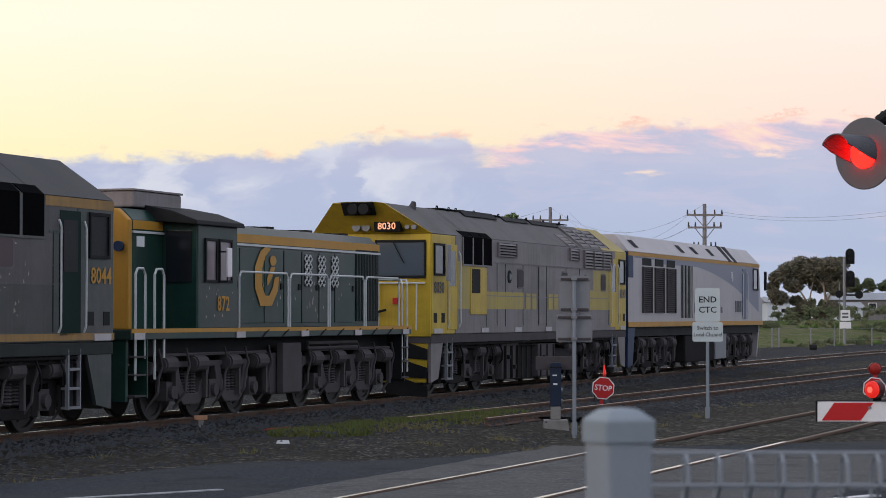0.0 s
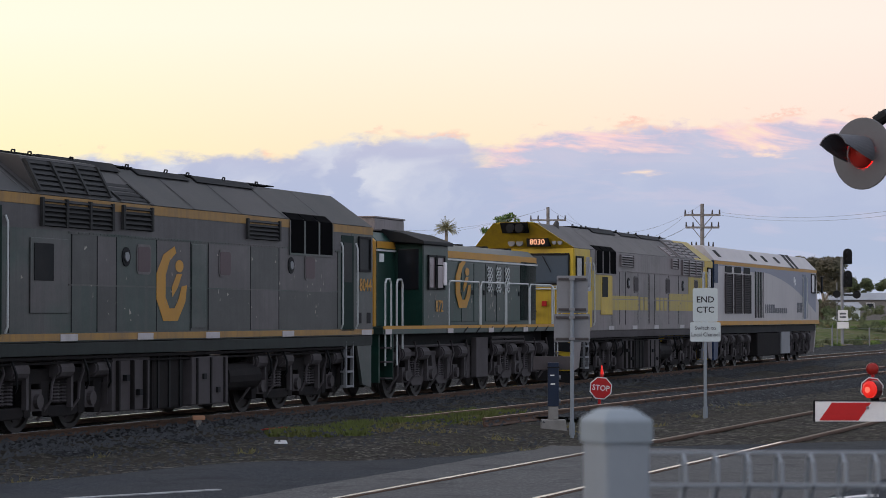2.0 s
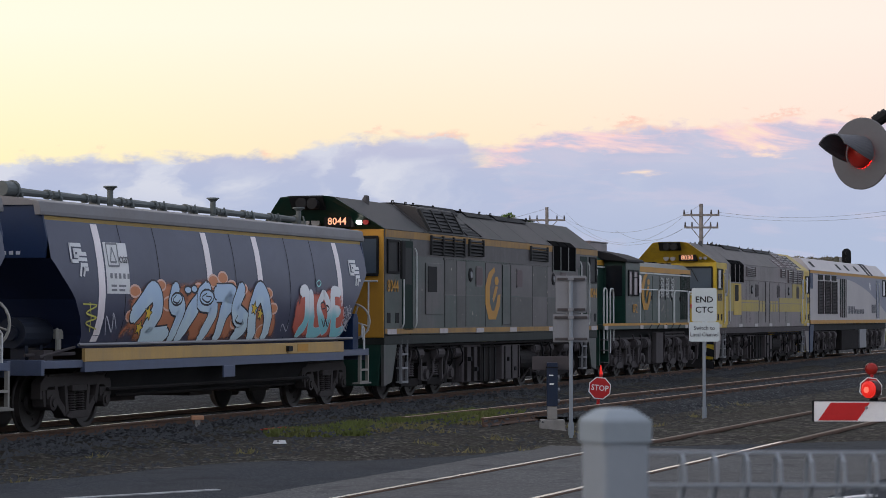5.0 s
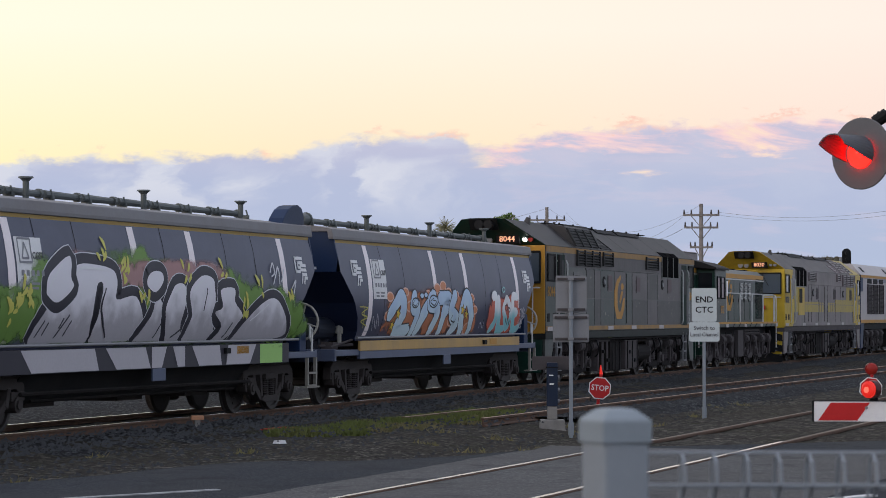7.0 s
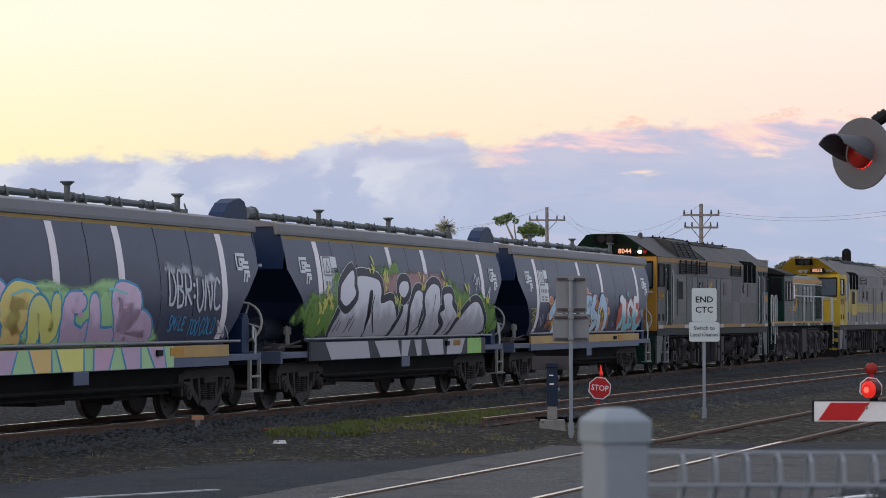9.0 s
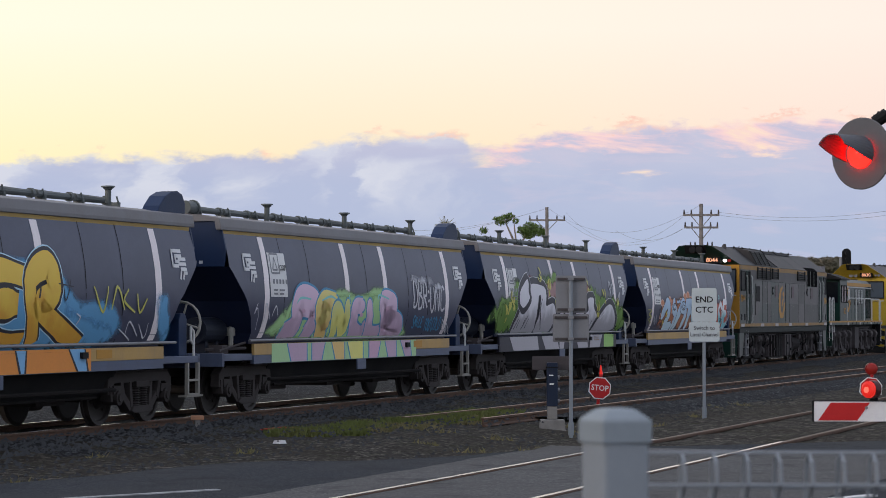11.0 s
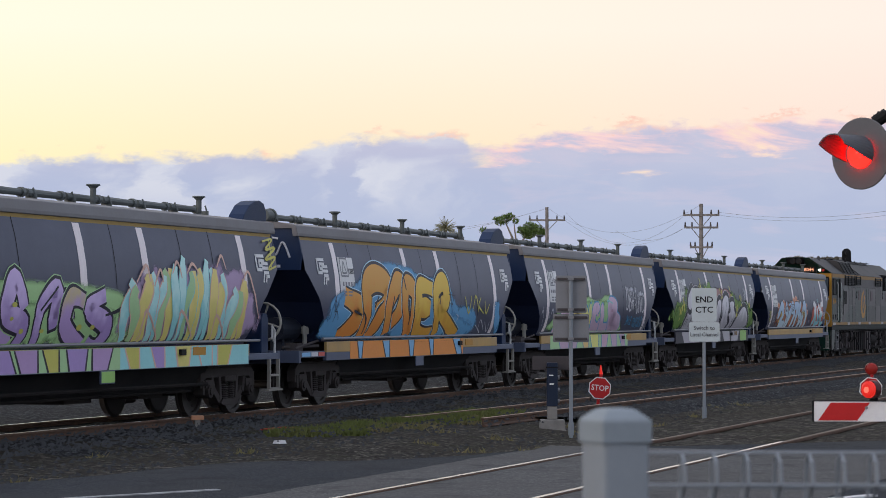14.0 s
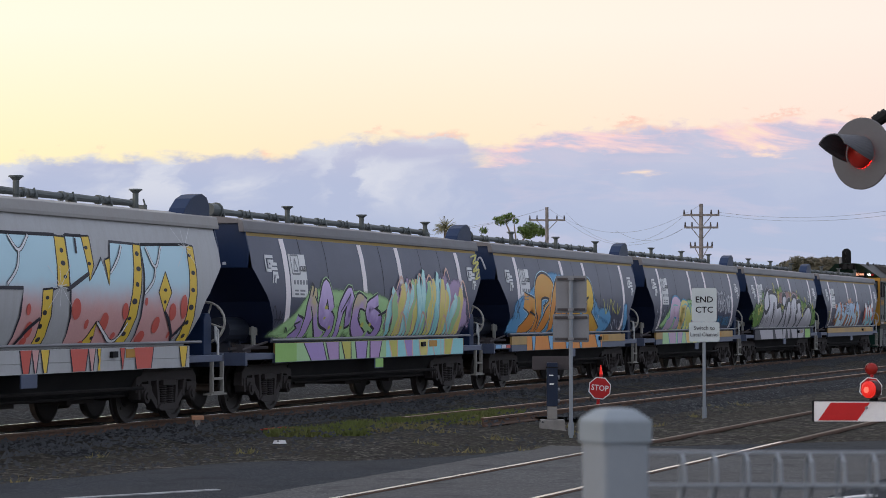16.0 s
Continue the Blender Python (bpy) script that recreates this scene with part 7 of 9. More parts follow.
def crossing_light():
    y = 19.0
    k = y / 4400
    t = thing("crossing_signal", "grey round level crossing signal with a hooded red light", "crossing signal")
    cx, cz = (1526 - 784) * k, EYE - (272 - 559.7) * k
    # its face turns away towards the road on the far left
    t.matrix_world = pose(cx, y, cz, 0, 0, -46)
    R = 64 * k
    n = 48
    g = Mesh().rings([[(r * math.cos(6.28319 * i / n), yy, r * math.sin(6.28319 * i / n)) for i in range(n)] for yy, r in ((0.0, R), (-0.008, R), (-0.012, R - 0.008))])
    part("target_disc", g, BOARD_GREY, t, "grey round background disc")
    lens_r = 0.115
    flip_lens(t, (0, -0.016, 0), lens_r, 0.07, 1.398, 1.075, 1.765, FLASH_RED)
    # hood: a half tube, longer at the top
    rings = []
    for m, (yy, sp) in enumerate(((-0.012, 118), (-0.12, 105), (-0.25, 85), (-0.36, 66))):
        ang = [radians(90 - sp + 2 * sp * i / 18) for i in range(19)]
        rings.append([((lens_r + 0.022) * math.cos(a), yy - 0.02 * abs(math.cos(a)), (lens_r + 0.022) * math.sin(a)) for a in ang] + [((lens_r + 0.014) * math.cos(a), yy - 0.02 * abs(math.cos(a)), (lens_r + 0.014) * math.sin(a)) for a in reversed(ang)])
    part("hood", Mesh().rings(rings), BOARD_GREY, t, "grey hood over the lens")
    part("lamp_housing", Mesh().tube((0, 0.0, 0), (0, 0.14, 0), 0.16, 20), BLACK, t, bevel=0.02)
    part("support_arm", Mesh().path([(0, 0.10, 0.0), (0.05, 0.14, R + 0.02), (0.5, 0.3, R + 0.02)], 0.035, 10).tube((0.03, 0.13, R - 0.03), (0.12, 0.16, R + 0.03), 0.05, 10), BLACK, t, "dark support arm")
    part("signal_mast", Mesh().tube((0.55, 0.3, R + 0.3), (0.55, 0.3, 0.15 - cz), 0.06, 12), GALV, t)


crossing_light()


def fence():
    y = 3.9
    k = y / 4400
    X = lambda px: (px - 784) * k
    Z = lambda py: EYE - (py - 559.7) * k
    t = thing("fence_post", "stout galvanised steel fence post with a moulded cap", "fence post")
    t.matrix_world = pose(X(1088), y, 0, 0, 0, 23)
    w = 0.040
    top = Z(722)
    part("post", Mesh().box(-w, w, -w, w, 0.1, top - 0.048), GALV, t, bevel=0.008)
    cap = Mesh().rings([[(a * c, b * c, z) for a, b in ((-1, -1), (1, -1), (1, 1), (-1, 1))] for c, z in ((w + 0.0035, top - 0.055), (w + 0.0035, top - 0.018), (w * 0.62, top - 0.002), (w * 0.4, top))])
    part("cap", cap, mat("pale_post_cap", (0.26, 0.295, 0.32), 0.55, 0.1, amount=0.2, scale=20, bump=0.02), t, "pale moulded cap", bevel=0.004)
    f = thing("mesh_fence", "galvanised welded mesh fence panel with rolled top", "fence")
    yy = 4.25
    k2 = yy / 4400
    x0 = (1150 - 784) * k2
    f.matrix_world = pose(x0, yy, 0)
    zt = EYE - (800 - 559.7) * k2
    up = solid("upright_wire", Mesh().path([(0, 0, 0.15), (0, 0, zt - 0.06), (0, -0.02, zt - 0.012), (0, -0.05, zt), (0, -0.085, zt - 0.015), (0, -0.09, zt - 0.05), (0, -0.05, zt - 0.075)], 0.0032, 6), GALV)
    for i in range(14):
        piece("upright_wire", up, f, i * 0.0535 + 0.05, 0)
    cr = solid("cross_wire", Mesh().tube((-0.03, 0, 0), (1.2, 0, 0), 0.003, 6), GALV)
    for yv, zv in ((0.0, zt - 0.06), (-0.05, zt + 0.002), (-0.09, zt - 0.05)):
        piece("cross_wire", cr, f, 0, yv, zv)
    for i in range(7):
        piece("cross_wire", cr, f, 0, 0.006, 0.2 + i * 0.18)


fence()


# ---- distance: signal, poles, trees, houses ----
def line_signal():
    X, Y = 25.95, 161.5
    k = Y / 4400
    z0 = EYE - (614 - 559.7) * k
    t = thing("railway_signal", "tall railway signal mast with dark lamp heads", "railway signal")
    t.matrix_world = pose((1488 - 784) * k, Y, z0)
    Z = lambda py: (614 - py) * k
    part("mast", Mesh().tube((0, 0, -0.5), (0, 0, Z(455)), 0.10, 12), ALU, t, "grey tubular mast")
    for nm, a, b in (("upper_head", 440, 468), ("lower_head", 479, 508)):
        zt, zb, r = Z(a), Z(b), 0.29
        poly = [(0.37 + r * math.cos(an), zt - r + r * math.sin(an)) for an in np.linspace(0, math.pi, 9)] + [(0.37 - r, zb), (0.37 + r, zb)]
        hd = part(nm, Mesh().prism_y(poly, -0.05, 0.05), BLACK, t, "rounded black signal head")
        for zh in (zt - 0.32, zb + 0.3):
            part("signal_hood", Mesh().tube((0.37, -0.4, zh), (0.37, -0.05, zh), 0.13, 10), BLACK, hd)
    part("side_disc", Mesh().tube((0.95, -0.05, Z(522)), (0.95, 0.05, Z(522)), 0.26, 16).box(0, 0.8, -0.02, 0.02, Z(524), Z(521)), BLACK, t, "round black disc")
    part("side_disc", Mesh().tube((-0.35, -0.05, Z(521)), (-0.35, 0.05, Z(521)), 0.24, 16), BLACK, t)
    part("sign_plate", Mesh().box(-0.28, 0.34, -0.16, -0.12, Z(568), Z(549)), WHITE, t, "white plate with unreadable lines")
    part("sign_plate", Mesh().box(-0.34, 0.40, -0.16, -0.12, Z(582), Z(570)), WHITE, t)
    part("sign_bar", Mesh().box(-0.18, 0.22, -0.17, -0.161, Z(557), Z(554)).box(-0.18, 0.22, -0.17, -0.161, Z(563), Z(560)), GREY_INK, t)
    part("ladder", Mesh().tube((-0.3, 0.2, 0), (-0.3, 0.2, Z(500)), 0.03, 6).tube((-0.6, 0.2, 0), (-0.6, 0.2, Z(575)), 0.03, 6), ALU, t)
    part("mast_base", Mesh().box(-0.5, 0.6, -0.4, 0.4, -0.3, 0.18), CONCRETE, t)


line_signal()


def power_pole(px, py_top, Y, arms, label):
    k = Y / 4400
    x, zt = (px - 784) * k, EYE - (py_top - 559.7) * k
    t = thing("power_pole", label, "power pole", "roadside power poles")
    t.matrix_world = pose(x, Y, 0)
    part("pole", Mesh().tube((0, 0, -1), (0, 0, zt), 0.20, 12, 0.13), WOOD, t, "weathered timber pole")
    for py, half in arms:
        z = EYE - (py - 559.7) * k
        a = part("crossarm", Mesh().box(-half * k, half * k, -0.17, -0.05, z - 0.07, z + 0.07), WOOD, t, "timber crossarm")
        for u in (-0.95, -0.55, 0.55, 0.95):
            part("insulator", Mesh().tube((u * half * k, -0.11, z + 0.07), (u * half * k, -0.11, z + 0.38), 0.07, 8, 0.04), GRIME_PALE, a)
        part("brace", Mesh().tube((-half * k * 0.6, -0.1, z), (0, -0.1, z - 0.9), 0.03, 6).tube((half * k * 0.6, -0.1, z), (0, -0.1, z - 0.9), 0.03, 6), WOOD, a)
    return x, zt


power_pole(1241, 361, 175, ((381, 32), (403, 30), (438, 20)), "timber power pole with three crossarms and insulators")
power_pole(968, 367, 200, ((390, 32),), "timber power pole with one crossarm")


def cable(a, b, sag, r=0.009):
    """A sagging wire between two points given as picture directions and distances."""
    pts = []
    for i in range(25):
        u = i / 24
        p = Vector(a).lerp(Vector(b), u)
        p.z -= sag * 4 * u * (1 - u)
        pts.append(p)
    ob = new("overhead_cable", solid("overhead_cable", Mesh().path(pts, r, 5), ALU))
    tagged(ob, "thin dark overhead power cable", "cable", "overhead cables")


def at(px, py, Y):
    return ((px - 784) * Y / 4400, Y, EYE - (py - 559.7) * Y / 4400)


for pa, pb, ya, yb, sg_ in (((1273, 376), (1620, 366), 175, 150, 0.5), ((1273, 381), (1620, 374), 175, 150, 0.5), ((1212, 381), (1002, 377), 175, 200, 2.2), ((1212, 403), (1000, 390), 175, 200, 1.6), ((1240, 362), (969, 368), 175, 200, 2.0), ((938, 378), (560, 415), 200, 230, 1.0), ((968, 369), (640, 400), 200, 240, 1.0), ((1209, 405), (1090, 408), 175, 190, 0.8)):
    cable(at(*pa, ya), at(*pb, yb), sg_)


def leaf_cloud(clumps, n, size, seed, squash=0.75):
    rnd = random.Random(seed)
    g = Mesh()
    for cx, cy, cz, r in clumps:
        m = int(n * r * r)
        for _ in range(m):
            while True:
                p = Vector((rnd.uniform(-1, 1), rnd.uniform(-1, 1), rnd.uniform(-1, 1)))
                if 0.25 < p.length < 1:
                    break
            p = Vector((p.x * r, p.y * r, p.z * r * squash)) + Vector((cx, cy, cz))
            a = Vector((rnd.gauss(0, 1), rnd.gauss(0, 1), rnd.gauss(0, 1))).normalized() * size * rnd.uniform(0.6, 1.5)
            b = a.orthogonal().normalized() * size * rnd.uniform(0.25, 0.5)
            g.add([p - a, p + b, p + a, p - b], [(0, 1, 2, 3)])
    return g


def tree(name, label, X, Y, z0, trunk, limbs, clumps, leaf, n, size, seed):
    t = thing(name, label, "tree")
    t.matrix_world = pose(X, Y, z0)
    g = Mesh()
    for p, q, r1, r2 in trunk:
        g.tube(p, q, r1, 8, r2)
    part("trunk", g, BARK, t, "pale bare trunk")
    g = Mesh()
    for p, q, r1, r2 in limbs:
        g.tube(p, q, r1, 6, r2)
    part("limbs", g, BARK, t)
    me = bpy.data.meshes.new("crown")
    c = leaf_cloud(clumps, n, size, seed)
    me.from_pydata(c.v, [], c.f)
    me.materials.append(leaf)
    part("crown", me, leaf, t, "loose crown of small leaves")


PALM = mat("palm_frond", (0.33, 0.31, 0.19), 0.8, amount=0.4, dirt=(0.3, 0.26, 0.16), bump=0)


def far_trees():
    # the broad gum tree beside the line
    Y = 260.0
    k = Y / 4400
    X0, Zg = (1432 - 784) * k, EYE - (572 - 559.7) * k
    P = lambda px, py, dy=0.0: ((px - 1432) * k, dy, (572 - py) * k)
    clumps = []
    rnd = random.Random(5)
    for px, py, r in ((1372, 492, 14), (1362, 508, 10), (1392, 478, 16), (1415, 468, 16), (1425, 485, 20), (1440, 470, 17), (1460, 472, 18), (1480, 468, 14), (1485, 488, 14), (1400, 505, 15), (1450, 500, 20), (1475, 512, 15), (1372, 528, 14), (1362, 520, 10), (1420, 545, 14), (1400, 556, 11), (1460, 545, 14), (1480, 552, 12), (1440, 556, 10), (1405, 532, 10)):
        clumps.append((*P(px, py, rnd.uniform(-1.5, 1.5)), r * k * 1.25))
    trunk = [(P(1452, 574), P(1456, 535), 0.22, 0.17), (P(1440, 574), P(1425, 540), 0.2, 0.14), (P(1456, 535), P(1450, 500), 0.17, 0.1)]
    limbs = [(P(1425, 540), P(1400, 500), 0.13, 0.06), (P(1456, 535), P(1478, 495), 0.12, 0.05), (P(1450, 505), P(1425, 478), 0.1, 0.04), (P(1425, 540), P(1432, 500), 0.1, 0.05)]
    tree("gum_tree", "broad gum tree with pale trunks and olive crown", X0, Y, Zg, trunk, limbs, clumps, LEAF, 620, 0.20, 11)
    # trees that stand above the train
    Y = 210.0
    k = Y / 4400
    P2 = lambda px, py, dy=0.0: ((px - 915) * k, dy, (575 - py) * k)
    cl = [(*P2(px, py, rnd.uniform(-0.5, 0.5)), r * k) for px, py, r in ((893, 388, 11), (885, 394, 9), (903, 383, 9), (912, 392, 6), (938, 402, 13), (950, 408, 14), (925, 408, 11), (960, 412, 9), (935, 414, 13), (878, 388, 6), (856, 408, 8))]
    tree("spreading_tree", "open bright green tree seen over the train", (915 - 784) * k, Y, EYE - (575 - 559.7) * k, [(P2(912, 575), P2(915, 440), 0.25, 0.16)], [(P2(915, 440), P2(893, 390), 0.12, 0.05), (P2(915, 440), P2(940, 405), 0.12, 0.05), (P2(913, 425), P2(908, 380), 0.07, 0.03)], cl, LEAF_BRIGHT, 640, 0.14, 13)
    # palm
    t = thing("palm_tree", "feathery palm crown behind the train", "tree")
    Y = 220.0
    k = Y / 4400
    t.matrix_world = pose((788 - 784) * k, Y, EYE - (575 - 559.7) * k)
    ht = (575 - 407) * k
    part("trunk", Mesh().tube((0, 0, 0), (0, 0, ht), 0.2, 8, 0.13), BARK, t)
    g = Mesh()
    for i in range(120):
        a, el0 = rnd.uniform(0, 6.283), rnd.uniform(-0.1, 1.4)
        ln = rnd.uniform(0.8, 1.3)
        p = Vector((0, 0, ht))
        d = Vector((math.cos(a) * math.cos(el0), math.sin(a) * math.cos(el0), math.sin(el0)))
        for j in range(6):
            q = p + d * ln / 6
            side = d.cross(Vector((0, 0, 1))).normalized() * (0.17 - 0.02 * j)
            for sgn in (-1, 1):
                for m in range(2):
                    b = p.lerp(q, m / 2)
                    g.add([b, b + d * 0.05, b + side * sgn + d * 0.1 + Vector((0, 0, -0.05))], [(0, 1, 2)])
            g.tube(p, q, 0.014, 4)
            p, d = q, (d + Vector((0, 0, -0.17))).normalized()
    me = bpy.data.meshes.new("fronds")
    me.from_pydata(g.v, [], g.f)
    me.materials.append(PALM)
    part("fronds", me, PALM, t, "arching feathery fronds")
    # distant wooded ridge and scrub, as mass
    rnd2 = random.Random(9)
    for Y, x0, x1, y0, y1, n, r, lab, seed, mt in ((420, 1495, 1640, 495, 518, 46, 9, "far wooded rise behind the houses", 3, SCRUB), (230, 1485, 1640, 545, 566, 40, 7, "dark scrub on the bank", 4, SCRUB), (300, 1355, 1400, 545, 566, 14, 6, "dark scrub on the bank", 6, SCRUB), (240, 1385, 1500, 545, 566, 34, 7, "dark scrub under the gum tree", 8, SCRUB), (190, 1400, 1640, 562, 592, 46, 7, "green and dry scrub on the bank", 12, SCRUB), (420, 1340, 1510, 528, 560, 60, 9, "far trees behind the gum tree", 15, SCRUB)):
        k = Y / 4400
        cl = []
        for _ in range(n):
            u = rnd2.random()
            px = x0 + (x1 - x0) * u
            cl.append(((px - 784) * k, Y + rnd2.uniform(-4, 4), EYE - (rnd2.uniform(y0 + (10 * u if Y == 420 else 0), y1) - 559.7) * k, r * k * rnd2.uniform(0.6, 1.2)))
        c = leaf_cloud(cl, 260 if Y > 300 else 380, 0.16 * Y / 240, seed)
        me = bpy.data.meshes.new("scrub")
        me.from_pydata(c.v, [], c.f)
        me.materials.append(mt)
        tagged(new("scrub", me), lab, "scrub", kind="stuff")


far_trees()


def bank():
    """Grassy bank beyond the line on the far right."""
    n, m = 60, 26
    v = []
    for i in range(n):
        s = 70 + i * 4.5
        for j in range(m):
            lat = -6.5 - 46 * (j / (m - 1)) ** 1.4
            x, y, _ = line(s, lat)
            u = min((-lat - 6.5) / 12, 1)
            z = -0.28 + (1.35 + 0.5 * noise.noise((x * 0.05, y * 0.05, 1)) + 0.25 * noise.noise((x * 0.22, y * 0.22, 4))) * u * u * (3 - 2 * u) * min(1, (s - 70) / 25)
            if j == m - 1 or i == n - 1:
                z = -2
            v.append((x, y, z))
    f = [(i * m + j, (i + 1) * m + j, (i + 1) * m + j + 1, i * m + j + 1) for i in range(n - 1) for j in range(m - 1)]
    me = bpy.data.meshes.new("grassy_bank")
    me.from_pydata(v, [], f)
    me.materials.append(GRASSY)
    for p in me.polygons:
        p.use_smooth = True
    tagged(new("grassy_bank", me), "low bank of rough green and dry grass beyond the line", "bank", kind="structure")


bank()


def bank_scrub():
    rnd = random.Random(31)
    for lab, mt, n, r0, r1, sd in (("green scrub bushes on the bank", SCRUB, 46, 0.3, 0.75, 1), ("bright grass clumps on the bank", LEAF_BRIGHT, 60, 0.2, 0.5, 2), ("dry tussocks on the bank", DRY_GRASS, 70, 0.2, 0.45, 3)):
        cl = []
        for _ in range(n):
            s, lat = rnd.uniform(80, 210), -7.5 - 30 * rnd.random() ** 1.5
            x, y, _h = line(s, lat)
            u = min((-lat - 6.5) / 12, 1)
            z = -0.28 + 1.35 * u * u * (3 - 2 * u) * min(1, (s - 70) / 25)
            cl.append((x, y, z + 0.1, rnd.uniform(r0, r1)))
        c = leaf_cloud(cl, 900, 0.11, sd, 0.6)
        me = bpy.data.meshes.new("bank_scrub")
        me.from_pydata(c.v, [], c.f)
        me.materials.append(mt)
        tagged(new("bank_scrub", me), lab, "scrub", kind="stuff")


bank_scrub()


def house(px0, px1, py_eave, py_ridge, Y, wall_m, roof_m, label, windows):
    k = Y / 4400
    x0, x1 = (px0 - 784) * k, (px1 - 784) * k
    ze, zr = EYE - (py_eave - 559.7) * k, EYE - (py_ridge - 559.7) * k
    t = thing("house", label, "house")
    t.matrix_world = pose((x0 + x1) / 2, Y, 0)
    w, d = (x1 - x0) / 2, 3.5
    wl = part("wall", Mesh().box(-w, w, 0, 2 * d, -2, ze), wall_m, t)
    part("roof", Mesh().rings([[(-w - 0.4, -0.4, ze), (-w - 0.4, d, zr), (-w - 0.4, 2 * d + 0.4, ze)], [(w + 0.4, -0.4, ze), (w + 0.4, d, zr), (w + 0.4, 2 * d + 0.4, ze)]]), roof_m, t)
    for a, b, c, e in windows:
        fr = part("window", Mesh().box((a - 784) * k - (x0 + x1) / 2, (b - 784) * k - (x0 + x1) / 2, -0.06, -0.003, EYE - (e - 559.7) * k, EYE - (c - 559.7) * k), WHITE, t)
        part("pane", Mesh().box((a - 784) * k - (x0 + x1) / 2 + 0.1, (b - 784) * k - (x0 + x1) / 2 - 0.1, -0.08, -0.061, EYE - (e - 559.7) * k + 0.1, EYE - (c - 559.7) * k - 0.1), GLASS, fr)


PALE_WALL = mat("pale_weatherboard", (0.55, 0.60, 0.64), 0.7, amount=0.15)
TIN = mat("tin_roof", (0.32, 0.33, 0.35), 0.5, 0.3, amount=0.3, scale=0.5)
house(1352, 1392, 535, 526, 330, PALE_WALL, TIN, "pale weatherboard house with a tin roof", ((1375, 1388, 545, 555),))
house(1470, 1640, 531, 518, 340, mat("drab_wall", (0.2, 0.19, 0.18), 0.8), TIN, "long low house with a grey roof", ((1530, 1545, 536, 548),))
house(1478, 1520, 545, 535, 300, PALE_WALL, TIN, "pale house with a tin roof", ((1490, 1500, 548, 556),))


def wire_fence():
    t = thing("wire_fence", "thin wire fence with steel posts along the bank", "fence")
    for px in (1360, 1372, 1428, 1470, 1536, 1600):
        Y = 150 + (px - 1360) * 0.05
        k = Y / 4400
        part("fence_upright", Mesh().tube(((px - 784) * k, Y, -0.5), ((px - 784) * k, Y, EYE - (580 - 559.7) * k), 0.045, 6), ALU, t)
    for py in (582, 592, 602):
        part("strand", Mesh().tube(at(1355, py, 150), at(1640, py - 1, 164), 0.008, 4), ALU, t)
    m = thing("trackside_drum", "small dark round fitting beside the track", "fitting")
    m.matrix_world = pose(*at(1432, 615, 140))
    part("drum", Mesh().tube((-0.2, 0, 0), (0.2, 0, 0), 0.17, 12), BLACK, m)


wire_fence()


# ---- murals on the hopper sides ----
LIFT = {}


def rise(w):
    """Each coat of paint lies a hair over the one before it."""
    LIFT[w.name] = LIFT.get(w.name, 0.0100) + 0.00022
    return LIFT[w.name]


def coat(name, g, lift, material, parent, label=""):
    me = conform(g, lift)
    me.materials.append(material)
    return part(name, me, material, parent, label)


def filled(outline):
    """A painted shape in the plane of the side."""
    return Mesh().add([(x, 0.0, max(z, 1.365)) for x, z in outline], [tuple(range(len(outline)))])


def cloud_of(w, material, poly, label="misty overspray round the mural"):
    spray_patch(w, poly, material, rise(w), label)


def bubble(w, fill, edge, rim, outline, halo=None, halo_w=0.10, sharp=False, name="mural_letter"):
    """A letter given by its closed outline: halo, dark edge, fill."""
    pts = list(outline) if sharp else smooth_line(outline, 4, True)
    loop = pts + pts[:2]
    if halo:
        g = Mesh()
        ribbon(g, loop, rim + halo_w, 0.0, level, 1.0, 1.372)
        coat("letter_halo", g, rise(w), halo, w, "pale sprayed halo round a letter")
    g = Mesh()
    ribbon(g, loop, rim, 0.0, level, 1.0, 1.372)
    lt = coat(name, g, rise(w), edge, w, "dark outline of a sprayed letter")
    coat("letter_fill", filled(pts), rise(w), fill, lt, "sprayed fill of a letter")
    return lt


def strokes(w, fill, edge, width, rim, *lines, halo=None, halo_w=0.09, taper=0.7):
    """A letter given by the strokes of a wide nozzle, the later ones over the earlier."""
    lines = [smooth_line(ln, 7) for ln in lines]
    layers = ([("letter_halo", halo, rim + halo_w, "pale sprayed halo round a letter")] if halo else []) + [("mural_letter", edge, rim, "outline of a sprayed letter"), ("letter_fill", fill, 0.0, "sprayed fill of a letter")]
    owner = w
    for name, m, more, lab in layers:
        g = Mesh()
        for k, ln in enumerate(lines):
            ribbon(g, ln, width + more, 0.00002 * k, level, taper, 1.372)
            for x, z in (ln[0], ln[-1]) if taper > 0.6 else ():
                disc(g, x, z, (width * taper + more) * 0.5, (width * taper + more) * 0.42, 0.00008 + 0.00002 * k, level, 10, 1)
        ob = coat(name, Mesh().add([(x, y, max(z, 1.372)) for x, y, z in g.v], g.f), rise(w), m, owner, lab)
        owner = ob if name == "mural_letter" else owner


def drawn(w, material, width, *lines, name="drawn_line", label="thin drawn spray line", taper=0.5):
    for ln in lines:
        g = Mesh()
        ribbon(g, smooth_line(ln, 5) if len(ln) > 2 else ln, width, 0.0, level, taper, 1.372)
        coat(name, g, rise(w), material, w, label)


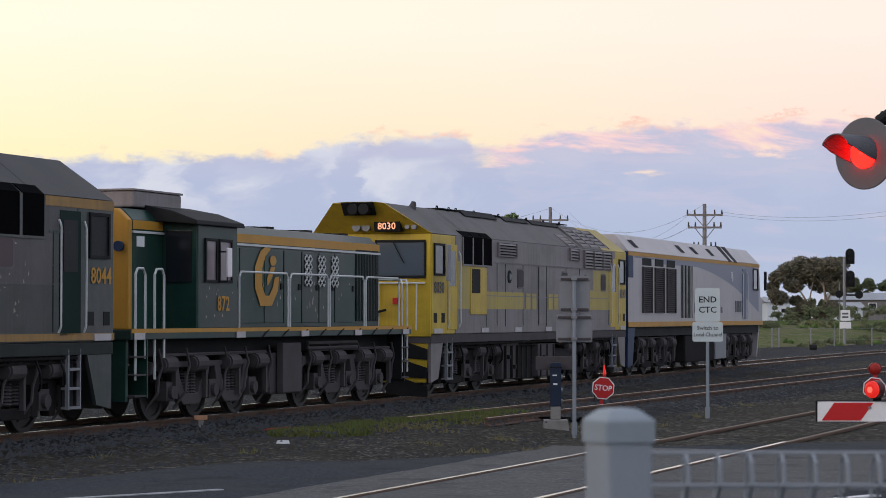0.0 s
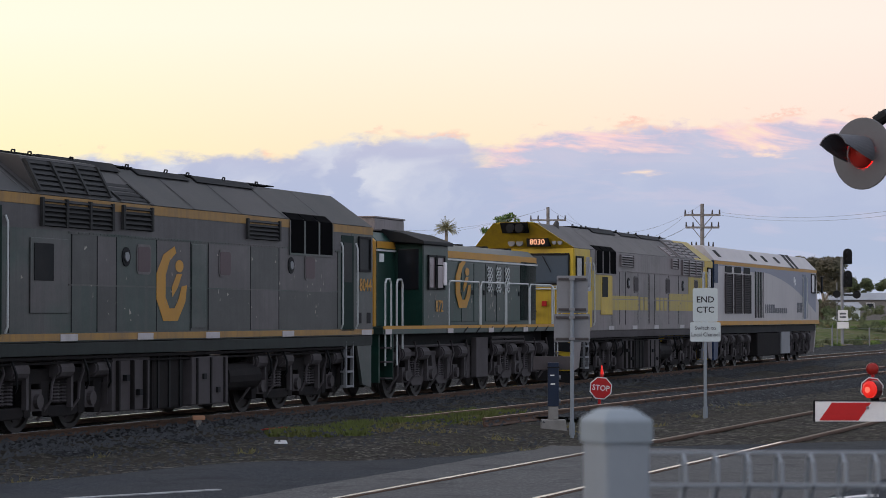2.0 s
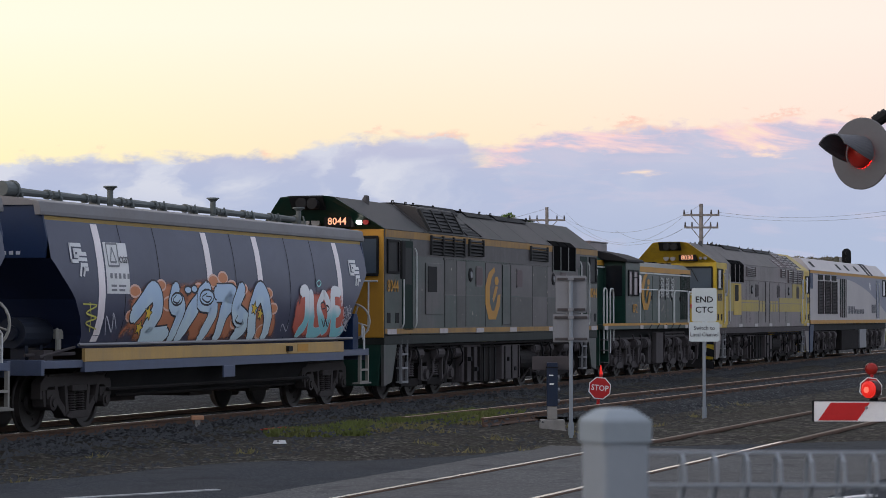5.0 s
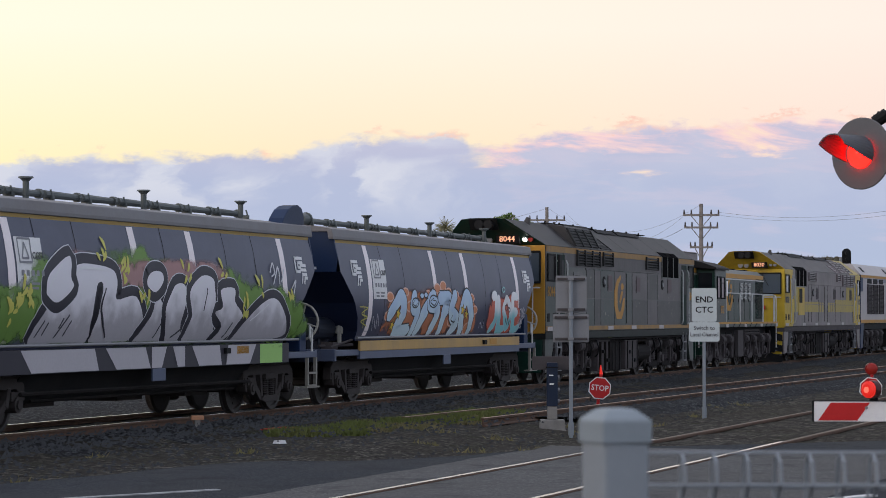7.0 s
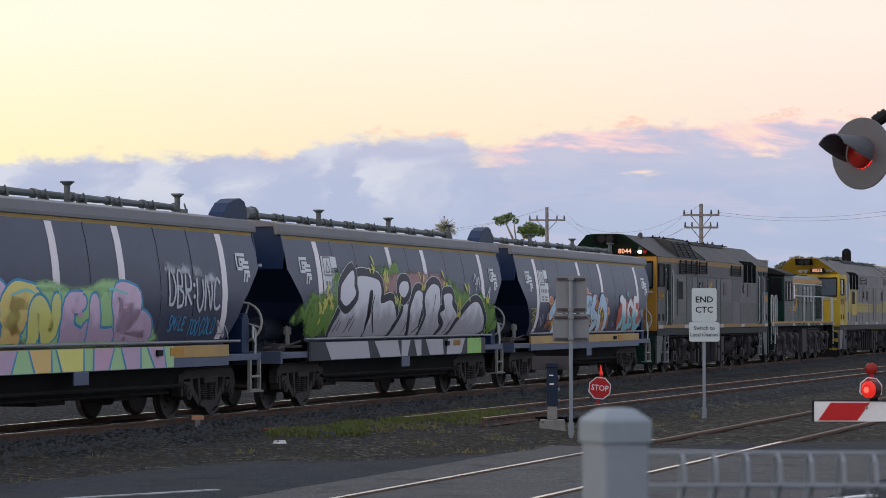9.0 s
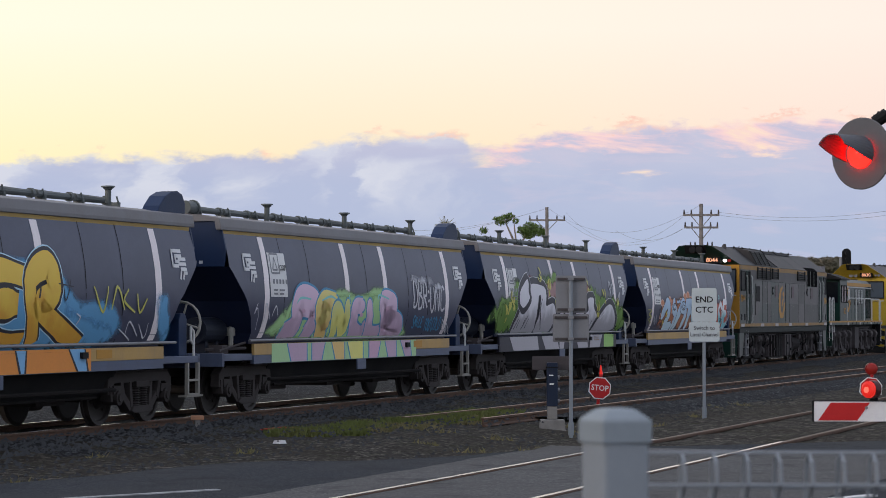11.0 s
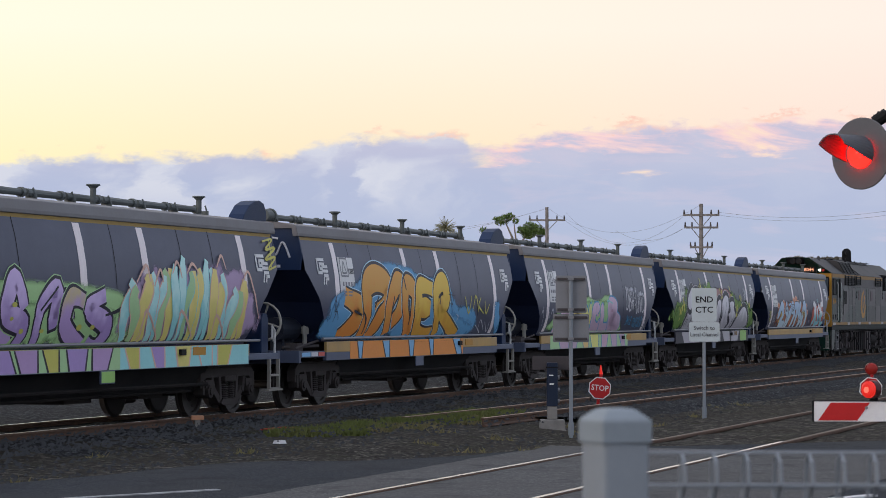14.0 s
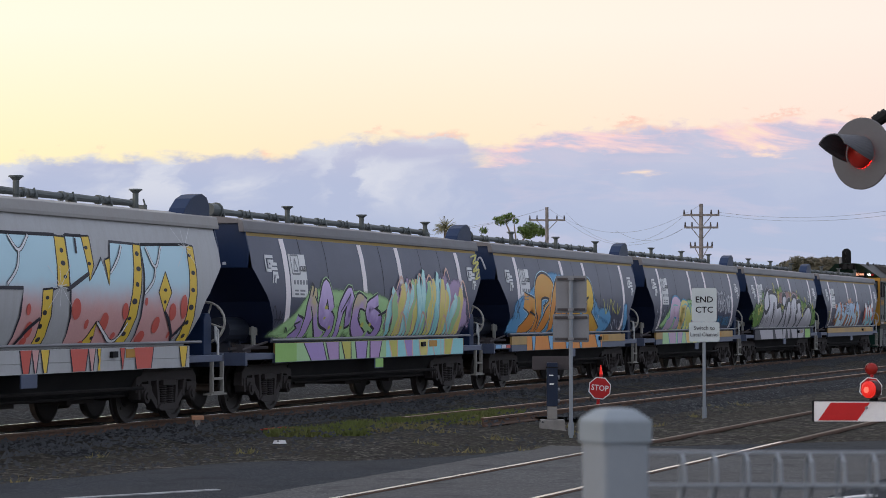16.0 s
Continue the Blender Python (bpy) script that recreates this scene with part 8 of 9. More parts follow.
def blobs(w, material, items, name="paint_blob", label="round sprayed blob", edge=None):
    for x, z, rx, rz in items:
        owner = w
        for m, more, nm, lab in ((edge, 0.035, "blob_edge", "thin edge round a blob"), (material, 0.0, name, label)):
            if m is None:
                continue
            g = Mesh()
            disc(g, x, z, rx + more, rz + more, 0.0, level, 14, 1)
            owner = coat(nm, Mesh().add([(px, py, max(pz, 1.372)) for px, py, pz in g.v], g.f), rise(w), m, owner, lab)


def star(w, x, z, r, material, edge):
    pts = [(x + r * (1 if k % 2 == 0 else 0.42) * math.sin(math.pi * k / 5 + 0.2) * 1.1, z + r * (1 if k % 2 == 0 else 0.42) * math.cos(math.pi * k / 5 + 0.2)) for k in range(10)]
    bubble(w, material, edge, 0.05, pts, sharp=True, name="painted_star")


def splash(w, material, spots, seed):
    """Little sprays of leaf-shaped flecks."""
    rnd = random.Random(seed)
    for x, z in spots:
        g = Mesh()
        for k in range(4):
            a = rnd.uniform(0.5, 2.4)
            x0, z0 = x + rnd.uniform(-0.16, 0.16), z + rnd.uniform(-0.13, 0.13)
            ln = rnd.uniform(0.12, 0.26)
            ribbon(g, smooth_line([(x0, z0), (x0 + 0.6 * ln * math.cos(a) + 0.03, z0 + 0.6 * ln * math.sin(a)), (x0 + ln * math.cos(a), z0 + ln * math.sin(a))], 4), 0.085, 0.00002 * k, level, 0.15, 1.372)
        coat("paint_flecks", g, rise(w), material, w, "leaf-shaped sprayed flecks")


def sill_coat(w, x0, x1, material, lift=0.002):
    part("sill_paint", Mesh().box(x0, x1, -1.4605 - lift, -1.4600, 0.94, 1.295), material, w, "mural colour carried over the sill")


def sill_feet(w, fill, edge, *feet, rim=0.07, lift=0.004):
    """Feet of the mural letters on the sill: (left, right, slant to the bottom)."""
    for k, (a, b, sl) in enumerate(feet):
        y = -1.4605 - lift - 0.0004 * k
        q = lambda r, d: [(a - r, y - d, 1.292), (b + r, y - d, 1.292), (b + r * 1.3 - 0.10 + sl, y - d, 0.943), (a - r * 1.3 + 0.10 + sl, y - d, 0.943)]
        o = part("sill_letter", Mesh().add(q(rim, 0), [(0, 1, 2, 3)]), edge, w, "outlined foot of a mural letter on the sill")
        part("letter_fill", Mesh().add(q(0, 0.0015), [(0, 1, 2, 3)]), fill[k % len(fill)], o)


def fade_paint(name, low, high, z0, z1, mottle=0.25):
    """Two sprayed colours that run into each other with height."""
    low, high = tuple(min(v * GAIN, 0.8) for v in low), tuple(min(v * GAIN, 0.8) for v in high)
    m = paint(name, low)
    nt = m.node_tree
    L = nt.links.new
    b = nt.nodes["Principled BSDF"]
    src = b.inputs["Base Color"].links[0].from_socket
    tc = nt.nodes.new("ShaderNodeTexCoord").outputs["Object"]
    sp = nt.nodes.new("ShaderNodeSeparateXYZ")
    L(tc, sp.inputs[0])
    n = nt.nodes.new("ShaderNodeTexNoise")
    n.inputs["Scale"].default_value, n.inputs["Detail"].default_value = 2.6, 4
    L(tc, n.inputs["Vector"])
    k = nt.nodes.new("ShaderNodeMath")
    k.operation = "MULTIPLY_ADD"
    k.inputs[1].default_value = mottle * (z1 - z0) * 4
    L(n.outputs[0], k.inputs[0])
    L(sp.outputs[2], k.inputs[2])
    mr = nt.nodes.new("ShaderNodeMapRange")
    mr.interpolation_type = "SMOOTHSTEP"
    off = mottle * (z1 - z0) * 2
    mr.inputs[1].default_value, mr.inputs[2].default_value = z0 + off, z1 + off
    L(k.outputs[0], mr.inputs[0])
    mx = nt.nodes.new("ShaderNodeMix")
    mx.data_type = "RGBA"
    L(mr.outputs[0], mx.inputs[0])
    L(src, mx.inputs[6])
    mx.inputs[7].default_value = (*high, 1)
    L(mx.outputs[2], b.inputs["Base Color"])
    return m


GAIN = 1.65
F_JLOE = fade_paint("teal_to_white_fade", (0.16, 0.36, 0.38), (0.66, 0.58, 0.60), 1.75, 2.05)
F_ICE = fade_paint("pale_ice_blue_mottle", (0.37, 0.45, 0.52), (0.27, 0.35, 0.44), 1.6, 2.2, 0.6)
F_CHROME = fade_paint("streaky_chrome", (0.275, 0.26, 0.275), (0.43, 0.415, 0.435), 1.6, 2.2, 0.5)
F_TWO = fade_paint("pink_to_sky_fade", (0.42, 0.23, 0.215), (0.31, 0.44, 0.52), 1.85, 2.45, 0.10)
F_MAUVE = fade_paint("dusty_mauve_mottle", (0.34, 0.24, 0.31), (0.44, 0.32, 0.40), 1.5, 2.2, 0.7)
F_AMBER = fade_paint("amber_mottle", (0.55, 0.33, 0.12), (0.50, 0.42, 0.14), 1.5, 2.2, 0.7)
F_LEMON = fade_paint("dull_lemon_mottle", (0.55, 0.45, 0.13), (0.42, 0.42, 0.16), 1.5, 2.2, 0.7)
F_ORANGE = fade_paint("orange_mottle", (0.47, 0.17, 0.030), (0.42, 0.21, 0.04), 1.5, 2.4, 0.7)
F_GOLD = fade_paint("golden_mottle", (0.44, 0.22, 0.03), (0.49, 0.32, 0.045), 1.5, 2.3, 0.5)
F_LILAC = fade_paint("lilac_and_olive_fade", (0.32, 0.22, 0.40), (0.36, 0.30, 0.16), 1.75, 2.35, 0.5)
F_VIOLET = fade_paint("violet_mottle", (0.26, 0.18, 0.36), (0.38, 0.29, 0.46), 1.5, 2.3, 0.6)
F_SEA = fade_paint("sea_green_and_lemon", (0.20, 0.42, 0.42), (0.32, 0.50, 0.46), 1.6, 2.5, 0.7)
F_CORN = fade_paint("corn_yellow_and_green", (0.46, 0.40, 0.12), (0.50, 0.40, 0.14), 1.6, 2.5, 0.7)
P_COBALT = paint("mural_line_blue", (0.08, 0.30, 0.50))
P_RUSTY = paint("mural_burnt_orange", (0.62, 0.24, 0.11))
P_PEACH = paint("mural_peach_line", (0.74, 0.48, 0.38))
H_RUST = haze("burnt_orange_overspray", (0.58, 0.22, 0.11), 0.62)
H_GRASS = haze("grass_green_overspray", (0.17, 0.30, 0.065), 0.40)
H_ROSE = haze("dull_rose_overspray", (0.44, 0.25, 0.24), 0.62)
H_SPRING = haze("spring_green_overspray", (0.45, 0.70, 0.32), 0.85)
H_AZURE = haze("azure_overspray", (0.15, 0.40, 0.66), 0.72)
H_MAUVE = haze("mauve_overspray", (0.52, 0.38, 0.56), 0.22)
H_CHALK = haze("chalky_overspray", (0.6, 0.6, 0.64), 0.42)


def murals():
    # foremost wagon: ice-blue letters with yellow stars in burnt orange, then four letters in a red cloud
    w = wagon_1
    cloud_of(w, H_RUST, [(-4.45, 1.37), (-4.48, 1.76), (-4.45, 2.16), (-3.46, 2.41), (-2.24, 2.42), (-0.77, 2.55), (0.38, 2.42), (1.59, 2.32), (1.99, 2.04), (2.17, 1.52), (1.9, 1.34)])
    blobs(w, P_RUSTY, [(-4.21, 2.22, 0.19, 0.08), (-4.33, 1.81, 0.16, 0.07), (-3.18, 2.33, 0.17, 0.07), (-0.96, 2.43, 0.20, 0.09), (-0.53, 2.49, 0.20, 0.09), (-0.14, 2.36, 0.18, 0.07), (0.39, 2.31, 0.17, 0.07), (1.57, 2.23, 0.20, 0.08), (1.85, 1.95, 0.20, 0.08), (-2.86, 2.02, 0.24, 0.10), (0.17, 1.7, 0.25, 0.10), (1.54, 1.52, 0.29, 0.12), (-1.64, 2.29, 0.16, 0.07)], edge=P_PEACH)
    for ln in ([(-4.23, 1.81), (-3.53, 2.22), (-3.3, 1.94), (-3.62, 1.5), (-2.79, 1.49)], [(-2.58, 2.28), (-2.69, 2.04), (-2.36, 1.94), (-2.49, 1.45)], [(-1.63, 2.08), (-1.97, 1.81), (-2.2, 1.46)], [(-1.23, 2.29), (-1.55, 2.1), (-0.96, 2), (-1.24, 1.45)], [(-0.84, 2.22), (-0.09, 2.18), (-0.48, 1.89), (-0.54, 1.42)], [(0.32, 2.31), (0.05, 1.92), (0.56, 1.68), (0.26, 1.44)], [(1.09, 1.41), (0.83, 1.89), (1.22, 2.26), (1.6, 1.84), (1.7, 1.43)]):
        strokes(w, F_ICE, P_BLACK, 0.38, 0.07, ln)
    blobs(w, F_ICE, [(-2.1, 2.26, 0.13, 0.05), (-1.83, 2.28, 0.11, 0.05), (-1.29, 2.14, 0.29, 0.12), (-2.56, 2.1, 0.21, 0.09)], edge=P_BLACK)
    drawn(w, P_BLACK, 0.03, [(-1.3, 2.21), (-1.51, 2.13), (-1.24, 2.05), (-1.09, 2.14), (-1.33, 2.16)], [(-2.59, 2.17), (-2.72, 2.08), (-2.53, 2.03), (-2.42, 2.1)], [(0.16, 1.83), (0.11, 1.72), (0.4, 1.67), (0.43, 1.75)])
    for sx, sz in ([(0.91, 1.95)][0], [(1.21, 1.85)][0], [(-3.67, 1.86)][0], [(-3.92, 1.61)][0]):
        star(w, sx, sz, 0.13, P_YELLOW, P_BLACK)
    cloud_of(w, H_RED, [(3.22, 1.38), (2.89, 1.81), (3.21, 2.33), (4.21, 2.31), (5.13, 2.44), (5.64, 2.11), (5.8, 1.5), (5.32, 1.33)])
    strokes(w, F_JLOE, P_FOG, 0.27, 0.02, [(3.27, 2.28), (3.55, 2.25), (3.6, 1.69), (3.35, 1.48)])
    strokes(w, F_JLOE, P_FOG, 0.27, 0.02, [(3.76, 2.25), (4, 1.51), (4.52, 1.49)])
    strokes(w, F_JLOE, P_FOG, 0.22, 0.02, [(4.45, 2.26), (4.2, 1.96), (4.76, 1.54), (4.79, 1.96), (4.47, 2.26)])
    strokes(w, F_JLOE, P_FOG, 0.24, 0.02, [(5.36, 2.29), (4.94, 2.23), (5.27, 1.5), (5.77, 1.53)], [(4.96, 1.9), (5.37, 1.9)])
    drawn(w, P_BLACK, 0.035, [(4.39, 1.96), (4.31, 2.05), (4.48, 2.08), (4.55, 1.97), (4.4, 1.95)], [(4.6, 1.91), (4.62, 2.02), (4.79, 1.96), (4.65, 1.88)], [(4.44, 1.75), (4.68, 1.6), (4.64, 1.75), (4.88, 1.6), (4.86, 1.75)])
    drawn(w, P_TEAL, 0.03, [(4.24, 2.52), (4.1, 2.46), (4.2, 2.39), (4.34, 2.46), (4.24, 2.52)])
    tag(w, "SUMS", 5.62, 6.02, 1.5, 1.75, P_FOG, 0.02, 3)
    tag(w, "ETAPE", 5.62, 6.1, 1.78, 1.98, P_FOG, 0.018, 5)
    drawn(w, P_OLIVE, 0.03, [(-6.13, 2), (-5.63, 1.98), (-5.99, 1.86), (-5.61, 1.78), (-5.95, 1.7), (-5.52, 1.6)], [(-5.89, 2.03), (-5.73, 1.56)])
    drawn(w, P_FOG, 0.025, [(-5.13, 1.5), (-5.27, 1.81), (-4.93, 1.55), (-5.03, 1.86), (-4.78, 1.6)], [(2.41, 1.52), (2.43, 1.66), (2.71, 1.52), (2.71, 1.68)])
    drawn(w, H_CHALK, 0.05, [(2.01, 2.18), (2.32, 2.04), (2.19, 1.81), (2.59, 1.66)], [(2.1, 2.21), (2.03, 1.86)])
    # second: tall chrome letters edged in black, a green cloud with rose tips, yellow flecks
    w = wagon_2
    cloud_of(w, H_GRASS, [(-6.15, 1.38), (-6.26, 2.27), (-5.3, 2.45), (-4.47, 2.84), (-3.45, 2.84), (-1.76, 2.98), (-0.55, 3.04), (0.72, 2.75), (2.57, 2.79), (4.64, 2.47), (5.97, 2.34), (6.61, 1.91), (6.25, 1.26)])
    cloud_of(w, H_GRASS, [(-6.15, 1.38), (-6.14, 2.1), (-5.08, 2.28), (-4.47, 2.12), (-4.72, 1.38)])
    cloud_of(w, H_GRASS, [(4.5, 1.28), (5.01, 2.41), (6.16, 2.27), (6.56, 1.76), (6.05, 1.26)])
    cloud_of(w, H_ROSE, [(-4.48, 2.23), (-3.83, 2.86), (-2.9, 2.88), (-1.69, 2.76), (-0.03, 2.83), (2.23, 2.81), (2.81, 2.45), (0.77, 2.16), (-1.95, 2.2), (-3.31, 2.25)])
    cloud_of(w, H_CHALK, [(-5.4, 2.19), (-5.24, 2.51), (-4.56, 2.52), (-4.66, 2.18)])
    chrome = functools.partial(bubble, w, F_CHROME, P_BLACK, 0.33, halo=P_FOG, halo_w=0.035)
    chrome([(-3.45, 2.48), (-3.33, 2.59), (-2.91, 2.64), (-2.04, 2.57), (-1.85, 2.38), (-1.89, 2.08), (-1.15, 2.13), (-0.81, 1.67), (-1.2, 1.39), (-2.52, 1.32), (-2.49, 1.89), (-2.38, 2.32), (-2.61, 2.28), (-2.73, 1.77), (-2.82, 1.32), (-4.61, 1.35), (-4.31, 1.91), (-3.86, 1.87), (-3.38, 2.17)])
    chrome([(-4.35, 2.21), (-4.19, 2.47), (-3.48, 2.75), (-3.5, 2.42), (-3.44, 2.26), (-3.94, 2.02), (-4.28, 2.11)])
    chrome([(-0.93, 1.33), (-0.69, 1.64), (-0.46, 1.89), (-0.39, 2.08), (-0.16, 2.07), (0.08, 1.7), (0.04, 1.34)])
    chrome([(-0.67, 2.46), (-0.43, 2.56), (-0.1, 2.54), (-0.08, 2.38), (-0.41, 2.21), (-0.7, 2.31)])
    chrome([(0.13, 1.67), (0.05, 1.96), (0.38, 2.32), (0.79, 2.35), (0.88, 2.09), (0.74, 1.7), (0.96, 1.33), (0.4, 1.34)])
    chrome([(1.06, 1.33), (1.15, 1.83), (1.01, 2.23), (1.55, 2.51), (2.04, 2.47), (2.1, 2.24), (2.19, 1.63), (2.2, 1.32)])
    chrome([(2.23, 1.3), (2.55, 1.62), (2.14, 1.86), (2.47, 1.97), (2.35, 2.27), (2.97, 2.31), (3.01, 2.07), (3.41, 1.83), (3.24, 1.62), (2.7, 1.3)])
    chrome([(3.17, 1.31), (3.61, 1.73), (4.42, 2.08), (4.98, 2.13), (5.41, 1.9), (5.73, 1.48), (5.07, 1.37), (3.94, 1.28)])
    drawn(w, P_BLACK, 0.07, [(-4.53, 1.48), (-4.32, 1.74)], [(-4.31, 1.51), (-4.18, 1.71)], [(-3.89, 1.47), (-3.53, 1.83)], [(-3.8, 1.62), (-3.7, 1.78)], [(-3.6, 1.5), (-3.42, 1.74)], [(-2.07, 1.46), (-2.43, 1.89), (-2.29, 2.26)], [(-0.23, 1.44), (-0.05, 1.7)], [(0.48, 1.44), (0.84, 1.6)], [(2.73, 1.42), (3.01, 1.69)], [(1.76, 2.3), (1.63, 1.9)], name="hatch_stroke", label="black hatching inside the letters", taper=0.2)
    drawn(w, P_WHITE, 0.045, [(-3.33, 2.48), (-3.07, 2.57), (-2.32, 2.55)], [(-4.24, 2.26), (-3.78, 2.62)], [(1.18, 2.26), (1.62, 2.46)], [(3.79, 1.72), (4.62, 2.03)], [(0.36, 2.21), (0.62, 2.3)], name="shine_stroke", label="white shine on the letters", taper=0.2)
    splash(w, P_OLIVE, [(-5.13, 2), (-5.35, 1.89), (-4.87, 1.91), (-5.03, 2.17), (-2.31, 2.81), (-1.61, 2.54), (-1.48, 2.45), (0.81, 2.49), (2.45, 2.58), (3.52, 2), (4.28, 2.26), (5.82, 2.01), (-5.5, 1.77), (3.46, 1.69), (-0.84, 2.08)], 4)
    drawn(w, P_FOG, 0.05, [(4.71, 2.62), (4.9, 2.8), (4.94, 2.62), (4.77, 2.55)], [(4.85, 2.4), (5.14, 2.73), (5.16, 2.41)], [(5.25, 2.45), (5.43, 2.7)], [(5.78, 2.34), (6, 2.49), (5.85, 2.23)], label="white scrawl")
    sill_coat(w, -5.9, 5.7, P_BLACK)
    sill_coat(w, 4.3, 5.4, P_GREEN, 0.0035)
    sill_feet(w, (F_CHROME,), P_BLACK, (-5.1, -2.6, 0.25), (-2.2, -0.7, 0.3), (-0.45, 0.15, -0.1), (0.4, 0.9, 0.1), (1.2, 2.4, 0.2), (2.8, 4.1, -0.2), rim=0.04)
    # third: dusty mauve and amber letters lined in blue on spring green, white scrawl, dark blue scrawls
    w = wagon_3
    drawn(w, H_CHALK, 0.16, [(-4.07, 2.19), (-4.09, 2.45)], [(-2.68, 2.28), (-2.67, 2.46)], [(-1.12, 2.35), (-1.1, 2.59)], [(-0.49, 2.35), (-0.48, 2.54)], [(-0.03, 2.36), (0.03, 2.51)], label="pale drifting overspray", taper=0.9)
    cloud_of(w, H_SPRING, [(-4.81, 1.36), (-4.86, 1.8), (-4.28, 2.11), (-3.9, 2.34), (-2.56, 2.27), (-1.42, 2.42), (-0.3, 2.29), (0.68, 2.48), (1.83, 2.31), (2.22, 1.8), (2.6, 1.3)])
    cloud_of(w, H_SPRING, [(-4.56, 1.36), (-4.39, 1.75), (-3.78, 2.22), (-1.61, 2.28), (0.56, 2.31), (1.78, 2.14), (2.37, 1.3)])
    strokes(w, F_MAUVE, P_COBALT, 0.64, 0.10, [(-4.36, 1.42), (-3.88, 1.62), (-3.82, 2.01), (-3.44, 2.11), (-2.91, 1.99), (-2.97, 1.67), (-3.17, 1.41)])
    strokes(w, F_AMBER, P_COBALT, 0.51, 0.10, [(-1.79, 2.07), (-2.37, 2.11), (-2.64, 1.91), (-2.18, 1.8), (-2.49, 1.62), (-2.19, 1.39)])
    strokes(w, F_LEMON, P_COBALT, 0.38, 0.10, [(-1.58, 1.38), (-1.79, 1.83), (-1.57, 1.91), (-1.1, 1.5), (-1.08, 2.05)])
    strokes(w, F_MAUVE, P_COBALT, 0.41, 0.10, [(-0.2, 2.02), (-0.64, 1.97), (-0.53, 1.53), (0, 1.41), (0.07, 1.61)])
    strokes(w, F_MAUVE, P_COBALT, 0.41, 0.10, [(0.22, 2.05), (0.44, 1.45), (1.03, 1.46)])
    strokes(w, F_MAUVE, P_COBALT, 0.46, 0.10, [(1.5, 1.36), (1.04, 2.11), (1.71, 2.08), (1.64, 1.83), (1.22, 1.76), (2.13, 1.66), (2.32, 1.41), (1.59, 1.37)])
    drawn(w, P_TEAL, 0.05, [(-3.9, 2.06), (-3.7, 2.16), (-3.17, 2.14)], [(-2.56, 2.12), (-2.11, 2.2), (-1.81, 2.15)], [(-4.54, 1.5), (-4.45, 1.65)], [(0.72, 2.14), (0.8, 2.25), (1.42, 2.17)], [(-0.96, 2.07), (-1.04, 2.24)], label="teal drawn accents")
    blobs(w, P_PINK, [(-3.54, 1.91, 0.10, 0.04), (-3.03, 1.8, 0.09, 0.04), (-0.24, 1.83, 0.10, 0.04), (1.37, 1.97, 0.12, 0.05), (1.31, 1.52, 0.08, 0.03)])
    tag(w, "DBR", 3.05, 4.05, 1.98, 2.55, P_FOG, 0.06, 5)
    tag(w, "UNC", 4.2, 5.3, 1.92, 2.48, P_FOG, 0.06, 8)
    blobs(w, P_FOG, [(4.1, 2.15, 0.05, 0.04), (4.1, 2.35, 0.05, 0.04)])
    cloud_of(w, H_CHALK, [(2.9, 2.5), (3.0, 2.85), (3.5, 2.8), (4.3, 2.75), (5.0, 2.6), (5.1, 2.3), (4.0, 2.35)])
    tag(w, "SMILE", 3.15, 3.85, 1.55, 1.80, P_COBALT, 0.035, 6)
    tag(w, "TOO", 4.0, 4.45, 1.50, 1.76, P_COBALT, 0.035, 7)
    tag(w, "COLD", 4.5, 5.15, 1.50, 1.78, P_COBALT, 0.035, 9)
    drawn(w, P_FOG, 0.03, [(5.41, 1.44), (5.2, 1.74), (5.68, 1.43), (5.56, 1.65), (5.98, 1.4)], [(-5.8, 1.55), (-5.88, 1.95), (-6.03, 1.85), (-5.88, 2.05)], [(-5.54, 1.6), (-5.47, 2.05), (-5.24, 1.75)], [(-5.17, 1.8), (-4.97, 2), (-4.86, 1.8)], label="grey scrawl")
    sill_coat(w, -5.1, 3.35, P_SPRING)
    sill_feet(w, (F_MAUVE, F_MAUVE, F_AMBER, F_LEMON, P_PINK, F_MAUVE, F_MAUVE), P_COBALT, (-4.3, -3.3, 0.1), (-3.0, -2.3, -0.1), (-1.9, -1.2, 0.1), (-1.0, -0.1, 0.1), (0.3, 1.0, -0.1), (1.3, 2.0, 0.1), (2.3, 2.9, 0.2), rim=0.05)
    # fourth: orange to golden letters on an azure cloud
    w = wagon_4
    cloud_of(w, H_AZURE, [(-6, 1.32), (-6.07, 1.77), (-5.66, 2.26), (-4.43, 2.53), (-3.73, 2.8), (-2.34, 3.02), (-0.84, 2.94), (0.36, 2.75), (1.69, 2.71), (2.48, 2.13), (3.63, 2.1), (4.17, 1.49), (2.26, 1.28)])
    cloud_of(w, H_AZURE, [(-6, 1.32), (-5.9, 1.89), (-5.06, 2.33), (-3.83, 2.41), (-1.17, 2.52), (1.41, 2.41), (2.42, 1.91), (3.79, 1.68), (3.08, 1.23)])
    cloud_of(w, H_AZURE, [(5.7, 1.36), (5.28, 2.14), (5.84, 2.23), (6.08, 1.75), (6.11, 1.34)])
    hal = dict(halo=P_PALEBLUE, halo_w=0.05)
    strokes(w, F_ORANGE, P_BLACK, 0.55, 0.13, [(-5.14, 1.34), (-4.38, 1.64), (-4.06, 1.96), (-5.01, 2.22)], taper=0.5, **hal)
    strokes(w, F_ORANGE, P_BLACK, 0.58, 0.13, [(-3.77, 1.31), (-3.63, 1.89), (-3.71, 2.41), (-3.09, 2.61), (-2.38, 2.45), (-2.56, 2.06), (-3.17, 1.86)], taper=0.5, **hal)
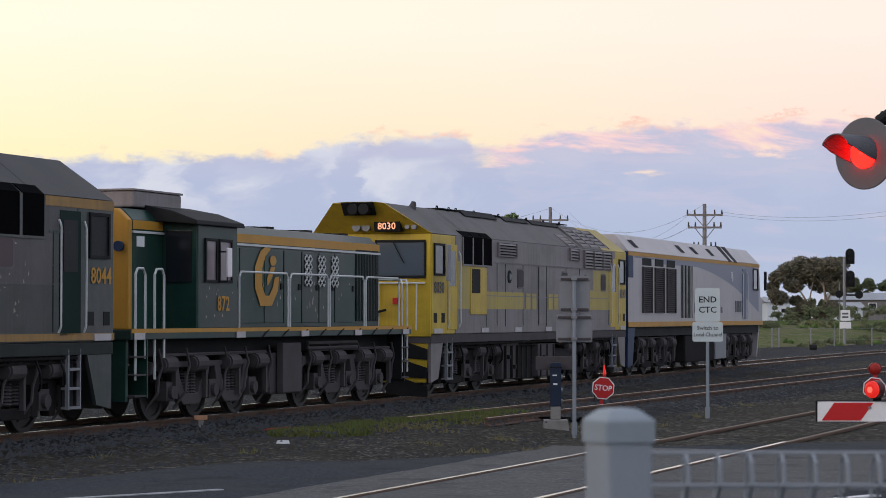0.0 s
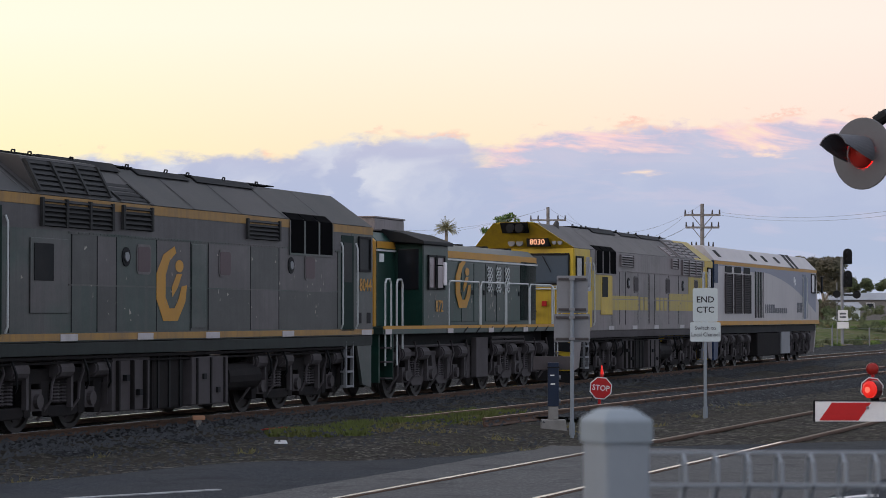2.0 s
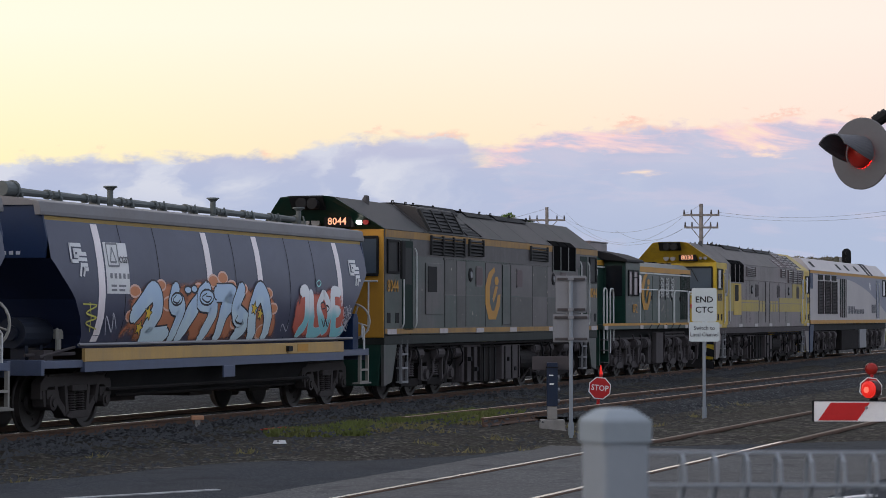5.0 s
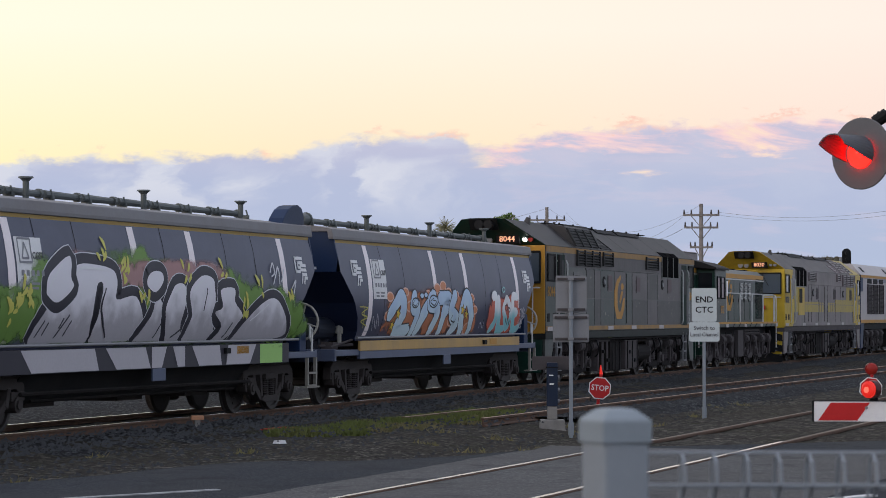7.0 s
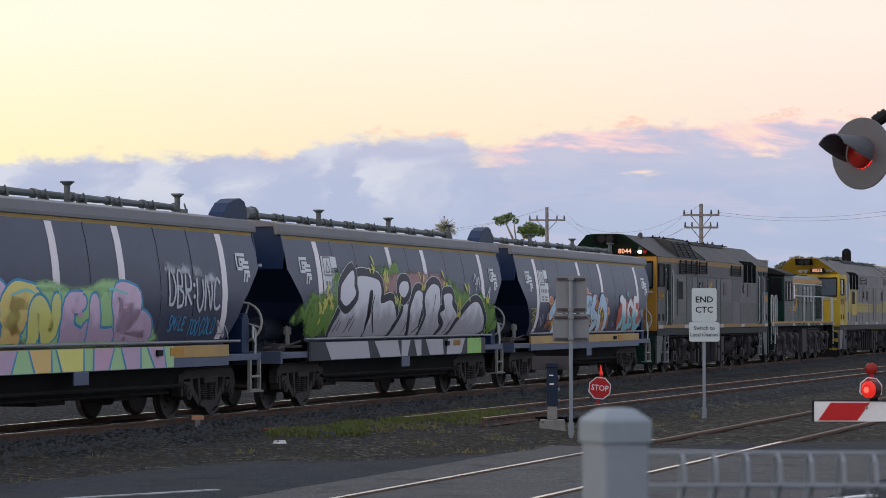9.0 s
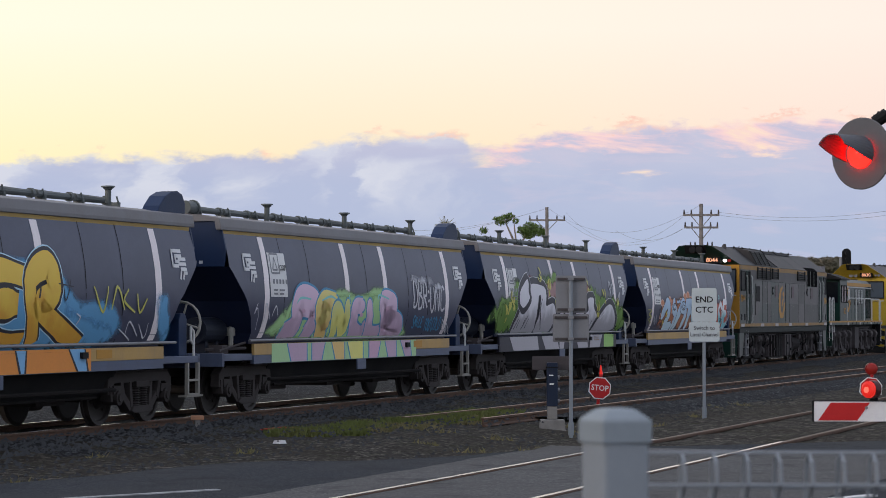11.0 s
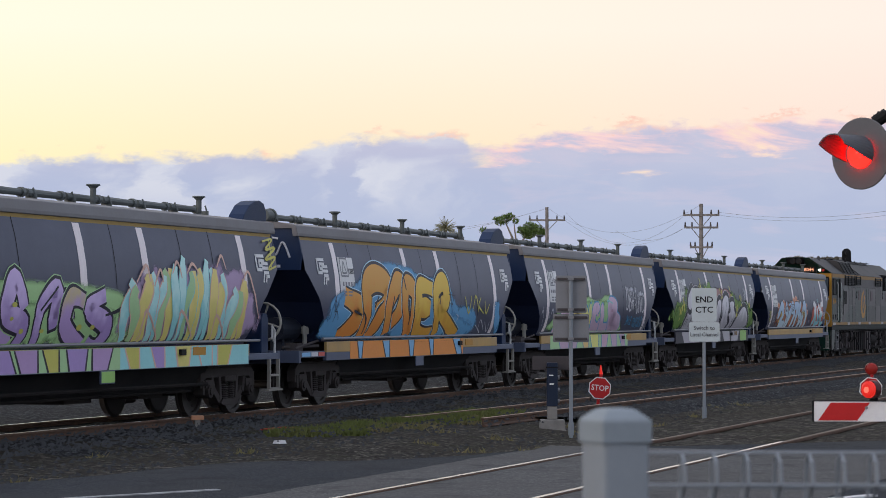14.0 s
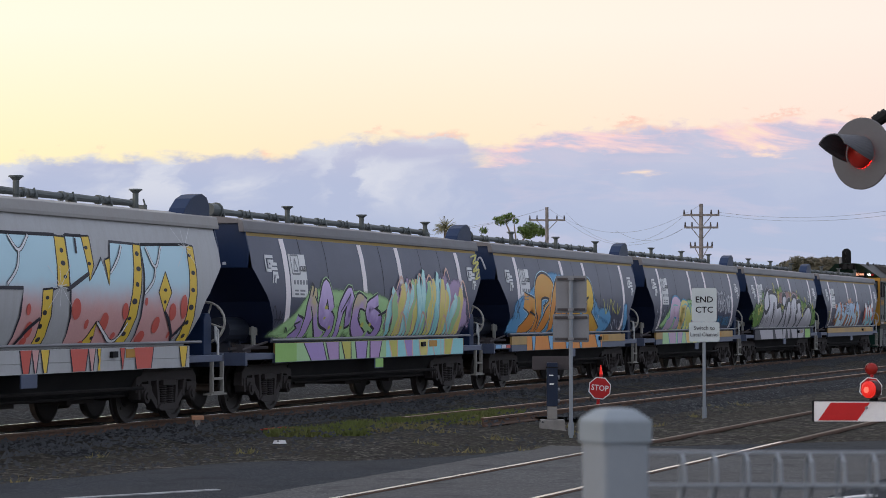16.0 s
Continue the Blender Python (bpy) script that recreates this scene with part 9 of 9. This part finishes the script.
    strokes(w, F_ORANGE, P_BLACK, 0.45, 0.13, [(-3.36, 1.32), (-2.93, 1.7), (-2.55, 2)], taper=0.5, **hal)
    strokes(w, F_ORANGE, P_BLACK, 0.50, 0.13, [(-2.21, 1.43), (-2.3, 2), (-1.77, 2.51), (-1.36, 2.38), (-1.65, 1.9), (-2.02, 1.69)], taper=0.5, **hal)
    strokes(w, F_ORANGE, P_BLACK, 0.45, 0.13, [(-0.82, 1.41), (-1.26, 2.04), (-1.14, 2.48), (-0.66, 2.35), (-0.66, 1.83), (-0.73, 1.41)], taper=0.5, **hal)
    strokes(w, F_GOLD, P_BLACK, 0.47, 0.13, [(0.86, 2.37), (-0.19, 2.48), (-0.33, 2), (-0.14, 1.44), (0.85, 1.4)], [(-0.33, 2), (0.49, 1.99)], taper=0.5, **hal)
    strokes(w, F_GOLD, P_BLACK, 0.47, 0.13, [(1.19, 1.36), (0.85, 2.3), (1.48, 2.59), (1.61, 2.16), (1.19, 1.94), (2.79, 1.32)], taper=0.5, **hal)
    drawn(w, P_BLACK, 0.075, [(-3.68, 1.44), (-3.65, 1.7), (-3.85, 1.89)], [(-2.99, 2.23), (-3.2, 1.99)], [(-1.99, 2.23), (-2.11, 1.9)], [(-1, 2.17), (-0.84, 1.62)], [(1.19, 2.3), (1.16, 2.08)], [(-4.44, 1.92), (-3.96, 1.83)], [(-1.31, 2.65), (-1.19, 2.38)], label="black inner lines of the letters")
    drawn(w, P_BLACK, 0.028, [(-5.66, 2.01), (-5.52, 2.2), (-5.58, 1.89), (-5.38, 2.08)], [(-5.61, 1.7), (-5.47, 1.92), (-5.34, 1.73)], [(1.9, 2.42), (2.03, 2.05), (2.2, 2.38)], [(1.78, 2.31), (2.28, 2.27)], label="black scrawl")
    drawn(w, P_OLIVE, 0.05, [(3, 2.28), (3.36, 1.87), (3.52, 2.29)], [(3.67, 1.91), (3.85, 2.29), (4.15, 1.91)], [(4.27, 2.25), (4.12, 2.06), (4.55, 1.87)], [(4.6, 2.18), (4.73, 1.87), (4.99, 2.1)], label="olive scrawl")
    drawn(w, P_FOG, 0.03, [(4.35, 1.52), (4.41, 1.72), (4.83, 1.48)], [(4.77, 1.68), (5.12, 1.44), (5.14, 1.69)], [(4.07, 1.6), (4.62, 1.41)], [(2.49, 1.68), (2.57, 1.79), (2.43, 1.85)], label="pale scrawl")
    sill_coat(w, -4.6, 3.0, F_ORANGE)
    sill_feet(w, (P_SKY,), P_BLACK, (-4.15, -3.85, 0.0), (-2.6, -2.2, 0.1), (-0.9, -0.55, 0.0), (0.5, 0.8, 0.05), (2.25, 2.75, 0.2), rim=0.05)
    for x0, x1, m in ((-7.2, -6.75, P_SKY), (-6.7, -6.35, P_FOG), (-6.3, -5.97, P_RED)):
        part("deck_scrawl", Mesh().box(x0, x1, -1.424, -1.4205, 1.02, 1.10), m, w, "worn paint tag on the deck edge")
    # fifth: lilac and olive letters on green, then spiky sea-green and corn-yellow ones in a mauve mist
    w = wagon_5
    cloud_of(w, H_SPRING, [(-6.13, 1.37), (-5.81, 1.65), (-4.97, 1.97), (-4.26, 2.37), (-3.07, 2.4), (-1.44, 2.38), (-0.03, 2.29), (0.56, 2.1), (0.55, 1.29)])
    cloud_of(w, H_SPRING, [(-6.01, 1.36), (-5.21, 1.59), (-4.31, 1.95), (-2.79, 2.08), (-0.5, 2.03), (0.47, 1.76), (0.46, 1.29)])
    cloud_of(w, H_MAUVE, [(0.05, 1.3), (0.38, 2.23), (0.96, 2.64), (2.52, 2.78), (4.47, 2.91), (5.68, 2.65), (6.32, 1.76), (5.47, 1.25)])
    lil = dict(halo=P_SPRING, halo_w=0.04)
    strokes(w, F_VIOLET, P_BLACK, 0.26, 0.12, [(-5.09, 1.34), (-4.56, 1.56), (-4.93, 1.74)], taper=0.5, **lil)
    strokes(w, F_LILAC, P_BLACK, 0.38, 0.12, [(-4.45, 1.33), (-4.29, 1.83), (-4.1, 2.19), (-4.05, 2.38)], taper=0.5, **lil)
    strokes(w, F_LILAC, P_BLACK, 0.36, 0.12, [(-4.13, 2.1), (-3.75, 1.71), (-3.36, 1.37)], taper=0.5, **lil)
    strokes(w, F_VIOLET, P_BLACK, 0.38, 0.12, [(-3.06, 1.92), (-3.36, 2.37), (-3.61, 1.89), (-3.03, 1.67), (-3.07, 1.34)], taper=0.5, **lil)
    strokes(w, F_VIOLET, P_BLACK, 0.31, 0.12, [(-2.51, 1.34), (-2.55, 1.92), (-2, 2.24), (-2.09, 1.73), (-1.64, 2.1), (-1.45, 1.35)], taper=0.5, **lil)
    strokes(w, F_LILAC, P_BLACK, 0.34, 0.12, [(-1.06, 2.04), (-1.53, 2.1), (-1.65, 1.67), (-0.89, 1.34)], taper=0.5, **lil)
    strokes(w, F_VIOLET, P_BLACK, 0.34, 0.12, [(-0.33, 2.15), (-0.93, 1.93), (-0.17, 1.66), (-0.34, 1.31), (-0.73, 1.37)], taper=0.5, **lil)
    drawn(w, P_BLACK, 0.07, [(-0.3, 1.82), (0.25, 1.93), (0.38, 2.15)], [(-4.18, 2.19), (-4.05, 2.37), (-4.17, 2.46)], [(-2.54, 1.89), (-1.99, 2.27)], [(-4.98, 1.65), (-4.69, 1.71)], taper=0.3, label="black flourishes of the letters")
    blobs(w, P_OLIVE, [(-3.38, 1.98, 0.08, 0.04), (-3.04, 1.58, 0.07, 0.04), (-1.14, 1.63, 0.09, 0.05), (-2.38, 1.58, 0.07, 0.03), (-3.44, 1.77, 0.06, 0.03), (-0.67, 1.63, 0.08, 0.04)])
    # a thicket of flame-like strokes, each lined in peach
    rf = random.Random(12)
    for k in range(22):
        x = 0.55 + 4.9 * ((k * 7) % 22) / 21
        top = 2.35 + 0.35 * math.sin((x - 0.3) * 0.62) + rf.uniform(-0.18, 0.16)
        lean = rf.uniform(-0.1, 0.28)
        strokes(w, (F_SEA, F_CORN, F_SEA, F_CORN, P_SPRING)[k % 5], (P_PEACH, P_PEACH, P_TEAL)[k % 3], rf.uniform(0.24, 0.42), 0.06, [(x, 1.39), (x - 0.08 + rf.uniform(-0.1, 0.1), 1.39 + (top - 1.39) * 0.45), (x + lean, 1.39 + (top - 1.39) * 0.8), (x + lean + rf.uniform(-0.12, 0.12), top)], taper=0.2)
    drawn(w, P_PEACH, 0.06, [(0.82, 2.37), (1.23, 2.66), (1.34, 2.38)], [(1.5, 2.31), (1.76, 2.59), (1.87, 2.38)], [(2.25, 2.53), (2.5, 2.74), (2.64, 2.46)], [(2.84, 2.54), (3.14, 2.72), (3.36, 2.54)], [(4.17, 2.67), (4.46, 2.89), (4.59, 2.64)], [(5.31, 2.43), (5.6, 2.62), (5.85, 2.21), (6.11, 1.76)], [(1.18, 1.42), (1.19, 1.9), (1.88, 1.41)], [(2.61, 1.41), (2.61, 1.9), (3.31, 1.44)], [(4.13, 1.4), (4.14, 1.83), (4.77, 1.39)], taper=0.3, label="peach-coloured spikes")
    drawn(w, P_BLACK, 0.035, [(-6.22, 1.88), (-6.14, 2), (-6, 1.77), (-6.06, 1.6)], [(-5.9, 1.65), (-5.85, 1.91), (-5.85, 1.71), (-5.7, 1.88)], [(-6.11, 1.74), (-5.68, 1.74)], [(-5.4, 1.48), (-5.41, 1.59), (-5.26, 1.49)], label="black scrawl")
    drawn(w, P_OLIVE, 0.05, [(6.55, 3.2), (7.08, 3.26), (6.61, 3.05), (7.12, 3.1), (6.51, 2.86), (7.05, 2.92), (6.6, 2.68), (7.02, 2.75)], [(6.9, 3.27), (6.76, 2.67)], label="olive scrawl")
    sill_coat(w, -6.0, -4.9, P_GREEN)
    sill_coat(w, -4.9, 0.3, P_SPRING)
    sill_coat(w, 0.3, 5.7, F_SEA)
    sill_feet(w, (F_VIOLET, P_LILAC, P_OLIVE, F_VIOLET, P_LILAC), P_BLACK, (-4.5, -3.5, 0.3), (-3.3, -2.6, 0.1), (-2.4, -1.9, 0.1), (-1.6, -0.9, 0.0), (-0.7, 0.0, -0.1), rim=0.05)
    sill_feet(w, (P_OLIVE, F_VIOLET, F_CORN, F_SEA), P_PEACH, (0.5, 1.0, 0.1), (1.5, 2.0, 0.1), (2.5, 3.1, 0.0), (3.4, 4.0, 0.1), (4.3, 4.9, -0.1), rim=0.05)
    part("sill_plate_paint", Mesh().box(-0.40, 0.08, -1.474, -1.4705, 0.74, 0.92), P_GREEN, w, "green painted plate")
    # fogged scrawl on the rear end panel of the fourth wagon
    g = Mesh()
    for pts in ([(-1.15, 2.95), (-1.0, 3.25), (-0.85, 3.0), (-0.7, 3.2)], [(-0.6, 2.9), (-0.55, 3.2), (-0.4, 3.0), (-0.25, 3.25), (-0.2, 2.9)], [(-0.1, 3.15), (0.1, 2.85), (0.2, 3.1), (0.35, 2.8)], [(-0.9, 3.32), (-0.5, 3.38), (-0.3, 3.3)]):
        q = smooth_line(pts, 5)
        for (y0, z0), (y1, z1) in zip(q, q[1:]):
            g.tube((-7.166, y0, z0), (-7.166, y1, z1), 0.022, 5)
    part("end_scrawl", g, P_FOG, wagon_4, "foggy white scrawl on the end panel")
    # sixth: pale wagon with three tall block letters from sky blue to pink, yellow shadows and red dots
    w = wagon_6
    blocks = (
        [(-2.76, 3.01), (0.76, 3.04), (0.69, 2.27), (0.4, 2.21), (0.23, 1.88), (0.21, 1.33), (-0.57, 1.34), (-0.45, 1.88), (-0.43, 2.26), (-2.92, 2.25)],
        [(1.13, 3.05), (1.69, 3.05), (1.83, 2.37), (2.27, 2.71), (2.47, 2.32), (2.69, 2.99), (3.54, 2.98), (3.44, 2.33), (3.25, 1.92), (2.98, 1.3), (1.2, 1.32), (1.19, 1.89), (1.12, 2.36)],
        [(3.84, 2.97), (5.72, 3.02), (5.71, 2.36), (5.6, 1.83), (5.21, 1.29), (3.67, 1.31), (3.78, 1.95), (3.87, 2.46)],
    )
    for out in blocks:
        bubble(w, F_TWO, P_BLACK, 0.11, out, sharp=True, name="block_letter")
    bands = (
        [(0.76, 3.04), (1.08, 3.03), (1.08, 2.27), (0.69, 2.27)],
        [(0.2, 2.2), (0.51, 2.22), (0.5, 1.89), (0.45, 1.33), (0.17, 1.33), (0.21, 1.83)],
        [(1.69, 3.06), (1.94, 3.07), (1.96, 2.62), (1.81, 2.37)],
        [(2.4, 2.7), (2.58, 2.74), (2.49, 2.31)],
        [(3.55, 2.99), (3.8, 2.98), (3.71, 2.4), (3.55, 1.83), (3.39, 1.31), (3.06, 1.32), (3.26, 1.86), (3.42, 2.39)],
        [(1.82, 1.31), (2.13, 1.71), (2.15, 1.31)],
        [(5.71, 3.03), (5.96, 3.01), (5.96, 2.43), (5.87, 1.83), (5.83, 1.31), (5.44, 1.3), (5.59, 1.89), (5.68, 2.42)],
        [(4.67, 2.54), (4.87, 2.21), (4.64, 1.88), (4.38, 2.21)],
    )
    for out in bands:
        bubble(w, P_YELLOW, P_BLACK, 0.07, out, sharp=True, name="letter_shadow")
    blobs(w, P_BLACK, [(0.92, 2.83, 0.06, 0.04), (0.91, 2.63, 0.08, 0.04), (0.95, 2.42, 0.06, 0.03), (0.34, 2.09, 0.06, 0.03), (0.29, 1.86, 0.07, 0.04), (0.23, 1.65, 0.06, 0.04), (0.29, 1.45, 0.07, 0.04), (1.78, 2.89, 0.06, 0.03), (1.82, 2.64, 0.06, 0.03), (3.64, 2.84, 0.07, 0.04), (3.62, 2.59, 0.09, 0.04), (3.54, 2.33, 0.07, 0.04), (3.44, 2.05, 0.10, 0.05), (3.29, 1.77, 0.07, 0.03), (3.23, 1.52, 0.08, 0.04), (5.76, 2.86, 0.07, 0.03), (5.82, 2.56, 0.08, 0.04), (5.77, 2.26, 0.08, 0.04), (5.72, 1.96, 0.10, 0.05), (5.63, 1.7, 0.07, 0.04), (5.63, 1.47, 0.07, 0.04), (4.63, 2.25, 0.07, 0.03), (4.63, 2.05, 0.05, 0.03), (2.1, 1.46, 0.05, 0.03)], name="shadow_spot", label="dark spots on the yellow shadows")
    blobs(w, P_RED, [(1.34, 1.92, 0.16, 0.17), (1.77, 1.68, 0.07, 0.08), (2.38, 1.7, 0.15, 0.17), (3.11, 1.89, 0.11, 0.14), (2.83, 1.49, 0.08, 0.06), (1.78, 1.34, 0.12, 0.08), (3.89, 2.05, 0.06, 0.07), (4.37, 1.66, 0.14, 0.14), (4.96, 1.88, 0.14, 0.15), (5.41, 1.97, 0.14, 0.21), (3.89, 1.45, 0.16, 0.12), (4.98, 1.49, 0.05, 0.06), (-0.25, 1.91, 0.07, 0.09), (-0.14, 1.6, 0.12, 0.13), (-0.18, 1.42, 0.10, 0.07)], name="red_dot", label="red painted dots")
    drawn(w, P_BLACK, 0.075, [(-0.79, 3.02), (-0.5, 2.8), (-0.14, 3.04)], [(-0.5, 2.8), (-0.64, 2.51), (-0.96, 2.28)], [(0.97, 2.21), (1.35, 2.34), (1.78, 2.49)], [(2.53, 2.5), (2.89, 2.76), (3.06, 2.96)], [(1.42, 3.04), (1.4, 2.79)], [(3.98, 2.96), (4.27, 2.63), (4.6, 2.99)], [(4.27, 2.63), (4.16, 2.4), (3.79, 2.18)], [(2.13, 1.71), (2.87, 1.39), (3.26, 1.7)], [(4.64, 1.88), (4.96, 1.63), (5.21, 1.37)], [(5.12, 1.44), (5.55, 1.7)], [(-0.45, 1.34), (-0.24, 1.57), (0.13, 1.77)], taper=0.8, label="dark crack lines")
    drawn(w, P_WHITE, 0.045, [(-0.79, 3.02), (-0.5, 2.8), (-0.14, 3.04)], [(-0.5, 2.8), (-0.64, 2.51), (-0.96, 2.28)], [(2.53, 2.5), (2.89, 2.76), (3.06, 2.96)], [(3.98, 2.96), (4.27, 2.63), (4.6, 2.99)], [(4.27, 2.63), (4.16, 2.4), (3.79, 2.18)], [(2.13, 1.71), (2.87, 1.39), (3.26, 1.7)], taper=0.8, label="white middles of the crack lines")
    for x, z in ([(5.59, 3)][0], [(0.76, 2.27)][0]):
        drawn(w, P_WHITE, 0.022, *[[(x - r * math.cos(a), z - 0.7 * r * math.sin(a)), (x + r * math.cos(a), z + 0.7 * r * math.sin(a))] for a, r in ((0.2, 0.22), (0.9, 0.62), (1.57, 0.45), (2.3, 0.60), (2.9, 0.25))], name="painted_glint", label="white painted star glint", taper=0.2)
    sill_feet(w, (P_RED, F_TWO, P_YELLOW, P_RED, F_TWO, P_YELLOW, P_RED, P_RED, P_YELLOW), P_BLACK, *[(-0.45, -0.09, 0.0), (-0.07, 0.15, 0.0), (0.22, 0.49, 0.0), (1.2, 1.81, 0.0), (1.84, 2.07, 0.0), (2.15, 2.26, 0.0), (2.98, 3.15, 0.0), (3.51, 4.25, 0.0), (5.31, 5.63, 0.0)], rim=0.03)


P_SPRING = paint("mural_spring_green", (0.42, 0.64, 0.32))
murals()


# ---- what moves ----
def motions():
    for ob, where in MOVERS:
        walk(ob, [(t, where(t)) for t in np.linspace(0, 16, 33).tolist()])
    for ob, x, r in WHEELS:
        walk(ob, [(t, pose(x, 0, r) @ Matrix.Rotation((run(t) - run(0)) / r, 4, "Y")) for t in [k * 0.1 for k in range(161)]])
    for ob, place, period, lit, unlit in FLIPPERS:
        # turn half round at each change, bright face forward from lit to unlit
        turns = sorted([(lit + k * period, 1) for k in range(-3, 30)] + [(unlit + k * period, 0) for k in range(-3, 30)])
        angle, rows = 0.0, []
        for t, on in turns:
            if t < 0.06:
                angle = 0.0 if on else 180.0
                continue
            if t > 15.9:
                break
            if not rows:
                rows.append((0.0, pose(*place, 0, 0, angle)))
            rows += [(t - 0.05 + j / 30, pose(*place, 0, 0, angle + 60 * j)) for j in range(4)]
            angle += 180.0
        rows.append((16.0, pose(*place, 0, 0, angle)))
        walk(ob, rows)


motions()
